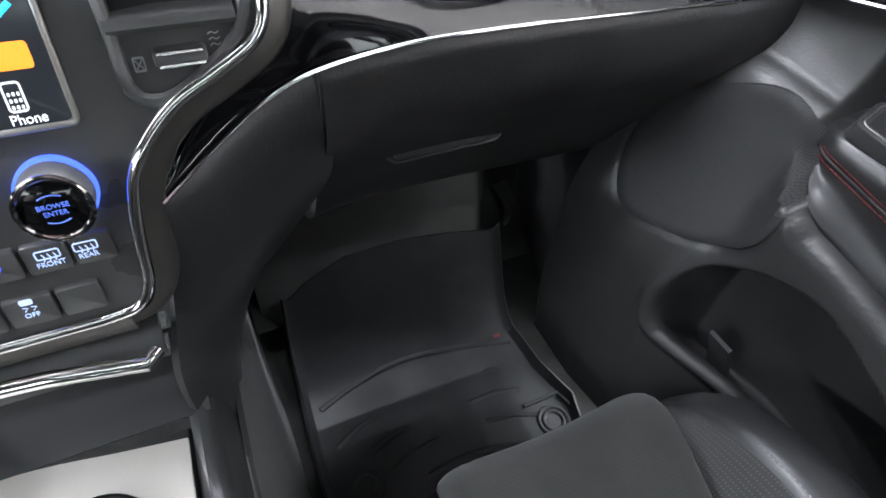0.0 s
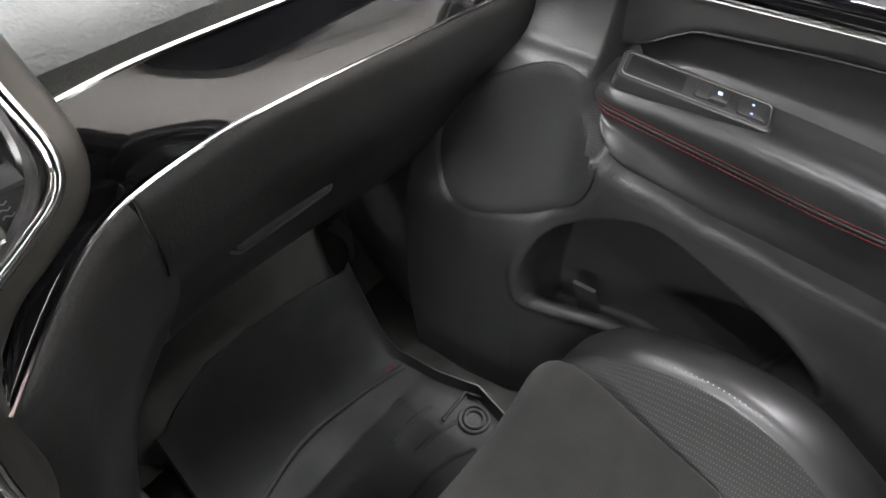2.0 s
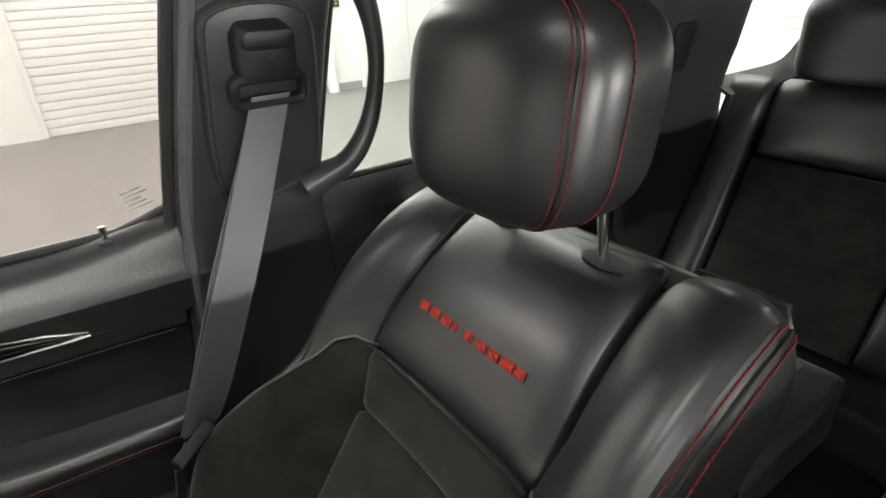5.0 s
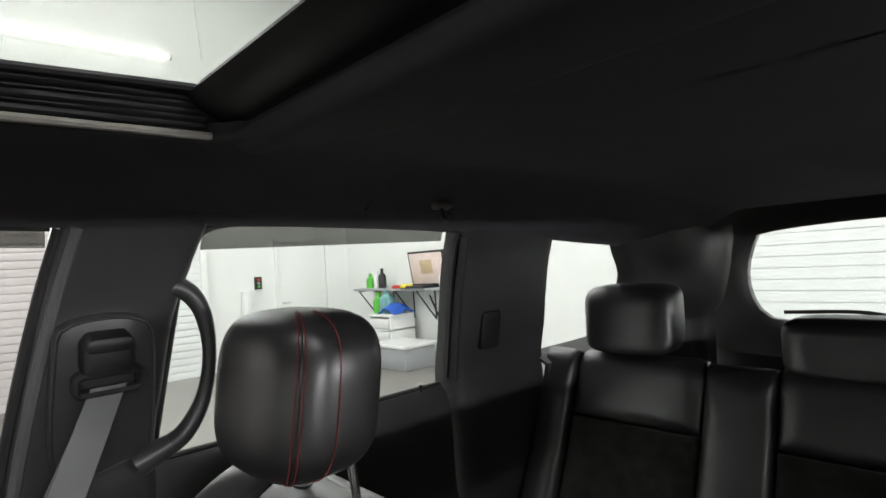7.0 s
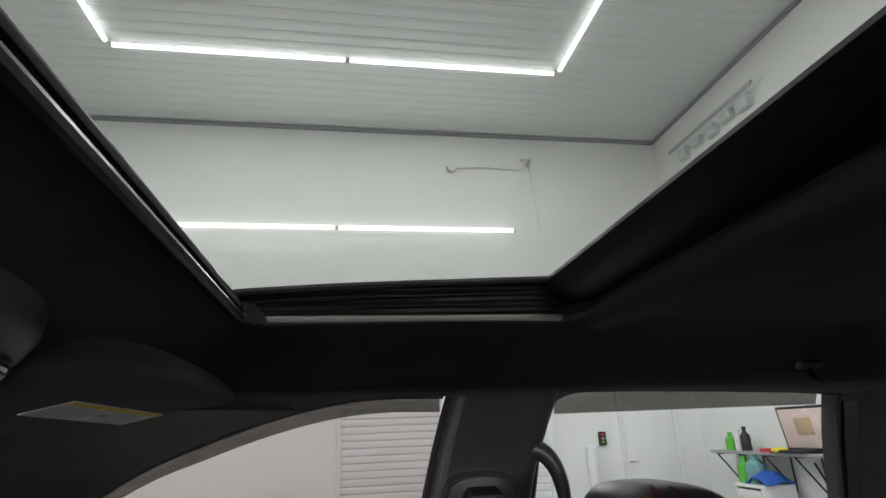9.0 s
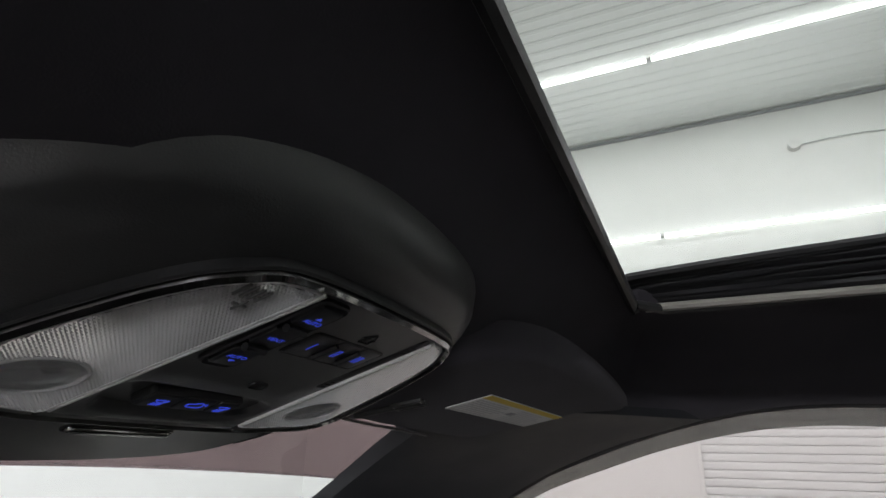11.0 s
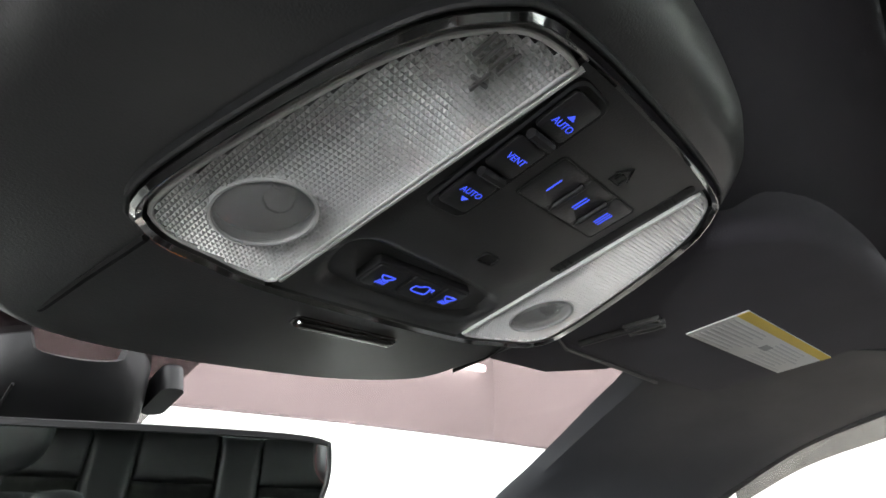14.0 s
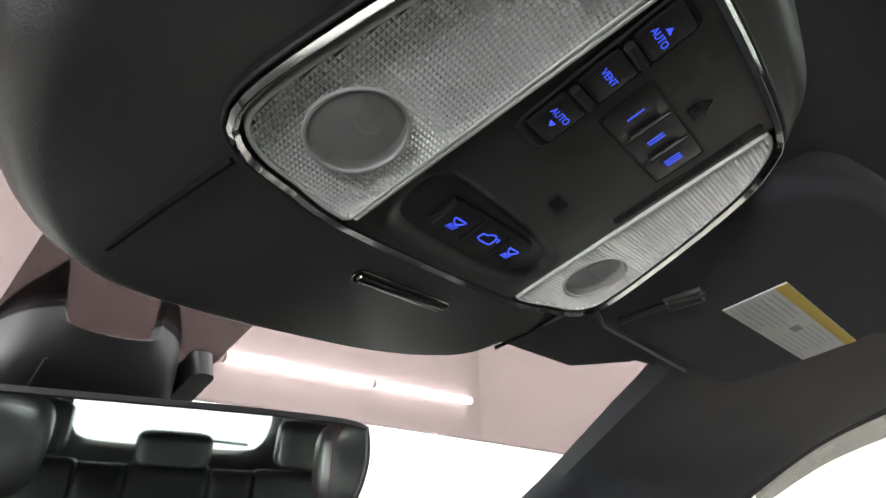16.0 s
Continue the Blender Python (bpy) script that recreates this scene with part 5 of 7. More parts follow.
# side wings: suede inside, leather rim, leather shoulder above
VT = V4 + 0.072
WING = np.array(cat([(-0.04, 0.150, 0.040), (0.03, 0.172, 0.062), (0.09, 0.212, 0.090), (0.125, 0.234, 0.108), (0.18, 0.253, 0.128), (0.23, 0.250, 0.135), (0.278, 0.238, 0.128), (0.33, 0.232, 0.096), (0.387, 0.236, 0.062), (0.443, 0.246, 0.050), (0.52, 0.250, 0.045), (0.60, 0.250, 0.036), (0.66, 0.247, 0.022), (0.70, 0.238, 0.008), (0.74, 0.218, 0.000)], 300))
def wing_h(v): return float(np.interp(v, WING[:, 0], WING[:, 2]))
def wing_u(v): return interp(v, (V0, V1, V2, V3, V3 + 0.06, V4 - 0.02, VT), (0.127, 0.132, 0.130, 0.142, 0.148, 0.140, 0.142))
def wing_o(v): return float(np.interp(v, WING[:, 0], WING[:, 1]))
def wing(sx, v, inner=True):
    h, ui, uo = wing_h(v), wing_u(v), wing_o(v)
    d = -0.014 * ease(v, V4 + 0.0, VT)
    m = (ui + uo) / 2
    p = [(ui - 0.003, -0.004 + d), (ui + 0.006, 0.007 + 0.12 * h + d), (ui * 0.6 + uo * 0.4, 0.62 * h + 0.008 + d), (ui * 0.28 + uo * 0.72, h + 0.006 + d), (uo - 0.013, h + 0.001 + d)]
    q = [(uo - 0.013, h + 0.001 + d), (uo - 0.003, h - 0.010 + d), (uo + 0.003, h - 0.032 + d), (uo, -0.06), (uo - 0.012, -0.098), (uo - 0.05, -0.122)]
    return [back_map(sx * u, v, w) for u, w in (p if inner else q)]
for sx in (1, -1):
    # the seam between suede and leather sweeps up, then falls towards the outer rim
    def seam_v(k, n): return V3 + interp(k / (n - 1), (0, 0.3, 0.5, 0.75, 0.9, 1.0), (0.002, 0.0, -0.014, -0.056, -0.108, -0.165))
    def on_wing(v, k, n): return cat(wing(sx, v), n)[k]
    part("suede_bolster", sheet([[on_wing(V0 - 0.03 + (seam_v(k, 24) - 0.003 - V0 + 0.03) * f, k, 24) for k in range(24)] for f in np.linspace(0, 1, 40)], 0.004, sx), SUEDEB, seat, "padded charcoal suede bolster", sharp=80)
    part("leather_shoulder", sheet([[on_wing(seam_v(k, 24) + 0.002 + (VT - seam_v(k, 24) - 0.002) * f, k, 24) for k in range(24)] for f in np.linspace(0, 1, 40)], 0.004, sx), LEATHER, seat, "smooth black leather shoulder", sharp=80)
    part("leather_flank", loft([wing(sx, v, False) for v in np.linspace(V0 - 0.03, VT, 22)], 70, 24, 0.004, sx), LEATHER, seat, "smooth black leather flank", sharp=80)
    def ridge(v, k=4, up=0.001): return wing(sx, v)[k] + (back_map(sx * 0.2, v, 1.0) - back_map(sx * 0.2, v, 0.0)) * up
    part("pale_piping", tube([ridge(v) for v in np.linspace(V0, V3 - 0.165, 50)], 0.0015, 6), surface("grey piping", (0.16, 0.16, 0.155), 0.45), seat, "thin grey piping")
    sp = [on_wing(seam_v(k, 24), k, 24) for k in range(24)]
    part("shoulder_piping", tube([p + (back_map(0, V3, 1.0) - back_map(0, V3, 0.0)) * 0.001 for p in sp], 0.0020, 6), surface("grey shoulder piping", (0.13, 0.13, 0.125), 0.4), seat, "thin grey piping")
    part("shoulder_seam", tube([on_wing(V3 - 0.056 + 0.09 * f, 18, 24) + (back_map(0, V3, 1.0) - back_map(0, V3, 0.0)) * 0.0004 for f in np.linspace(0, 1, 8)][:3], 0.0012, 5), DARK, seat)
    part("inner_seam", tube([wing(sx, v)[0] * 0.4 + wing(sx, v)[1] * 0.6 for v in np.linspace(V3, V4 + 0.02, 30)], 0.0022, 6), DARK, seat)
    for k, off in ((0, 0.0), (1, 0.0)):
        pth = []
        for v in np.linspace(V0 + 0.05, VT - 0.004, 70):
            c = np.array(cat(wing(sx, v, False), 40))
            pth.append(c[(1, 5)[k]] + np.array((sx * 0.0012, 0, 0)))
        part("red_stitching", stitches(pth, 0.0013, 0.0058, 0.0014), RED, seat, "row of red stitches")
    part("flank_seam", tube([np.array(cat(wing(sx, v, False), 40))[3] + np.array((sx * 0.0006, 0, 0)) for v in np.linspace(V0 + 0.05, VT - 0.004, 50)], 0.0022, 6), DARK, seat)
# back shell
sh = []
for v in np.linspace(0.0, V4 + 0.045, 14):
    sh.append([back_map(u, v, -0.012 - 0.10 * (1 - (abs(u) / 0.245) ** 4) - 0.01) for u in np.linspace(-0.24, 0.24, 15)])
part("back_shell", loft(sh, 30, 24, 0.006), MOULD, seat)
tp = [[back_map(u, V4 + 0.010, -0.010), back_map(u, V4 + 0.035, -0.004), back_map(u, V4 + 0.055, -0.02), back_map(u, V4 + 0.06, -0.06), back_map(u, V4 + 0.03, -0.10)] for u in np.linspace(-0.16, 0.16, 9)]
part("top_cap", loft(tp, 24, 14, 0.006), LEATHER, seat)
# embroidered word as plain satin-stitched blocks
for k in range(9):
    u0, w, hgt, vm = 0.0945 - k * 0.0203, (0.0150, 0.0160, 0.0160, 0.0060, 0.0130, 0.0160, 0.0160, 0.0185, 0.0150)[k], 0.0105, vb(-0.340) - 0.001
    o = line([(u0, vm - hgt / 2), (u0 - w * 0.5, vm - hgt * 0.46), (u0 - w, vm - hgt / 2), (u0 - w * 0.93, vm), (u0 - w * 0.9, vm + hgt / 2), (u0 - w * 0.4, vm + hgt * 0.45), (u0 + w * 0.05, vm + hgt / 2), (u0, vm - hgt / 2)], 25)[:-1]
    g = rings([(o, 0.0), (o, 0.0010), (inset(o, 0.0012), 0.0018), (inset(o, 0.0026), 0.0021)], lambda u, v, w: back_map(u, v, w + 0.0086 + 0.006 * (u / 0.13) ** 2))
    part("embroidered_block", g, EMBROID, seat, "red embroidered block")
# cushion
WC = 0.118
def c_strip(y0, y1, h0, h1):
    a, b = v_at(CFINE, CS, y0), v_at(CFINE, CS, y1)
    return strip(a, b, h0, h1)


for y0, y1, h0, h1 in ((-0.078, 0.1295, 0.080, 0.092), (0.1305, 0.2495, 0.092, 0.106)):
    quilt(c_strip(y0, y1, h0, h1), lambda u, v, w: cush_map(u, v, w - 0.003 + 0.012 * (u / 0.12) ** 2), 0.006, SUEDEP, "cushion_suede_panel", seat, "charcoal suede cushion panel")
ya = v_at(CFINE, CS, 0.2495) + 0.001
quilt(strip(ya, CS[-1] - 0.10, 0.104, 0.128), lambda u, v, w: cush_map(u, v, w - 0.003 + 0.008 * (u / 0.12) ** 2), 0.014, SUEDEP, "cushion_front_panel", seat, "charcoal suede cushion front")
quilt(strip(CS[-1] - 0.10, CS[-1] - 0.01, 0.150, 0.150), lambda u, v, w: cush_map(u, v, w - 0.006), 0.008, LEATHER, "cushion_front_face", seat)
ROLL_Y = (0.476, 0.464, 0.450, 0.42, 0.37, 0.30, 0.22, 0.15, 0.09, 0.02, -0.05)
ROLL = dict(edge=((0.530, 0.34), (0.530, 0.376), (0.528, 0.396), (0.520, 0.402), (0.510, 0.397), (0.497, 0.384), (0.484, 0.371), (0.474, 0.362), (0.468, 0.355), (0.466, 0.350), (0.466, 0.346)),
            seam=((0.545, 0.335), (0.545, 0.374), (0.543, 0.392), (0.541, 0.423), (0.540, 0.448), (0.538, 0.459), (0.531, 0.440), (0.516, 0.401), (0.496, 0.360), (0.470, 0.353), (0.468, 0.349)),
            crest=((0.572, 0.325), (0.573, 0.366), (0.573, 0.392), (0.574, 0.426), (0.575, 0.450), (0.576, 0.462), (0.576, 0.450), (0.574, 0.412), (0.570, 0.372), (0.562, 0.342), (0.556, 0.325)),
            outer=((0.595, 0.29), (0.602, 0.336), (0.604, 0.362), (0.606, 0.396), (0.608, 0.419), (0.609, 0.432), (0.609, 0.422), (0.607, 0.380), (0.603, 0.336), (0.597, 0.304), (0.592, 0.285)))
for sx in (1, -1):
    # perforated inner wedge and leather outer roll, mirrored about the cushion's middle
    def at(key, k): return np.array((CX - 0.008 + sx * (ROLL[key][k][0] - CX + 0.008), ROLL_Y[k], ROLL[key][k][1]))
    wedge, roll = [], []
    for k in range(1, 11):
        a, b = at("edge", k), at("seam", k)
        n_ = np.array((-sx * 0.5, 0, 0.85)) * -0.04 * np.linalg.norm(b - a)
        wedge.append([a + np.array((-sx * 0.006, 0, -0.008)), a, a * 0.5 + b * 0.5 + n_, b + np.array((sx * 0.002, 0, -0.001))])
    part("perforated_wedge", loft(wedge, 60, 18, 0.005, -sx), PERF, seat, "perforated black leather wedge", sharp=90)
    for k in range(11):
        b, c, d = at("seam", k), at("crest", k), at("outer", k)
        roll.append([b + np.array((0, 0, -0.003)), b + np.array((sx * 0.003, 0, 0.003)), b * 0.5 + c * 0.5 + np.array((0, 0, 0.004)), c, c * 0.4 + d * 0.6 + np.array((sx * 0.004, 0, 0.006)), d, np.array((d[0] + sx * 0.006, d[1], d[2] - 0.06)), np.array((d[0], d[1] - 0.01, 0.20))])
    part("leather_roll", loft(roll, 80, 36, 0.005, -sx), LEATHER, seat, "shiny black leather side roll", sharp=90)
    pth = cat([at("seam", k) + np.array((sx * 0.0030, 0, 0.0072)) for k in range(1, 9)], 70)
    part("pale_stitching", stitches(pth, 0.0012, 0.0042, 0.0014), surface("grey thread", (0.42, 0.42, 0.40), 0.5), seat, "row of grey stitches")
    part("roll_piping", tube(cat([at("seam", k) + np.array((-sx * 0.001, 0, 0.001)) for k in range(1, 9)], 60), 0.0013, 6), LEATHER, seat)
part("cushion_base", box(CX - 0.2, CX + 0.2, -0.12, 0.44, 0.10, 0.24, 0.03), DARK, seat)
for dx in (-0.18, 0.18):
    part("seat_rail", box(CX + dx - 0.02, CX + dx + 0.02, -0.15, 0.42, 0.03, 0.10, 0.006), STEEL, seat)
# head restraint on two chrome posts
HO = np.array((CX + 0.021, -0.421, 1.012))
def hr(a, b, sx=0.137, sy=0.074, sz=0.102):
    """A rounded-box point from two angles."""
    e1, e2 = 0.56 if a > 0 else 0.54, 0.62
    f = lambda c, e: math.copysign(abs(c) ** e, c)
    x, y, z = sx * f(math.cos(a), e1) * f(math.cos(b), e2), sx * f(math.cos(a), e1) * f(math.sin(b), e2), sz * f(math.sin(a), e1)
    y = y / sx * sy
    x *= 1 + 0.02 * z / sz
    y += 0.010 * (1 - (x / sx) ** 2) - 0.014 * (z / sz)
    return HO + np.array((x, y, z))
na, nb = 28, 56
verts = [hr(-math.pi / 2 + math.pi * (i + 0.5) / na, 2 * math.pi * k / nb) for i in range(na) for k in range(nb)]
faces = [[i * nb + k, i * nb + (k + 1) % nb, (i + 1) * nb + (k + 1) % nb, (i + 1) * nb + k] for i in range(na - 1) for k in range(nb)] + [list(range(nb))[::-1], [(na - 1) * nb + k for k in range(nb)]]
head = part("headrest", [verts, faces], LEATHER, seat, "black leather headrest with red seams", sharp=80)
for sx in (1, -1):
    for b0 in (math.radians(43), math.radians(36), math.radians(6)) if sx < 0 else ():
        b = b0 if sx > 0 else math.pi - b0
        pth = [hr(a, b, 0.1382, 0.0752, 0.1028) for a in np.linspace(-1.22, 1.35, 50)]
        part("red_stitching", stitches(pth, 0.0011, 0.0052, 0.0014), RED, head, "row of red stitches")
    b = math.radians(39.5)
    if sx > 0:
        continue
    part("seam", tube([hr(a, b if sx > 0 else math.pi - b, 0.1375, 0.0746, 0.1024) for a in np.linspace(-1.3, 1.4, 40)], 0.0014, 5), DARK, head)
for x in (0.476, 0.323):
    part("chrome_post", tube([(x, -0.449, 0.850), (x, -0.440, 0.95)], 0.0058, 12), CHROME, seat, "chrome headrest post")
    part("post_collar", slab(ellipse(0, 0, 0.030, 0.013, 24), flat_map((x - 0.004, -0.449, 0.858), (1, 0, 0), (0, -1, 0.25)), 0.006, 0.002, -0.006), DARK, seat, "dark oval post collar")

lint = []
rl = random.Random(11)
for _ in range(12):
    u, y = rl.uniform(-0.09, 0.10), rl.uniform(0.0, 0.42)
    p = cush_map(u, v_at(CFINE, CS, y), 0.0125 if y > 0.25 else 0.0065)
    a = rl.uniform(0, 6.28)
    lint.append(tube([p, p + np.array((0.0022 * math.cos(a), 0.0022 * math.sin(a), 0.0006))], 0.0004, 4))
tagged(solo("lint", join(*lint), surface("pale lint", (0.5, 0.48, 0.44), 0.9), "pale lint flecks lying on the suede seat cushion", "lint", "stuff"))

# driver seat behind the camera's place
driver = copy_thing(seat, Matrix.Translation((-CX - 0.01, 0.1, 0.0)))
driver.name = "driver_seat"

# ---- rear bench ----
rs = thing("rear_bench_seat", (0, -1.3, 0.2), "black leather and cloth rear bench with headrests", "car seat")
RB = np.array(cat([(-1.20, 0.36), (-1.30, 0.55), (-1.375, 0.715), (-1.415, 0.82), (-1.435, 0.858), (-1.47, 0.868), (-1.52, 0.85)], 60))
RSS = np.concatenate([[0], np.cumsum(np.linalg.norm(np.diff(RB, axis=0), axis=1))])
def rb(u, v, w=0.0):
    p, t = along(RB, RSS, v)
    return np.array((u, p[0] + t[1] * w, p[1] - t[0] * w))
vm, vt = v_at(RB, RSS, -1.375), v_at(RB, RSS, -1.44)
for c in (0.47, 0.0, -0.47):
    hw = 0.175 if c else 0.135
    quilt([(c - hw, 0.02), (c + hw, 0.02), (c + hw, vm - 0.003), (c - hw, vm - 0.003)], lambda u, v, w: rb(u, v, w), 0.02, SUEDE, "backrest_cloth_panel", rs, "dark cloth backrest panel")
    quilt([(c - hw, vm + 0.002), (c + hw, vm + 0.002), (c + hw, vt + 0.03), (c - hw, vt + 0.03)], lambda u, v, w: rb(u, v, w), 0.018, LEATHER, "backrest_leather_panel", rs, "black leather upper panel")
    quilt([(c - hw, 0), (c + hw, 0), (c + hw, 0.46), (c - hw, 0.46)], lambda u, v, w: np.array((u, -1.22 + v * 0.85, 0.33 + w + 0.03 * v)), 0.03, SUEDE, "cushion_panel", rs, "dark cloth cushion", 0.15)
    ho = np.array((c + (0.02 if c > 0 else 0.0), -1.455, 0.975 if c else 0.93))
    sz = 0.090 if c else 0.06
    f = lambda q, e: math.copysign(abs(q) ** e, q)
    vv = []
    for i in range(18):
        a = -math.pi / 2 + math.pi * (i + 0.5) / 18
        for k in range(36):
            b = 2 * math.pi * k / 36
            vv.append(ho + np.array((0.130 * f(math.cos(a), 0.42) * f(math.cos(b), 0.5), 0.058 * f(math.cos(a), 0.35) * f(math.sin(b), 0.5) - 0.02 * math.sin(a), sz * f(math.sin(a), 0.35))))
    h2 = part("headrest", [vv, [[i * 36 + k, i * 36 + (k + 1) % 36, (i + 1) * 36 + (k + 1) % 36, (i + 1) * 36 + k] for i in range(17) for k in range(36)] + [list(range(36))[::-1], [17 * 36 + k for k in range(36)]]], LEATHER, rs, "black leather headrest", sharp=80)
    for dx in (-0.06, 0.06):
        part("chrome_post", tube([ho + np.array((dx, 0, -sz - 0.06)), ho + np.array((dx, 0, -sz + 0.01))], 0.006, 10), CHROME, rs)
for sx in (1, -1):
    for u0, u1 in ((0.140, 0.292), (0.650, 0.75)):
        quilt([(sx * u0, 0.02), (sx * u1, 0.02), (sx * u1, vt + 0.015), (sx * u0, vt + 0.015)], lambda u, v, w: rb(u, v, w + 0.012 * ease(abs(u), 0.6, 0.7)), 0.026, LEATHER, "side_bolster", rs, "black leather bolster")
sec = [[rb(u, v, -0.09) for v in np.linspace(0.0, vt + 0.02, 8)] for u in np.linspace(-0.72, 0.72, 12)]
part("back_board", loft(sec, 20, 12, 0.02), DARK, rs)

# ---- front passenger seat belt ----
bl = thing("front_seat_belt", (0.66, -0.2, 0.6), "black seat belt hanging from its pillar guide", "seat belt")
gp = flat_map((0.698, -0.252, 0.985), (0, -1, 0), (-0.26, -0.05, 1))
part("guide_plate", slab([tuple(p) for p in cat([(-0.062, -0.10), (0.045, -0.095), (0.066, -0.07), (0.066, 0.09), (0.05, 0.13), (0.0, 0.14), (-0.05, 0.13), (-0.065, 0.09)], 40, True)], gp, 0.010, 0.004, -0.02), MOULD, bl, "moulded guide plate")
part("plate_edge", frame_ring([tuple(p) for p in cat([(-0.062, -0.10), (0.045, -0.095), (0.066, -0.07), (0.066, 0.09), (0.05, 0.13), (0.0, 0.14), (-0.05, 0.13), (-0.065, 0.09)], 40, True)], 0.006, gp, 0.014, 0.006, 0.002), MOULD, bl)
part("height_adjuster", slab(round_rect(-0.034, 0.034, 0.055, 0.115, 0.014), gp, 0.042, 0.010, 0.004), DARK, bl, "dark height adjuster")
part("adjuster_cap", slab(round_rect(-0.030, 0.030, 0.095, 0.118, 0.010), gp, 0.048, 0.006, 0.010), DARK, bl)
part("belt_loop", frame_ring(round_rect(-0.046, 0.046, 0.026, 0.066, 0.014), 0.010, gp, 0.040, 0.022, 0.004), DARK, bl, "dark belt loop")
top, bot = gp(0.0, 0.04, 0.032), np.array((0.632, -0.078, 0.628))
ac = [np.array((interp(t, (0, 0.5, 0.85, 1), (0.0, -0.30, -0.25, 0.1)), -0.95, interp(t, (0, 0.5, 0.85, 1), (0.0, -0.16, -0.12, 0.1)))) for t in np.linspace(0, 1, 14)]
pth = [top * (1 - t) + bot * t + np.array((-0.012, 0, 0)) * math.sin(math.pi * t) for t in np.linspace(0, 1, 14)]
def web_ribs(path, across):
    """Fine ridges that run along the webbing."""
    out = []
    for k in range(-6, 7):
        out.append(ribbon([np.array(p) + np.array(a) / np.linalg.norm(a) * 0.0034 * k for p, a in zip(path, across)], 0.0020, 0.0034, across))
    return join(*out)


web = part("webbing", ribbon(pth, 0.047, 0.0022, ac), WEB, bl, "ribbed grey-black webbing")
tagged(part("webbing_ribs", web_ribs(pth, ac), WEB, web), kind="stuff")
part("return_webbing", ribbon([top + np.array((0.010, 0.0, -0.01)), top * 0.5 + bot * 0.5 + np.array((0.006, 0.004, 0)), bot + np.array((0.003, 0.002, 0.0))], 0.047, 0.0022, (0.1, -1, 0)), WEB, bl)
part("lap_webbing", ribbon(cat([(0.650, -0.045, 0.585), (0.668, -0.03, 0.50), (0.668, 0.0, 0.40), (0.655, 0.01, 0.345)], 12), 0.046, 0.0022, (1, -0.55, 0.2)), WEB, bl)
bp2 = flat_map((0.616, -0.062, 0.622), (0.45, -0.85, 0.3), (-0.42, -0.60, 0.80))
part("tongue_body", slab(round_rect(-0.032, 0.032, -0.006, 0.022, 0.006), bp2, 0.008, 0.003, -0.008), DARK, bl, "dark plastic tongue grip")
part("tongue", frame_ring([(-0.014, -0.050), (0.014, -0.050), (0.018, -0.004), (-0.018, -0.004)], 0.006, bp2, 0.0015, -0.0015, 0.0005), CHROME, bl, "steel belt tongue")
part("anchor_cover", loft([[(0.60, 0.06, 0.27), (0.63, 0.07, 0.30), (0.66, 0.07, 0.27)], [(0.585, 0.02, 0.335), (0.615, 0.02, 0.35), (0.65, 0.02, 0.33)], [(0.60, -0.03, 0.33), (0.63, -0.03, 0.345), (0.66, -0.03, 0.32)]], 14, 12, 0.02), DARK, bl)

# assist grip behind the pillar
gr = thing("assist_grip", (0.70, -0.36, 1.02), "black curved assist grip on the pillar", "grip")
part("grip", tube(cat([(0.685, -0.33, 1.150), (0.672, -0.365, 1.148), (0.668, -0.392, 1.11), (0.672, -0.402, 1.04), (0.685, -0.392, 0.965), (0.695, -0.362, 0.912), (0.71, -0.325, 0.888)], 36), [0.014 + 0.003 * math.cos(i / 35 * 6.28) for i in range(36)], 12), MOULD, gr)
part("grip_foot", tube([(0.70, -0.315, 1.155), (0.680, -0.345, 1.152)], [0.022, 0.015], 12), MOULD, gr)
part("grip_foot", tube([(0.72, -0.30, 0.878), (0.70, -0.345, 0.90)], [0.024, 0.016], 12), MOULD, gr)

# ---- dashboard ----
dash = thing("dashboard", (0.35, 0.8, 0.6), "black dashboard with gloss band, chrome lines and glovebox", "dashboard")
LOW_CHROME = [(0.102, 0.604, 0.714), (0.141, 0.633, 0.728), (0.182, 0.653, 0.744), (0.224, 0.664, 0.753), (0.30, 0.668, 0.760), (0.40, 0.668, 0.760), (0.50, 0.666, 0.758), (0.60, 0.663, 0.757), (0.692, 0.660, 0.757)]
TOP_CHROME = [(0.190, 0.672, 0.816), (0.25, 0.690, 0.814), (0.32, 0.702, 0.811), (0.45, 0.706, 0.810), (0.57, 0.706, 0.808), (0.66, 0.70, 0.805), (0.70, 0.69, 0.803)]
lowc = cat(LOW_CHROME, 60)
LX, LY, LZ = (np.array([p[k] for p in lowc]) for k in range(3))
topc = cat(TOP_CHROME, 40)
TX, TY, TZ = (np.array([p[k] for p in topc]) for k in range(3))


def low_at(x): return np.array((x, np.interp(x, LX, LY), np.interp(x, LX, LZ)))
def top_at(x): return np.array((x, np.interp(x, TX, TY), np.interp(x, TX, TZ)))


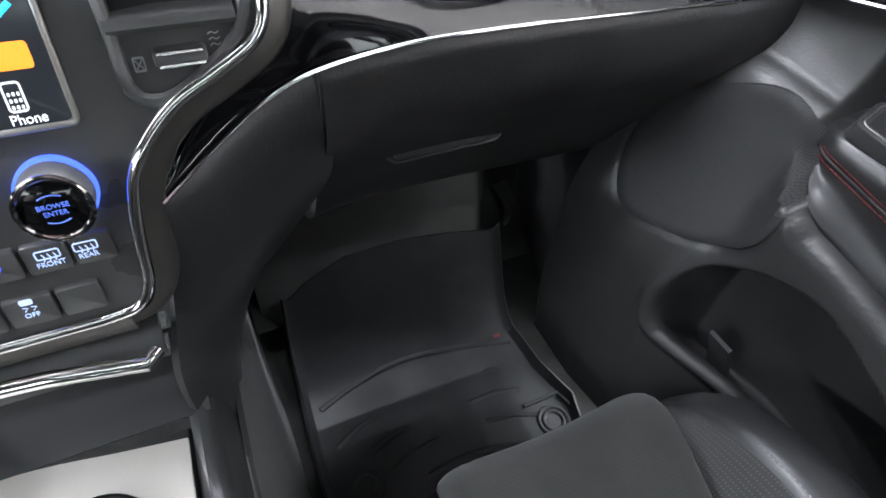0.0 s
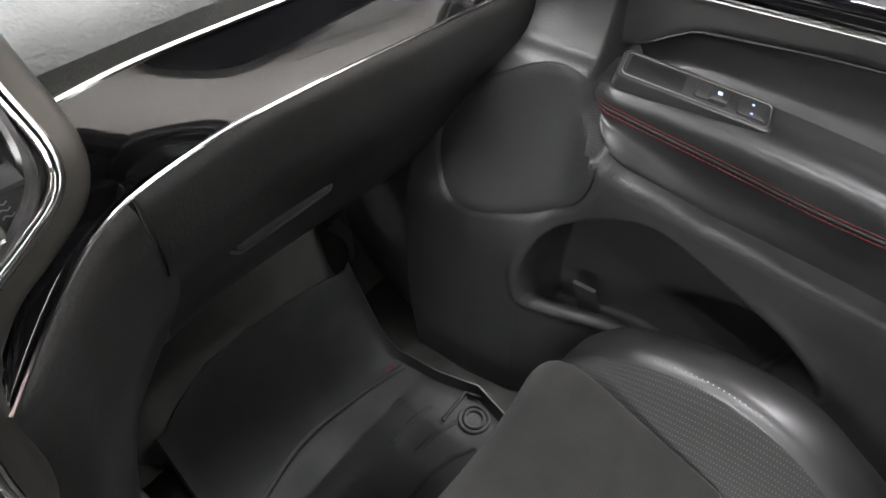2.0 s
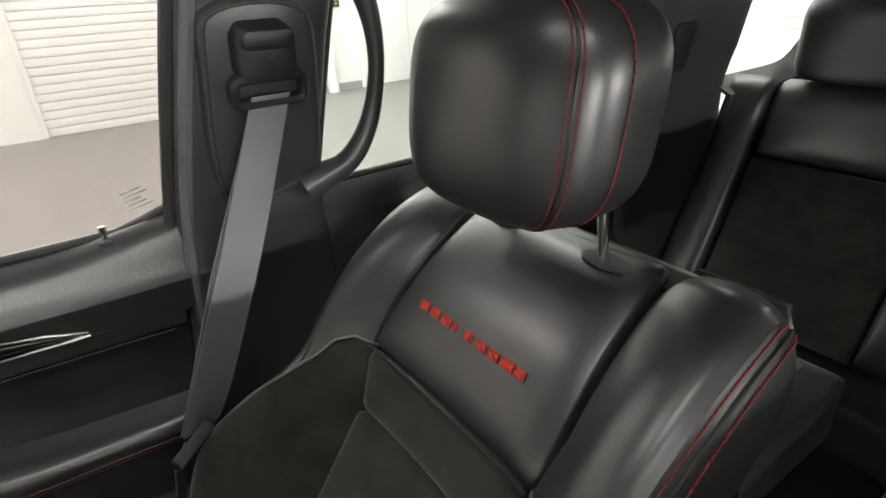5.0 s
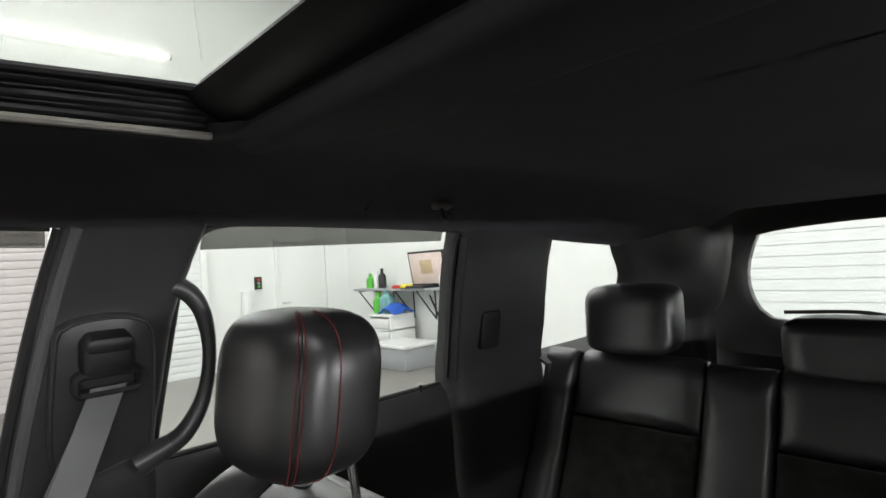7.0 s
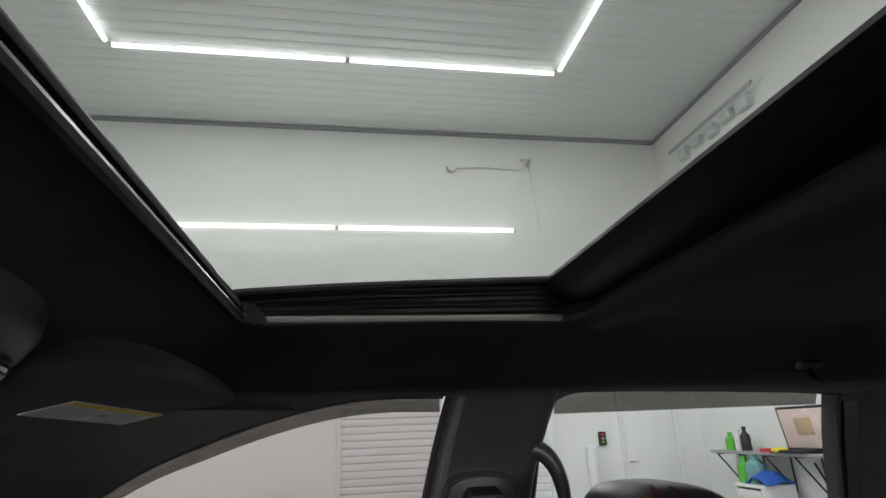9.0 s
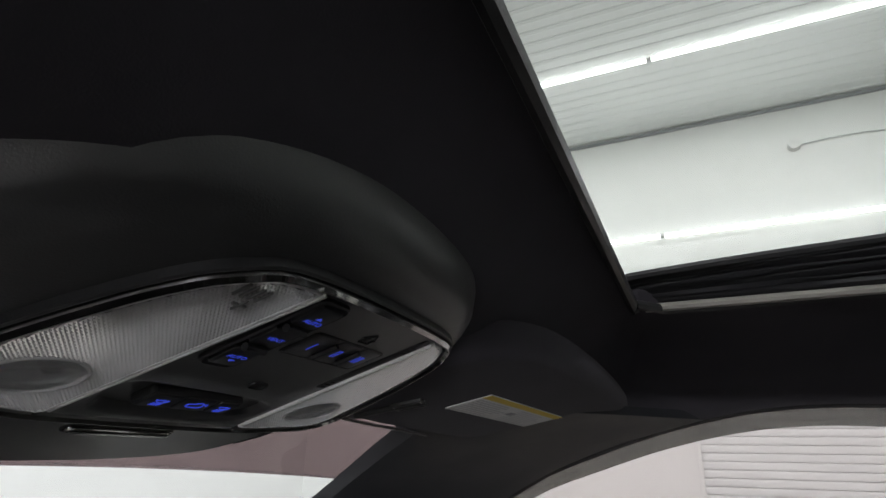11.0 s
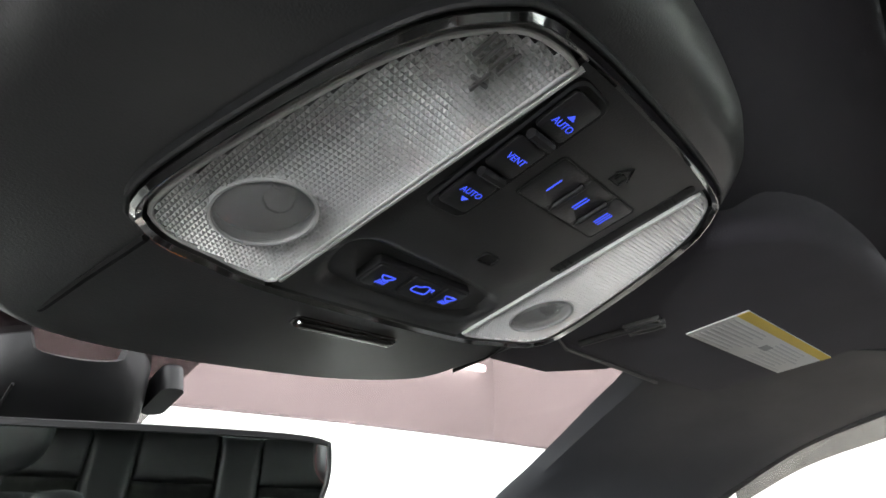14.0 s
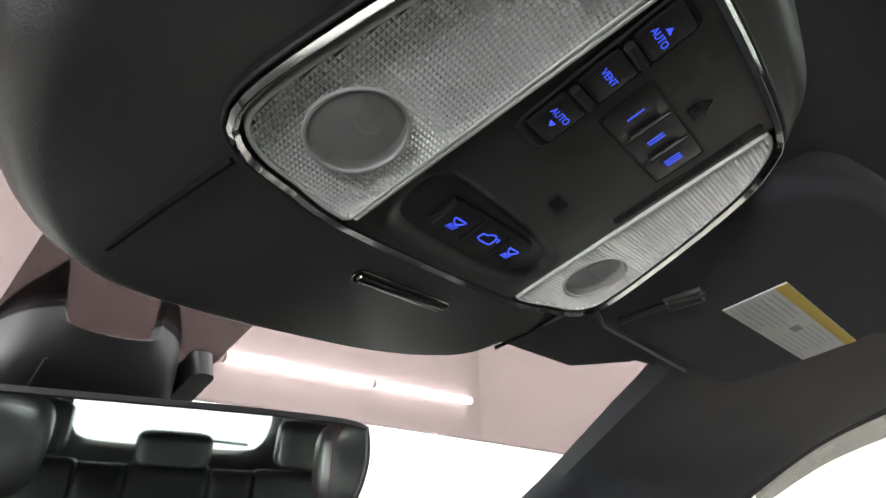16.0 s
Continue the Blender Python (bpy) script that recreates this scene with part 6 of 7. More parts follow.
# grained top pad up to the windscreen
pad = []
for x in (0.10, 0.16, 0.22, 0.32, 0.45, 0.57, 0.66, 0.72):
    t = top_at(max(0.19, x))
    t[0] = x
    pad.append([t + np.array((0, 0.002, 0.002)), t + np.array((0, -0.002, 0.012)), t + np.array((0, 0.008, 0.026)), t + np.array((0, 0.05, 0.045)), t + np.array((0, 0.16, 0.065)), t + np.array((0, 0.38, 0.07))])
part("top_pad", loft(pad, 40, 30, 0.006), PAD, dash, "pebble-grained dash pad")
pad = []
for x in (-0.75, -0.5, -0.25, -0.02, 0.10):
    t = top_at(0.19)
    t[0] = x
    pad.append([t + np.array((0, -0.01, 0.05)), t + np.array((0, 0.05, 0.075)), t + np.array((0, 0.16, 0.08)), t + np.array((0, 0.38, 0.07))])
part("driver_top_pad", loft(pad, 30, 14, 0.006), PAD, dash)
# gloss black band between the two chrome lines
band = []
for x in (0.101, 0.115, 0.13, 0.145, 0.16, 0.175, 0.19, 0.22, 0.27, 0.33, 0.42, 0.52, 0.60, 0.66, 0.70):
    lo_, hi = low_at(min(0.692, max(0.102, x))), top_at(max(0.19, x))
    if x < 0.19:
        hz = interp(x, (0.100, 0.12, 0.14, 0.16, 0.178, 0.19), (0.716, 0.738, 0.757, 0.773, 0.786, 0.812))
        hi = np.array((x, interp(x, (0.1, 0.135, 0.165, 0.19), (0.604, 0.628, 0.652, 0.672)), hz))
    m = (lo_ + hi) / 2 + np.array((0, -0.0015, 0.001))
    band.append([hi, m * 0.5 + hi * 0.5 + np.array((0, -0.0004, 0.0002)), m, m * 0.5 + lo_ * 0.5 + np.array((0, -0.0004, 0.0002)), lo_])
part("gloss_band", loft(band, 60, 16, 0.006, -1), PIANO, dash, "gloss black dash band")
part("lower_chrome_line", tube([p + np.array((0, -0.003, 0)) for p in lowc], 0.0017, 8), CHROME, dash, "thin chrome line")
part("upper_chrome_line", tube([p + np.array((0, -0.002, 0.001)) for p in topc], 0.0028, 8), CHROME, dash, "thin chrome line")
# soft strip and knee panel under the lower chrome line
kn = [[np.array(q) for q in ((0.100, 0.604, 0.714), (0.098, 0.600, 0.700), (0.093, 0.601, 0.668), (0.080, 0.605, 0.604), (0.068, 0.592, 0.545), (0.064, 0.600, 0.47), (0.068, 0.605, 0.38), (0.074, 0.605, 0.28))]]
for x in (0.115, 0.135, 0.16, 0.185, 0.213):
    p = low_at(x)
    f = ease(x, 0.10, 0.215)
    lean = lambda k, x1: x + (x1 - x) * k
    kn.append([p, p + np.array((0.002, -0.005, -0.010)), p + np.array((0.004, -0.004, -0.045)), p + np.array((0.012 * f - 0.006 * (1 - f), 0.004 + 0.016 * f, -0.11)), np.array((lean(0.30, 0.10), 0.630 + 0.09 * f, 0.535)), np.array((lean(0.72, 0.098), 0.640 + 0.10 * f, 0.45)), np.array((lean(0.93, 0.094), 0.640 + 0.07 * f, 0.37)), np.array((lean(0.97, 0.092), 0.630 + 0.05 * f, 0.28))])
part("knee_panel", loft(kn, 30, 50, 0.008, -1), SOFT, dash, "grained knee panel")
gl = []
for x in (0.219, 0.26, 0.34, 0.45, 0.56, 0.64, 0.70):
    p = low_at(min(0.692, x))
    p[0] = x
    gl.append([p, p + np.array((0, -0.006, -0.010)), p + np.array((0, -0.006, -0.05)), p + np.array((0, 0.004, -0.078)), p + np.array((0, 0.028, -0.115)), p + np.array((0, 0.06, -0.17)), p + np.array((0, 0.10, -0.235)), p + np.array((0, 0.16, -0.28)), p + np.array((0, 0.26, -0.29))])
part("glovebox_door", loft(gl, 50, 50, 0.008, -1), SOFT, dash, "grained glovebox door")
hf = flat_map((0.35, 0.713, 0.632), (1, 0.02, 0), (0, 0.45, 1))
part("glovebox_handle", join(frame_ring(round_rect(-0.065, 0.065, -0.018, 0.018, 0.012), 0.004, hf, 0.0010, -0.004), slab(round_rect(-0.058, 0.058, -0.014, 0.006, 0.006), hf, 0.0022, 0.0015, -0.004)), MOULD, dash, "recessed glovebox handle")
# right end vent in the gloss band
vf = flat_map((0.64, 0.683, 0.783), (1, -0.06, 0), (0, 0.5, 1))
part("side_vent", frame_ring([tuple(p) for p in cat([(-0.045, -0.012), (0.03, -0.016), (0.048, 0.0), (0.045, 0.03), (-0.03, 0.032), (-0.05, 0.015)], 30, True)], 0.006, vf, 0.012, 0.0, 0.002), SATIN, dash, "satin vent surround")
part("side_vent_slats", join(*[slab([(-0.04, z), (0.042, z), (0.042, z + 0.004), (-0.04, z + 0.004)], vf, 0.008, 0.001) for z in (-0.006, 0.004, 0.014, 0.022)]), DARK, dash)

# ---- centre stack ----
st = thing("centre_stack", (0.0, 0.6, 0.65), "centre stack with touch screen, round knob and chrome bezel", "centre console")
def st_y(z): return interp(z, (0.55, 0.60, 0.645, 0.70, 0.75, 0.80, 0.88, 0.95), (0.568, 0.577, 0.587, 0.597, 0.608, 0.630, 0.662, 0.70))
def stf(u, v, w=0.0): return np.array((u, st_y(v) - w, v))
RIGHT = [(0.172, 0.93), (0.178, 0.88), (0.181, 0.845), (0.184, 0.815), (0.176, 0.798), (0.152, 0.785), (0.126, 0.773), (0.106, 0.757), (0.093, 0.739), (0.086, 0.715), (0.082, 0.69), (0.078, 0.665), (0.068, 0.650), (0.045, 0.646)]
edge = cat(RIGHT, 60)
bez = edge + [np.array((-u, v)) for u, v in edge[::-1]]
part("face_plate", [[stf(*p) for p in bez] + [stf(0, v) for _, v in edge], [[i, i + 1, 120 + i + 1, 120 + i] for i in range(59)] + [[119 - i, 119 - i - 1, 120 + i + 1, 120 + i][::-1] for i in range(59)]], STACKM, st)
for sx in (1, -1):
    e = [(sx * u, v) for u, v in edge]
    part("chrome_bezel", tube([stf(u, v, 0.004) for u, v in e], 0.0042, 10), CHROME, st, "bright chrome bezel")
    t = np.gradient(np.array(e), axis=0)
    t /= np.linalg.norm(t, axis=1, keepdims=True)
    nrm = np.stack([-t[:, 1], t[:, 0]], 1) * sx
    rows = []
    for k, (p, q) in enumerate(zip(np.array(e), nrm)):
        rows.append([stf(*(p + q * 0.003), 0.003), stf(*(p + q * 0.008), 0.001), stf(*(p + q * 0.014), -0.001), stf(*(p + q * 0.019), -0.008), stf(*(p + q * 0.020), -0.03)])
    part("satin_surround", loft(rows, 90, 12, 0.002, sx), surface("dark satin surround", (0.10, 0.095, 0.088), 0.35, 0.6), st, "dark satin surround")
part("bottom_chrome", tube([stf(u, 0.646 - 0.0 * u, 0.004) for u in np.linspace(-0.045, 0.045, 12)], 0.0042, 10), CHROME, st)
part("bottom_surround", loft([[stf(u, 0.643, 0.003), stf(u, 0.636, 0.001), stf(u, 0.628, -0.004), stf(u, 0.626, -0.03)] for u in np.linspace(-0.06, 0.06, 6)], 12, 10, 0.002), surface("dark satin lower surround", (0.10, 0.095, 0.088), 0.35, 0.6), st)
# touch screen
SCR = surface("lit touch screen", (0.02, 0.022, 0.026), 0.15, emit=0.5)
sf = lambda u, v, w=0.0: stf(u, v, w + 0.002)
part("screen_frame", frame_ring(round_rect(-0.095, 0.078, 0.7700, 0.905, 0.004), 0.003, sf, 0.004), SATIN, st, "silver screen edge")
scr = part("touch_screen", slab(round_rect(-0.092, 0.075, 0.7730, 0.902, 0.003), sf, 0.003, 0.0005), SCR, st, "lit touch screen")
part("orange_tile", slab(round_rect(0.012, 0.0675, 0.7985, 0.8105, 0.002), sf, 0.0034, 0.0001, 0.003), surface("orange screen tile", (1.0, 0.27, 0.02), 0.4, emit=0.9), scr, "orange lit tile")
part("seat_icon", join(slab([(0.030, 0.8013), (0.033, 0.8013), (0.031, 0.8083), (0.028, 0.8083)], sf, 0.0036, 0.0001, 0.0034), slab([(0.036, 0.8008), (0.045, 0.8008), (0.045, 0.8033), (0.036, 0.8033)], sf, 0.0036, 0.0001, 0.0034), slab([(0.046, 0.8013), (0.049, 0.8013), (0.053, 0.8083), (0.050, 0.8083)], sf, 0.0036, 0.0001, 0.0034)), surface("pale lilac icon", (0.9, 0.6, 0.9), 0.5, emit=0.8), scr)
part("blue_arrow", tube([sf(0.048, 0.8195, 0.0035), sf(0.053, 0.8165, 0.0035), sf(0.067, 0.8265, 0.0035)], 0.0016, 6), surface("cyan arrow", (0.05, 0.45, 0.75), 0.5, emit=0.9), scr)
part("phone_icon", join(frame_ring(round_rect(0.049, 0.058, 0.780, 0.794, 0.002), 0.001, sf, 0.0036, 0.003, 0.0001), *[slab(round_rect(0.0508 + 0.0021 * i, 0.0521 + 0.0021 * i, 0.7815 + 0.003 * j, 0.7832 + 0.003 * j, 0.0004, 3), sf, 0.0036, 0.0001, 0.003) for i in range(3) for j in range(3)]), surface("white icon", (0.75, 0.75, 0.75), 0.5, emit=0.6), scr)
part("phone_lettering", lettering("Phone", 0.0066, lambda x, y, z: sf(0.056 + x, 0.7765 + y, 0.0032 + z)), surface("white screen letters", (0.85, 0.85, 0.85), 0.5, emit=0.8), scr)
# browse knob with blue ring
kf = lambda u, v, w=0.0: stf(0.0535 + u * 0.88, 0.7365 + v * 0.88, w) + np.array((0, 0, 0.2 * w))
kb = part("knob_ring", rings([(ellipse(0, 0, 0.0228, 0.0228, 40), 0.0), (ellipse(0, 0, 0.0228, 0.0228, 40), 0.004), (ellipse(0, 0, 0.0205, 0.0205, 40), 0.0045)], kf), surface("glowing blue ring", (0.06, 0.12, 1.0), 0.5, emit=1.1), st, "glowing blue ring")
knob = part("round_knob", rings([(ellipse(0, 0, 0.0212, 0.0212, 48), 0.002), (ellipse(0, 0, 0.0208, 0.0208, 48), 0.018), (ellipse(0, 0, 0.0204, 0.0204, 48), 0.021)], kf), surface("grey ribbed rubber", (0.11, 0.11, 0.11), 0.6, bump=0.4, size=0.001), st, "grey ribbed round knob")
part("knob_chrome", tube([kf(0.0198 * math.cos(a), 0.0198 * math.sin(a), 0.0215) for a in np.linspace(0, 2 * math.pi, 40)[:-1]], 0.0018, 8, True), SMOKE, knob, "dark chrome knob edge")
part("knob_face", slab(ellipse(0, 0, 0.0188, 0.0188, 40), kf, 0.0215, 0.001, 0.018), PIANO, knob, "gloss black knob face")
for tx, dv in (("BROWSE", 0.002), ("ENTER", -0.0026)):
    part("knob_lettering", lettering(tx, 0.0044, lambda x, y, z: kf(x, y + dv, 0.0216 + z)), surface("blue knob letters", (0.12, 0.20, 0.75), 0.5, emit=0.35), knob)
part("knob_marks", join(*[tube([kf(0.0108 * math.cos(a), 0.0092 * math.sin(a), 0.0217) for a in np.linspace(radians(a0), radians(a0 + 70), 12)], 0.0004, 4) for a0 in (55, 235)]), surface("blue knob marks", (0.12, 0.20, 0.75), 0.5, emit=0.35), knob)
# button rows
def push(u0, u1, v0, v1, name="button"):
    return part(name, slab(round_rect(u0, u1, v0, v1, 0.002), stf, 0.004, 0.0012), STACKM, st)
for k, (u0, u1) in enumerate(((-0.030, -0.006), (-0.004, 0.0205), (0.0225, 0.0455), (0.047, 0.069))):
    b_ = push(u0, u1, 0.690, 0.709)
    if k >= 2:
        c = (u0 + u1) / 2 + (0.001 if k == 2 else -0.0035)
        part("defrost_symbol", join(frame_ring(round_rect(c - 0.0065, c + 0.0065, 0.6995, 0.7055, 0.0015), 0.0008, stf, 0.0044, 0.004, 0.0001), *[tube([stf(c + d, 0.698, 0.0042), stf(c + d + 0.001, 0.7005, 0.0042), stf(c + d, 0.703, 0.0042)], 0.0004, 4) for d in (-0.003, 0.0, 0.003)]), ICE, b_)
        part("button_lettering", lettering("FRONT" if k == 2 else "REAR", 0.0046, lambda x, y, z: stf(c + x, 0.6962 + y, 0.0042 + z)), ICE, b_)
    if k == 1:
        part("blue_arrow", tube([stf(0.003, 0.697, 0.0044), stf(0.006, 0.694, 0.0044), stf(0.011, 0.701, 0.0044)], 0.0009, 5), BLUE, b_)
for k, (u0, u1) in enumerate(((-0.056, -0.030), (-0.028, -0.002), (0.0, 0.026), (0.028, 0.052))):
    b_ = push(u0, u1, 0.656, 0.676)
    if k == 2:
        part("stability_symbol", join(slab(round_rect(0.0090, 0.0160, 0.672, 0.676, 0.0012), stf, 0.0044, 0.0001, 0.004), tube([stf(0.0095, 0.6705, 0.0043), stf(0.012, 0.6695, 0.0043), stf(0.010, 0.6675, 0.0043)], 0.0005, 4), tube([stf(0.014, 0.6705, 0.0043), stf(0.0165, 0.6695, 0.0043), stf(0.0145, 0.6675, 0.0043)], 0.0005, 4)), ICE, b_)
        part("button_lettering", lettering("OFF", 0.0046, lambda x, y, z: stf(0.0125 + x, 0.6642 + y, 0.0042 + z)), ICE, b_)
# centre air vent with slats and thumb wheel
vent = cat([(0.102, 0.93), (0.103, 0.86), (0.1045, 0.806), (0.1045, 0.786), (0.109, 0.777), (0.117, 0.7745), (0.127, 0.776), (0.142, 0.783), (0.160, 0.795), (0.170, 0.806), (0.175, 0.825), (0.175, 0.88), (0.170, 0.93)], 60, False)
part("vent_rim", tube([stf(u, v, 0.003) for u, v in vent], 0.0038, 8), STACKM, st, "moulded vent rim")
part("vent_throat", loft([[stf(0.104, v, 0.001), stf(0.135, v, -0.002), stf(0.166, v, 0.001)] for v in (0.815, 0.85, 0.90, 0.94)], 12, 8, 0.002), surface("black vent throat", (0.003, 0.003, 0.003), 0.8), st)
for v in (0.8125, 0.829, 0.846, 0.863, 0.880, 0.897, 0.914):
    part("vent_slat", loft([[stf(u, v + 0.006, -0.003), stf(u, v + 0.002, 0.006), stf(u, v - 0.003, 0.007), stf(u, v - 0.005, 0.0)] for u in (0.103, 0.135, 0.168)], 10, 10, 0.001), STACKM, st, "black vent slat")
part("thumb_wheel", slab(round_rect(0.121, 0.149, 0.7905, 0.7985, 0.003), stf, 0.007, 0.002, -0.001), STACKM, st)
part("thumb_wheel_chrome", join(slab(round_rect(0.123, 0.147, 0.7965, 0.7982, 0.0006), stf, 0.0078, 0.0006, 0.004), slab(round_rect(0.123, 0.147, 0.7905, 0.7922, 0.0006), stf, 0.0078, 0.0006, 0.004)), CHROME, st, "chrome wheel edges")
part("vent_closed_symbol", join(frame_ring(round_rect(0.1105, 0.1165, 0.7885, 0.7955, 0.001), 0.0007, stf, 0.0022, 0.001, 0.0001), tube([stf(0.111, 0.789, 0.002), stf(0.116, 0.795, 0.002)], 0.0004, 4), tube([stf(0.116, 0.789, 0.002), stf(0.111, 0.795, 0.002)], 0.0004, 4)), PRINT, st)
part("vent_open_symbol", join(*[tube(cat([stf(0.1515, 0.7965 + d, 0.002), stf(0.1535, 0.7975 + d, 0.002), stf(0.1555, 0.7965 + d, 0.002), stf(0.1575, 0.7975 + d, 0.002)], 10), 0.0004, 4) for d in (0, 0.0028, 0.0056)]), PRINT, st)
# shelf lip with chrome bar, dark cubby, satin plate of the tunnel console
part("shelf_lip", loft([[(u, 0.600, 0.626), (u, 0.586, 0.622), (u, 0.576, 0.610), (u, 0.579, 0.597), (u, 0.62, 0.592)] for u in (-0.2, -0.05, 0.05, 0.072)], 12, 16, 0.004, -1), MOULD, st)
part("shelf_chrome_bar", tube([(-0.2, 0.580, 0.614), (-0.05, 0.580, 0.614), (0.0, 0.576, 0.613), (0.060, 0.566, 0.611), (0.066, 0.574, 0.612)], 0.0062, 12), CHROME, st, "chrome shelf bar")
part("cubby", loft([[(u, 0.60, 0.60), (u, 0.66, 0.56), (u, 0.66, 0.50), (u, 0.60, 0.47)] for u in (-0.2, 0.0, 0.075)], 8, 10, 0.004), DARK, st)

tc_ = thing("tunnel_console", (0, 0.3, 0.3), "black tunnel console with satin silver top plate", "centre console")
part("satin_plate", loft([[(u, 0.600 - 0.15 * max(0, u + 0.08), 0.470), (u, 0.55, 0.475), (u, 0.45, 0.48), (u, 0.30, 0.47)] for u in (-0.20, -0.08, 0.0, 0.044, 0.052)], 16, 14, 0.004, -1), PLATE, tc_, "satin silver plate")
part("cup_ring", tube([(-0.02 + 0.042 * math.cos(a), 0.505 + 0.042 * math.sin(a), 0.482) for a in np.linspace(0, 2 * math.pi, 40)[:-1]], 0.004, 8, True), CHROME, tc_, "chrome cup holder ring")
part("cup_well", slab(ellipse(-0.02, 0.505, 0.040, 0.040, 32), lambda u, v, w: np.array((u, v, 0.4785 + w)), 0.002, 0.0005), DARK, tc_)
sd = []
for y in (0.63, 0.58, 0.50, 0.40, 0.30, 0.15):
    f = ease(0.63 - y, 0.0, 0.3)
    sd.append([(0.055, y, 0.466), (0.060, y, 0.475), (0.070, y, 0.475), (0.079, y, 0.462), (0.085, y, 0.42), (0.087, y, 0.38)])
part("side_pad", loft(sd, 20, 18, 0.006, 1), SOFT, tc_, "soft grained console edge")
part("side_seam", tube([(0.0875, y, 0.381) for y in np.linspace(0.63, 0.15, 12)], 0.0015, 6), SATIN, tc_)
part("side_wall", loft([[(0.087 + 0.022 * ease(y, 0.6, 0.72), y, 0.38 + 0.16 * ease(y, 0.6, 0.72)), (0.092 + 0.02 * ease(y, 0.6, 0.72), y, 0.34), (0.102 + 0.012 * ease(y, 0.6, 0.72), y, 0.22), (0.118, y, 0.1), (0.13, y, 0.0)] for y in (0.15, 0.4, 0.6, 0.66, 0.72, 0.85, 1.12)], 16, 10, 0.006), CARPET, tc_)
part("core", box(-0.2, 0.06, -0.4, 0.6, 0.0, 0.455, 0.01), DARK, tc_)

# ---- footwell ----
def mz(x, y): return 0.024 + 0.012 * ease(y, 0.62, 0.80) + 0.27 * ease(y, 0.80, 0.99)
fw = thing("footwell_lining", (0.4, 1.0, 0.2), "dark carpeted toe board under the dashboard", "car floor", kind="structure")
part("toe_board", loft([[(x, 0.90, 0.15), (x, 0.97, 0.20), (x, 1.0, 0.30), (x, 1.045, 0.40), (x, 1.0, 0.47)] for x in (0.125, 0.25, 0.45, 0.60, 0.66)], 30, 24, 0.006), CARPET, fw)
TOEX = (0.140, 0.155, 0.19, 0.24, 0.32, 0.42, 0.50, 0.545, 0.568, 0.580)
def toe_y(x): return interp(x, (0.14, 0.19, 0.22, 0.29, 0.39, 0.49, 0.565, 0.59), (0.895, 0.912, 0.921, 0.933, 0.935, 0.929, 0.922, 0.918))
toe = []
for x in TOEX:
    k = 0.05 * ease(x, 0.55, 0.582) + 0.03 * ease(0.18 - x, 0, 0.04)
    y = toe_y(x) + k
    toe.append([(x, y - 0.012, mz(0, toe_y(x)) - 0.035), (x, y + 0.004, mz(0, toe_y(x)) + 0.004), (x, y + 0.016, 0.285), (x, y + 0.024, 0.32), (x, y + 0.040, 0.355), (x, y + 0.09, 0.39)])
part("toe_pad", loft(toe, 50, 24, 0.008), TOE, fw, "grey toe pad under the dashboard")
part("side_kick_panel", loft([[(0.655, y, 0.75), (0.66, y, 0.5), (0.68, y, 0.3), (0.70, y, 0.0)] for y in (0.70, 0.8, 0.95, 1.12)], 14, 14, 0.006), MOULD, fw)
part("duct_end", loft([[(0.60, 0.985, 0.27), (0.61, 0.95, 0.25), (0.625, 0.96, 0.19)], [(0.62, 0.99, 0.27), (0.628, 0.955, 0.24), (0.635, 0.965, 0.18)], [(0.64, 1.0, 0.27), (0.64, 0.97, 0.24), (0.65, 0.98, 0.19)]], 10, 10, 0.006), MOULD, fw)
part("kick_clip", slab(round_rect(-0.03, 0.03, -0.012, 0.012, 0.006), flat_map((0.672, 0.80, 0.22), (0, 1, -0.1), (-0.1, 0.1, 1)), 0.01, 0.004), MOULD, fw)

mat_ = thing("floor_mat", (0.4, 0.7, 0.03), "moulded black rubber floor mat with drainage channels", "floor mat")
XL = lambda y: interp(y, (0.4, 0.7, 0.85, 1.03), (0.150, 0.155, 0.165, 0.185))
XR = lambda y: interp(y, (0.4, 0.55, 0.64, 0.72, 0.85, 1.03), (0.60, 0.60, 0.625, 0.60, 0.585, 0.59))
def edge_y(x, y): return y if y < 0.86 else 0.86 + (y - 0.86) * (toe_y(x) - 0.86) / 0.065
body = [[(XL(y) + (XR(y) - XL(y)) * f, edge_y(XL(y) + (XR(y) - XL(y)) * f, y), mz(0, edge_y(XL(y) + (XR(y) - XL(y)) * f, y)) + 0.022 * (ease(f, 0.035, 0.0) + ease(f, 0.965, 1.0))) for f in np.linspace(0, 1, 40)] for y in np.linspace(0.40, 0.925, 60)]
part("mat_body", sheet(body, 0.006, 1), RUBBER, mat_)
ridge = cat([(0.190, 0.783), (0.245, 0.803), (0.303, 0.816), (0.36, 0.820), (0.417, 0.816), (0.49, 0.805), (0.571, 0.785)], 40)
part("front_ridge", tube([(x, y, mz(x, y) + 0.004) for x, y in ridge], 0.0065, 8), RUBBER, mat_)
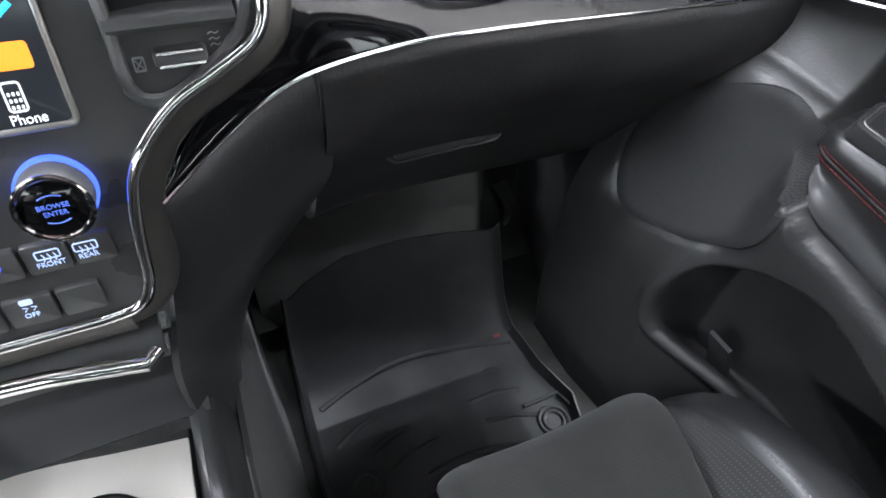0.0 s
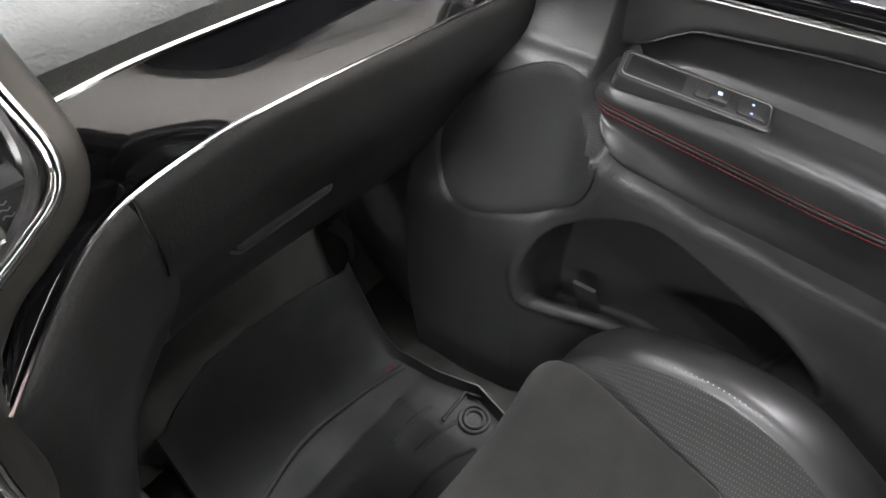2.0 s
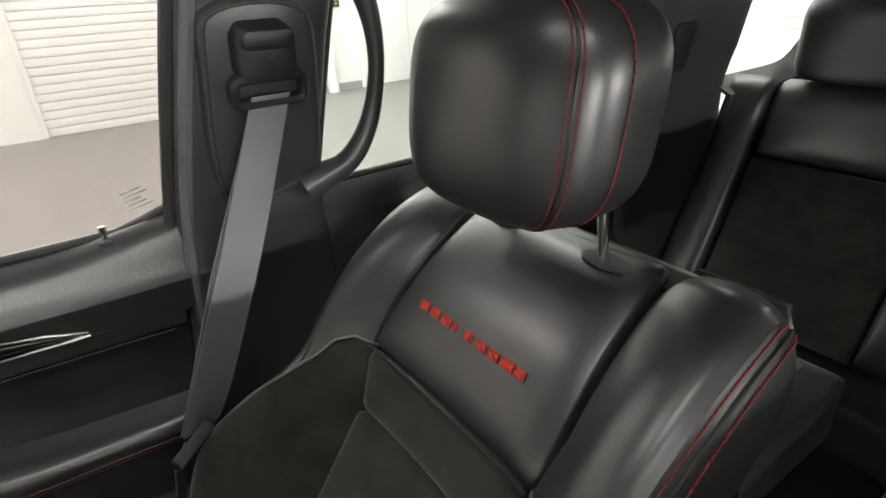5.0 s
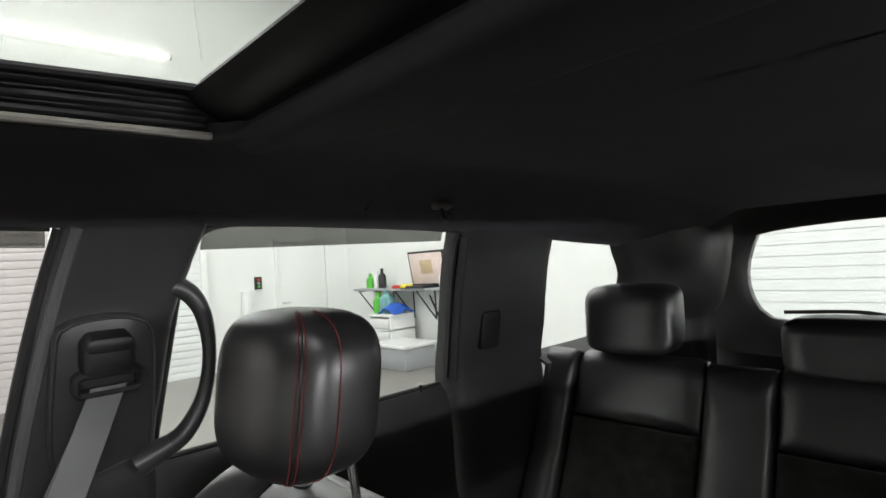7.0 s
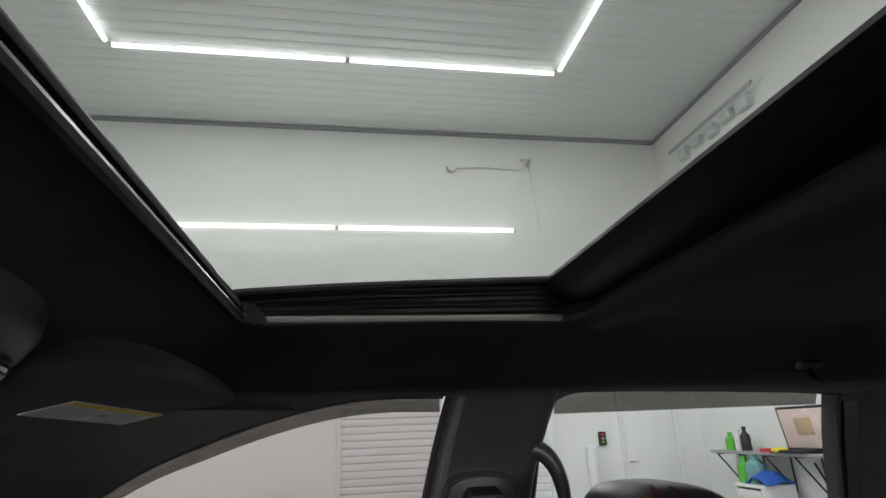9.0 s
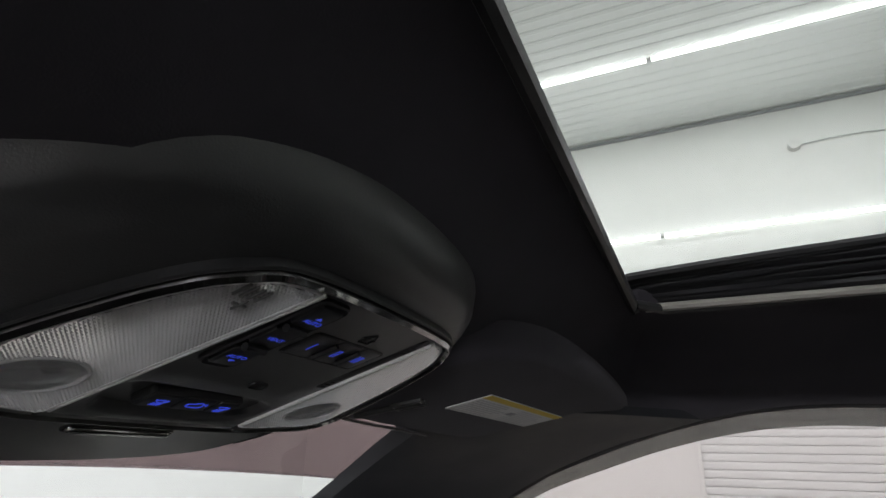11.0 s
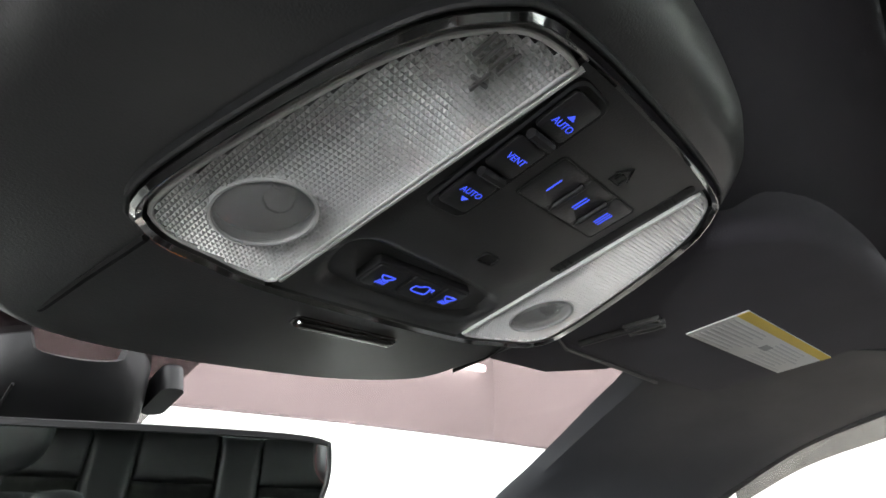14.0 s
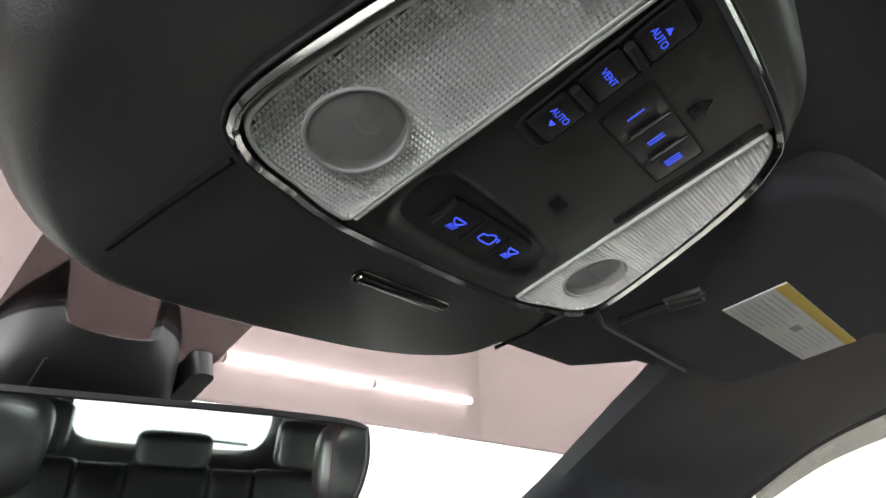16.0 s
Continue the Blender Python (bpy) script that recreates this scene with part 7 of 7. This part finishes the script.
for x0, y0, x1, y1 in ((0.198, 0.711, 0.278, 0.738), (0.227, 0.672, 0.322, 0.699), (0.267, 0.640, 0.361, 0.661), (0.453, 0.657, 0.551, 0.633), (0.44, 0.700, 0.54, 0.690), (0.49, 0.742, 0.52, 0.738), (0.32, 0.61, 0.44, 0.612), (0.44, 0.612, 0.524, 0.579), (0.24, 0.56, 0.40, 0.59), (0.30, 0.54, 0.48, 0.55), (0.52, 0.57, 0.60, 0.54)):
    part("channel_rib", tube([(x0, y0, mz(x0, y0) + 0.003), ((x0 + x1) / 2, (y0 + y1) / 2 + 0.006, mz(x0, (y0 + y1) / 2) + 0.004), (x1, y1, mz(x1, y1) + 0.003)], 0.0055, 8), RUBBER, mat_, "raised rubber rib")
for cx_, cy_ in ((0.568, 0.612), (0.222, 0.632)):
    part("retainer_ring", join(*[tube([(cx_ + r * math.cos(a), cy_ + r * math.sin(a), mz(cx_, cy_) + 0.006) for a in np.linspace(0, 2 * math.pi, 28)[:-1]], 0.004, 8, True) for r in (0.027, 0.018)]), RUBBER, mat_, "round mat retainer")
part("retainer_square", tube([(0.53, 0.655, 0.034), (0.60, 0.655, 0.036), (0.612, 0.62, 0.036), (0.605, 0.565, 0.034)], 0.004, 8), RUBBER, mat_)
part("red_mark", box(0.545, 0.560, 0.80, 0.815, mz(0, 0.81) + 0.002, mz(0, 0.81) + 0.006, 0.001), surface("faded red mark", (0.12, 0.01, 0.012), 0.6), mat_)

# ---- overhead console ----
TILT = radians(17.4)
OC = np.array((0.0, 0.27, 1.216))
EV, EN = np.array((0, math.cos(TILT), -math.sin(TILT))), np.array((0, -math.sin(TILT), -math.cos(TILT)))
def oc(u, v, w=0.0): return OC + np.array((1.0, 0, 0)) * u + EV * v + EN * w


con = thing("overhead_console", (0, 0.27, 1.25), "black overhead console with lamps, blue-lit buttons and chrome bezel", "overhead console")
def mirror_o(half): return half + [(-u, v) for u, v in half[::-1]]
BEZ = [tuple(p) for p in cat(mirror_o([(0.0, 0.091), (0.060, 0.088), (0.100, 0.081), (0.124, 0.074), (0.137, 0.058), (0.132, 0.022), (0.113, -0.040), (0.093, -0.071), (0.060, -0.084), (0.0, -0.086)][1:-1]), 96, True)]
BODY = [tuple(p) for p in cat([(0.04, 0.187), (0.085, 0.176), (0.116, 0.160), (0.131, 0.13), (0.146, 0.09), (0.152, 0.05), (0.148, 0.0), (0.128, -0.055), (0.10, -0.092), (0.05, -0.108),
                               (-0.06, -0.108), (-0.14, -0.082), (-0.18, -0.025), (-0.196, 0.045), (-0.194, 0.10), (-0.174, 0.150), (-0.134, 0.184), (-0.07, 0.192), (-0.01, 0.191)], 120, True)]
def sc(o, f, c=(0.0, 0.06)): return [(c[0] + (u - c[0]) * f, c[1] + (v - c[1]) * f) for u, v in o]
part("housing", rings([(sc(BODY, 1.07), -0.075), (sc(BODY, 1.05), -0.050), (sc(BODY, 1.03), -0.030), (sc(BODY, 0.995), -0.016), (sc(BODY, 0.95), -0.008), ([(u, v) for u, v in sc(BODY, 0.91)], -0.0045)], oc, False, True), CONSOLE, con, "textured black housing")
GAPM = surface("black gap", (0.002, 0.002, 0.002), 0.9)
BEZELM = surface("polished chrome bezel", (0.46, 0.455, 0.45), 0.07, 1.0, blotch=0.05)
part("holder_gap", tube([oc(-0.122, 0.0815, -0.0032), oc(-0.130, 0.120, -0.0035), oc(-0.1345, 0.150, -0.005), oc(-0.137, 0.168, -0.0085)], 0.0017, 6), GAPM, con)
part("holder_gap", tube([oc(0.122, 0.0815, -0.0032), oc(0.127, 0.110, -0.005), oc(0.127, 0.140, -0.008)], 0.0014, 6), GAPM, con)
part("holder_press_tab", join(slab(round_rect(-0.030, 0.040, 0.112, 0.1195, 0.0034), oc, -0.001, 0.002, -0.01), frame_ring(round_rect(-0.032, 0.042, 0.1105, 0.121, 0.004), 0.0016, oc, -0.003, -0.008, 0.0006)), SMOKE, con, "smoked press tab")
part("chrome_bezel", frame_ring(BEZ, 0.0040, oc, 0.0042, -0.008, 0.0018), BEZELM, con, "bright chrome bezel")
part("bezel_shadow_line", frame_ring(inset(BEZ, -0.0022), 0.0022, oc, 0.0005, -0.008, 0.0008), DARK, con)
# button panel between the two lenses, hollowed round the lamp keys
scoop = [tuple(p) for p in cat([(-0.046, 0.072), (-0.054, 0.058), (-0.054, 0.042), (-0.044, 0.0335), (-0.02, 0.0345), (0.0, 0.0355), (0.036, 0.039), (0.056, 0.046), (0.058, 0.062), (0.046, 0.072), (0.02, 0.0765), (-0.02, 0.0765)], 48, True)]
def hollow(u, v):
    d = inside(u, v, scoop)
    return -0.0062 * ease(d, -0.0035, 0.0075) + 0.0012 * math.exp(-((v - 0.022) / 0.014) ** 2) * ease(0.06 - abs(u), 0, 0.02)
rim_in = inset(BEZ, 0.0036)
lowh, topv = [p for p in rim_in if p[1] < 0.0], [p for p in rim_in if p[1] > 0.05]
lowh.sort(), topv.sort()
cols = []
for f in np.linspace(0, 1, 96):
    col = []
    for g in np.linspace(0, 1, 110):
        v = -0.083 + 0.170 * g
        for _ in range(3):
            u = -interp(v, (-0.09, 0.09), (0.0515, 0.0655)) + f * (interp(v, (-0.09, 0.09), (0.0515, 0.0655)) + interp(v, (-0.09, 0.09), (0.0630, 0.0660)))
            a, b = interp(u, [p[0] for p in lowh], [p[1] for p in lowh]), interp(u, [p[0] for p in topv], [p[1] for p in topv])
            v = a + (b - a) * g
        col.append(oc(u, v, 0.0004 + hollow(u, v)))
    cols.append(col)
face = part("face_panel", sheet(cols, 0.003, -1), CONSOLE, con, "matt black button panel", sharp=80)


def clear(name, ior, rough, cloudy=1.0):
    """Clear moulded plastic that bends what lies behind it."""
    m = surface(name, (0.93, 0.93, 0.93), rough, blotch=0.02)
    b = m.node_tree.nodes["Principled BSDF"]
    b.inputs["Transmission Weight"].default_value, b.inputs["IOR"].default_value = cloudy, ior
    return m


PRISM = clear("clear prismatic lamp plastic", 1.42, 0.08, 0.62)
SPOTM = clear("clear smooth lamp plastic", 1.3, 0.10, 0.80)
BOWL = surface("pale grey lamp bowl", (0.72, 0.72, 0.73), 0.45, blotch=0.5)
BULB = surface("dark bulb glass", (0.05, 0.045, 0.045), 0.12, blotch=0.3, spec=0.8)


def lens(sx, name):
    """A clear lens of small pyramids over a pale bowl, with a smooth round spot and its bulb behind."""
    inn = inset(BEZ, 0.0056)
    def cut(v): return interp(v, (-0.09, 0.09), (0.052, 0.066)) if sx < 0 else interp(v, (-0.09, 0.09), (0.0635, 0.0665))
    pts = [(u, v) for u, v in inn if sx * u > cut(v)]
    vs = [p[1] for p in pts]
    o = pts + [(sx * cut(max(vs)), max(vs) - 0.001), (sx * cut(min(vs)), min(vs) + 0.001)]
    o.sort(key=lambda p: math.atan2(p[1], sx * p[0] - 0.09))
    o = [tuple(p) for p in line(o + [o[0]], 81)[:-1]]
    lp = part(name, join(frame_ring(o, 0.0022, oc, 0.0020, -0.003, 0.0006)), CLEARP, con, "clear ribbed map lamp lens")
    mid = np.mean(np.array(o), axis=0)
    shrink = lambda f: [tuple(mid + (np.array(q) - mid) * f) for q in o]
    part("lamp_bowl", rings([(shrink(0.995), 0.0004), (shrink(0.98), -0.004), (shrink(0.90), -0.010), (shrink(0.70), -0.013), (shrink(0.10), -0.014)], oc, False, True), BOWL, lp, "pale lamp bowl")
    verts, faces = [], []
    p = 0.0022
    circ = (sx * 0.096, 0.040)
    ax = np.array((-0.0119 * sx, -0.157)) / math.hypot(0.0119, 0.157) if sx < 0 else np.array((-0.003, -0.154)) / 0.15403
    ay = np.array((-ax[1], ax[0]))
    for i in range(-62, 63):
        for j in range(-62, 63):
            c = mid + ax * i * p + ay * j * p
            if abs(c[0]) > 0.14 or abs(c[1]) > 0.09 or inside(c[0], c[1], o) < 0.0024 or math.hypot(c[0] - circ[0], c[1] - circ[1]) < 0.0192:
                continue
            k = len(verts)
            for da, db, w in ((-1, -1, 0.0014), (1, -1, 0.0014), (1, 1, 0.0014), (-1, 1, 0.0014), (0, 0, 0.0026)):
                q = c + ax * da * p / 2 + ay * db * p / 2
                verts.append(oc(q[0], q[1], w))
            faces += [[k, k + 1, k + 4], [k + 1, k + 2, k + 4], [k + 2, k + 3, k + 4], [k + 3, k, k + 4]]
    pr = tagged(part("prism_field", [verts, faces], PRISM, lp, smooth=False), kind="stuff")
    sp = part("spot_lens", pillow(ellipse(circ[0], circ[1], 0.0190, 0.0190, 36), lambda u, v, w: oc(u, v, w + 0.0014), 0.0022, 0.001, 6), SPOTM, lp, "smooth round spot lens")
    part("spot_rim", tube([oc(circ[0] + 0.0197 * math.cos(a), circ[1] + 0.0197 * math.sin(a), 0.0018) for a in np.linspace(0, 2 * math.pi, 48)[:-1]], 0.0011, 6, True), PRISM, lp)
    pr.visible_shadow = sp.visible_shadow = False
    part("spot_reflector", rings([(ellipse(circ[0], circ[1], 0.0200, 0.0200, 32), -0.0005), (ellipse(circ[0], circ[1], 0.0165, 0.0165, 32), -0.008), (ellipse(circ[0], circ[1], 0.007, 0.007, 32), -0.0125)], oc, False, True), BOWL, lp)
    for du, dv, r in ((0.004, -0.004, 0.0068), (-0.001, -0.0115, 0.0045)):
        part("bulb", rings([(ellipse(circ[0] + du, circ[1] + dv, r * math.cos(a), r * math.cos(a), 18), -0.0065 + r * math.sin(a)) for a in np.linspace(-1.4, 1.45, 10)], oc), BULB, lp, "dark bulb behind the spot lens")
    if sx < 0:
        pm = surface("grey lens marks", (0.10, 0.10, 0.10), 0.4)
        for k in range(4):
            part("press_mark", slab(round_rect(-0.0870 + 0.0040 * k, -0.0855 + 0.0040 * k, -0.068, -0.058, 0.0005), oc, 0.0031, 0.0004, 0.002), pm, lp)
        part("press_cross", join(slab(round_rect(-0.081, -0.073, -0.0535, -0.0520, 0.0005), oc, 0.0031, 0.0004, 0.002), slab(round_rect(-0.0778, -0.0763, -0.0575, -0.0485, 0.0005), oc, 0.0032, 0.0004, 0.002)), pm, lp)
    return lp


lens(-1, "map_lamp_lens")
lens(1, "map_lamp_lens")
part("lens_edge", ribbon([oc(-0.0515, -0.078, 0.001), oc(-0.0645, 0.078, 0.001)], 0.0014, 0.003, (1, 0, 0)), CLEARP, con)
part("lens_edge", ribbon([oc(0.0635, -0.074, 0.001), oc(0.0660, 0.074, 0.001)], 0.0014, 0.003, (1, 0, 0)), CLEARP, con)


def say(text, u, v, size, w, parent, material=None):
    part("lettering", lettering(text, size, lambda x, y, z: oc(u + x, v - y, w + z), 0.00008), material or BLUE, parent)


def arrow(u, v, up, parent, w):
    d = -0.0024 if up else 0.0024
    part("arrow", slab([(u - 0.0021, v), (u + 0.0021, v), (u, v + d)], lambda a, b, c: oc(a, b, w + c), 0.0002, 0.0001), BLUE, parent)


row = part("sunroof_switch_panel", rings([(round_rect(-0.0495, -0.0265, -0.0765, 0.0005, 0.005), 0.0), (round_rect(-0.0495, -0.0265, -0.0765, 0.0005, 0.005), 0.0022), (round_rect(-0.0485, -0.0275, -0.0755, -0.0005, 0.005), 0.0030), (round_rect(-0.0470, -0.0290, -0.0740, -0.0020, 0.004), 0.0018)], oc), DARK, con, "raised row of sunroof switches")
for v0, v1 in ((-0.0725, -0.0535), (-0.0475, -0.0295), (-0.0235, -0.0045)):
    part("switch_key", rings([(round_rect(-0.0465, -0.0295, v0, v1, 0.002), 0.0018), (round_rect(-0.0465, -0.0295, v0, v1, 0.002), 0.0036), (round_rect(-0.0455, -0.0305, v0 + 0.001, v1 - 0.001, 0.002), 0.0042)], oc), DARK, row)
for v in (-0.0505, -0.0265):
    part("finger_rib", tube([oc(-0.0450, v, 0.0044), oc(-0.0315, v, 0.0044)], 0.0022, 8), DARK, row)
say("AUTO", -0.038, -0.0600, 0.0043, 0.0043, row)
arrow(-0.038, -0.0632, True, row, 0.0043)
say("VENT", -0.038, -0.0385, 0.0043, 0.0043, row)
say("AUTO", -0.038, -0.0155, 0.0043, 0.0043, row)
arrow(-0.038, -0.0122, False, row, 0.0043)
hl = part("door_opener_keys", frame_ring(round_rect(-0.0185, 0.0475, -0.0505, -0.0235, 0.003), 0.0010, oc, 0.0009, 0.0, 0.0003), DARK, con, "outlined block of three keys")
for k, (u0, u1) in enumerate(((-0.0170, 0.0035), (0.0060, 0.0255), (0.0280, 0.0460))):
    key = part("opener_key", slab(round_rect(u0, u1, -0.0492, -0.0248, 0.0022), oc, 0.0011, 0.0006, 0.0), MOULD, hl)
    c = (u0 + u1) / 2
    part("stroke_mark", join(*[slab(round_rect(c + d - 0.0005, c + d + 0.0005, -0.0412, -0.0328, 0.0005), lambda a, b, w: oc(a, b, w + 0.0011), 0.0002, 0.0001) for d in ([0.0], [-0.0011, 0.0011], [-0.0020, 0.0, 0.0020])[k]]), BLUE, key)
for u in (0.0048, 0.0268):
    part("finger_rib", tube([oc(u, -0.045, 0.0018), oc(u, -0.029, 0.0018)], 0.0016, 8), DARK, hl)
part("house_mark", join(tube([oc(0.011, -0.058, 0.0008), oc(0.0165, -0.064, 0.0008), oc(0.022, -0.058, 0.0008)], 0.0006, 5), tube([oc(0.0125, -0.059, 0.0008), oc(0.0125, -0.054, 0.0008), oc(0.0205, -0.054, 0.0008), oc(0.0205, -0.059, 0.0008)], 0.0006, 5), slab(round_rect(0.0150, 0.0185, -0.0595, -0.0555, 0.0006), oc, 0.0009, 0.0002)), surface("faint printed mark", (0.006, 0.006, 0.006), 0.4), con)
part("microphone_slot", join(slab(round_rect(0.0535, 0.0605, -0.0765, 0.006, 0.0028), oc, 0.0009, 0.0004), *[slab(round_rect(0.0545, 0.0595, v, v + 0.0012, 0.0004), oc, 0.0018, 0.0004) for v in (-0.066, -0.062, -0.058, -0.006, -0.002, 0.002)]), surface("black slot", (0.003, 0.003, 0.003), 0.7), con, "black slotted grille")
part("light_sensor", join(frame_ring(round_rect(0.0055, 0.0185, 0.0115, 0.0195, 0.003), 0.0012, oc, 0.0026, 0.0, 0.0004), slab(round_rect(0.0068, 0.0172, 0.0128, 0.0182, 0.002), oc, 0.0019, 0.0002)), DARK, con)
# scooped pad with three lamp keys
keys = part("lamp_keys", slab(round_rect(-0.0325, 0.0345, 0.0445, 0.0640, 0.003), oc, 0.0002, 0.0008, -0.007), DARK, con)
for k, (u0, u1) in enumerate(((-0.0310, -0.0105), (-0.0080, 0.0135), (0.0160, 0.0330))):
    key = part("lamp_key", slab(round_rect(u0, u1, 0.0460, 0.0625, 0.002), oc, 0.0012, 0.0008, -0.002), DARK, keys)
    c = (u0 + u1) / 2
    of = lambda a, b, w: oc(c + a, 0.0543 + b, w + 0.0012)
    if k == 1:
        car = cat([(-0.0055, 0.001), (-0.005, -0.0022), (-0.002, -0.0026), (0.0005, -0.0044), (0.0035, -0.0042), (0.0048, -0.002), (0.0050, 0.0012), (0.003, 0.0022), (-0.0025, 0.0022), (-0.0045, 0.0018)], 40, True)
        part("tailgate_symbol", join(tube([of(a, b, 0.0002) for a, b in car], 0.0004, 5, True), tube([of(0.0048, -0.003, 0.0002), of(0.0070, -0.0038, 0.0002), of(0.0074, -0.0012, 0.0002)], 0.0004, 5)), BLUE, key)
    else:
        sx = -1 if k == 0 else 1
        lampo = cat([(-0.0035, -0.0010), (0.0035, -0.0010), (0.0022, 0.0015), (0.0, 0.0024), (-0.0022, 0.0015)], 24, True)
        part("lamp_symbol", join(tube([of(a, b - 0.0015, 0.0002) for a, b in lampo], 0.0004, 5, True), tube([of(-0.0042, -0.0026, 0.0002), of(0.0042, -0.0026, 0.0002)], 0.0004, 5), *[tube([of(a, 0.0012, 0.0002), of(a - 0.0012, 0.0048, 0.0002)], 0.0003, 4) for a in (-0.0024, -0.0008, 0.0008, 0.0024)]), BLUE, key)

# ---- sun visor ----
vis = thing("passenger_sun_visor", (0.4, 0.26, 1.225), "black cloth sun visor folded up with a white warning label", "sun visor")
vo = np.array((0.264, 0.230, 1.229))
vx, vy = np.array((0.205, -0.019, -0.006)), np.array((0.001, 0.050, -0.0105))
vmp = flat_map(vo, vx, vy)
vm_ = lambda u, v, w: vmp(u, v, -w)
vo_l = [tuple(p) for p in cat([(-0.120, -0.040), (-0.128, 0.03), (-0.118, 0.102), (-0.07, 0.122), (0.10, 0.134), (0.25, 0.126), (0.335, 0.09), (0.35, 0.03), (0.335, -0.040), (0.28, -0.066), (0.08, -0.082), (-0.06, -0.078)], 60, True)]
part("visor_body", rings([(vo_l, -0.030), (inset(vo_l, -0.004), -0.018), (inset(vo_l, -0.002), -0.008), (inset(vo_l, 0.006), -0.0015), (inset(vo_l, 0.012), -0.0005)], vm_), LINER, vis)
lab = part("warning_label", slab([(0.0, 0.0), (0.206, 0.0), (0.206, 0.051), (0.0, 0.051)], vm_, 0.0006, 0.0002, -0.001), PAPER, vis, "white printed warning label")
part("yellow_band", slab([(0.0, 0.0), (0.206, 0.0), (0.206, 0.0095), (0.0, 0.0095)], vm_, 0.0010, 0.0002, 0.0006), YELLOW, lab, "yellow label band")
rnd = random.Random(4)
bars = []
for k in range(8):
    v = 0.0135 + 0.0046 * k
    for c0 in (0.006, 0.108):
        ln = 0.06 + 0.028 * rnd.random()
        bars.append(slab([(c0, v), (c0 + ln, v), (c0 + ln, v + 0.0016), (c0, v + 0.0016)], vm_, 0.0010, 0.0001, 0.0006))
part("print_block", join(*bars), surface("pale label print", (0.55, 0.55, 0.55), 0.7), lab)
part("print_block", slab([(0.096, 0.022), (0.112, 0.022), (0.112, 0.030), (0.096, 0.030)], vm_, 0.0012, 0.0001, 0.001), PRINT, lab)
part("pivot_clip", join(tube([vmp(-0.047, 0.045, -0.001), vmp(-0.060, 0.080, -0.001), vmp(-0.068, 0.108, -0.001)], 0.0030, 10), frame_ring([(-0.058, 0.044), (-0.036, 0.050), (-0.046, 0.076), (-0.066, 0.070)], 0.004, vm_, 0.003, -0.004, 0.0012)), MOULD, vis, "black visor rod in its clip")
part("visor_edge_wire", tube([vmp(-0.126, 0.03, -0.0012), vmp(-0.117, 0.10, -0.0012), vmp(-0.07, 0.1205, -0.0012), vmp(0.10, 0.1325, -0.0012)], 0.0015, 6), MOULD, vis)

# ---- rear-view mirror ----
rm = thing("rear_view_mirror", (-0.03, 0.53, 1.12), "black rear-view mirror hanging from the windscreen", "mirror")
mm = flat_map((-0.036, 0.527, 1.0995), (0.978, -0.205, 0.0), (-0.018, -0.086, 1.0))
mo = [tuple(p) for p in cat([(-0.125, 0.028), (-0.128, 0.0), (-0.118, -0.028), (-0.09, -0.036), (0.0, -0.037), (0.09, -0.036), (0.118, -0.028), (0.130, 0.0), (0.129, 0.024), (0.120, 0.033), (0.06, 0.036), (-0.06, 0.036), (-0.115, 0.035)], 60, True)]
part("housing", rings([([(u * 0.5, v * 0.5) for u, v in mo], -0.045), ([(u * 0.85, v * 0.85) for u, v in mo], -0.032), (mo, -0.012), (mo, 0.002), (inset(mo, 0.0035), 0.004), (inset(mo, 0.0045), 0.0015)], mm), MOULD, rm, "black mirror housing")
part("mirror_glass", rings([(inset(mo, 0.0045), -0.002), (inset(mo, 0.0045), 0.0022)], mm), MIRROR, rm, "mirror glass", smooth=False)
part("stalk", tube(cat([(-0.050, 0.56, 1.105), (-0.055, 0.590, 1.125), (-0.060, 0.62, 1.13)], 10), 0.011, 10), DARK, rm)
cv = []
for y, hw, z in ((0.566, 0.034, 1.178), (0.574, 0.050, 1.158), (0.595, 0.062, 1.136), (0.63, 0.066, 1.112), (0.67, 0.064, 1.096), (0.72, 0.056, 1.084)):
    cv.append([(-0.076 - hw, y + 0.012, z + 0.046), (-0.076 - hw + 0.004, y + 0.004, z + 0.010), (-0.076 - hw * 0.7, y, z + 0.001), (-0.076, y - 0.003, z - 0.002), (-0.076 + hw * 0.7, y, z + 0.001), (-0.076 + hw - 0.004, y + 0.004, z + 0.010), (-0.076 + hw, y + 0.012, z + 0.046)])
part("sensor_cover", loft(cv, 20, 24, 0.006), DARK, rm, "black sensor cover")
part("cover_seam", tube([(-0.108, 0.571, 1.1575), (-0.110, 0.594, 1.1350), (-0.111, 0.629, 1.1112)], 0.0012, 5), GAPM, rm)
part("rain_sensor", slab(round_rect(-0.008, 0.010, -0.022, 0.022, 0.007), flat_map((-0.004, 0.605, 1.170), (1, 0, 0), (0, 0.91, -0.41)), 0.010, 0.004, -0.014), DARK, rm, "black rain sensor block")
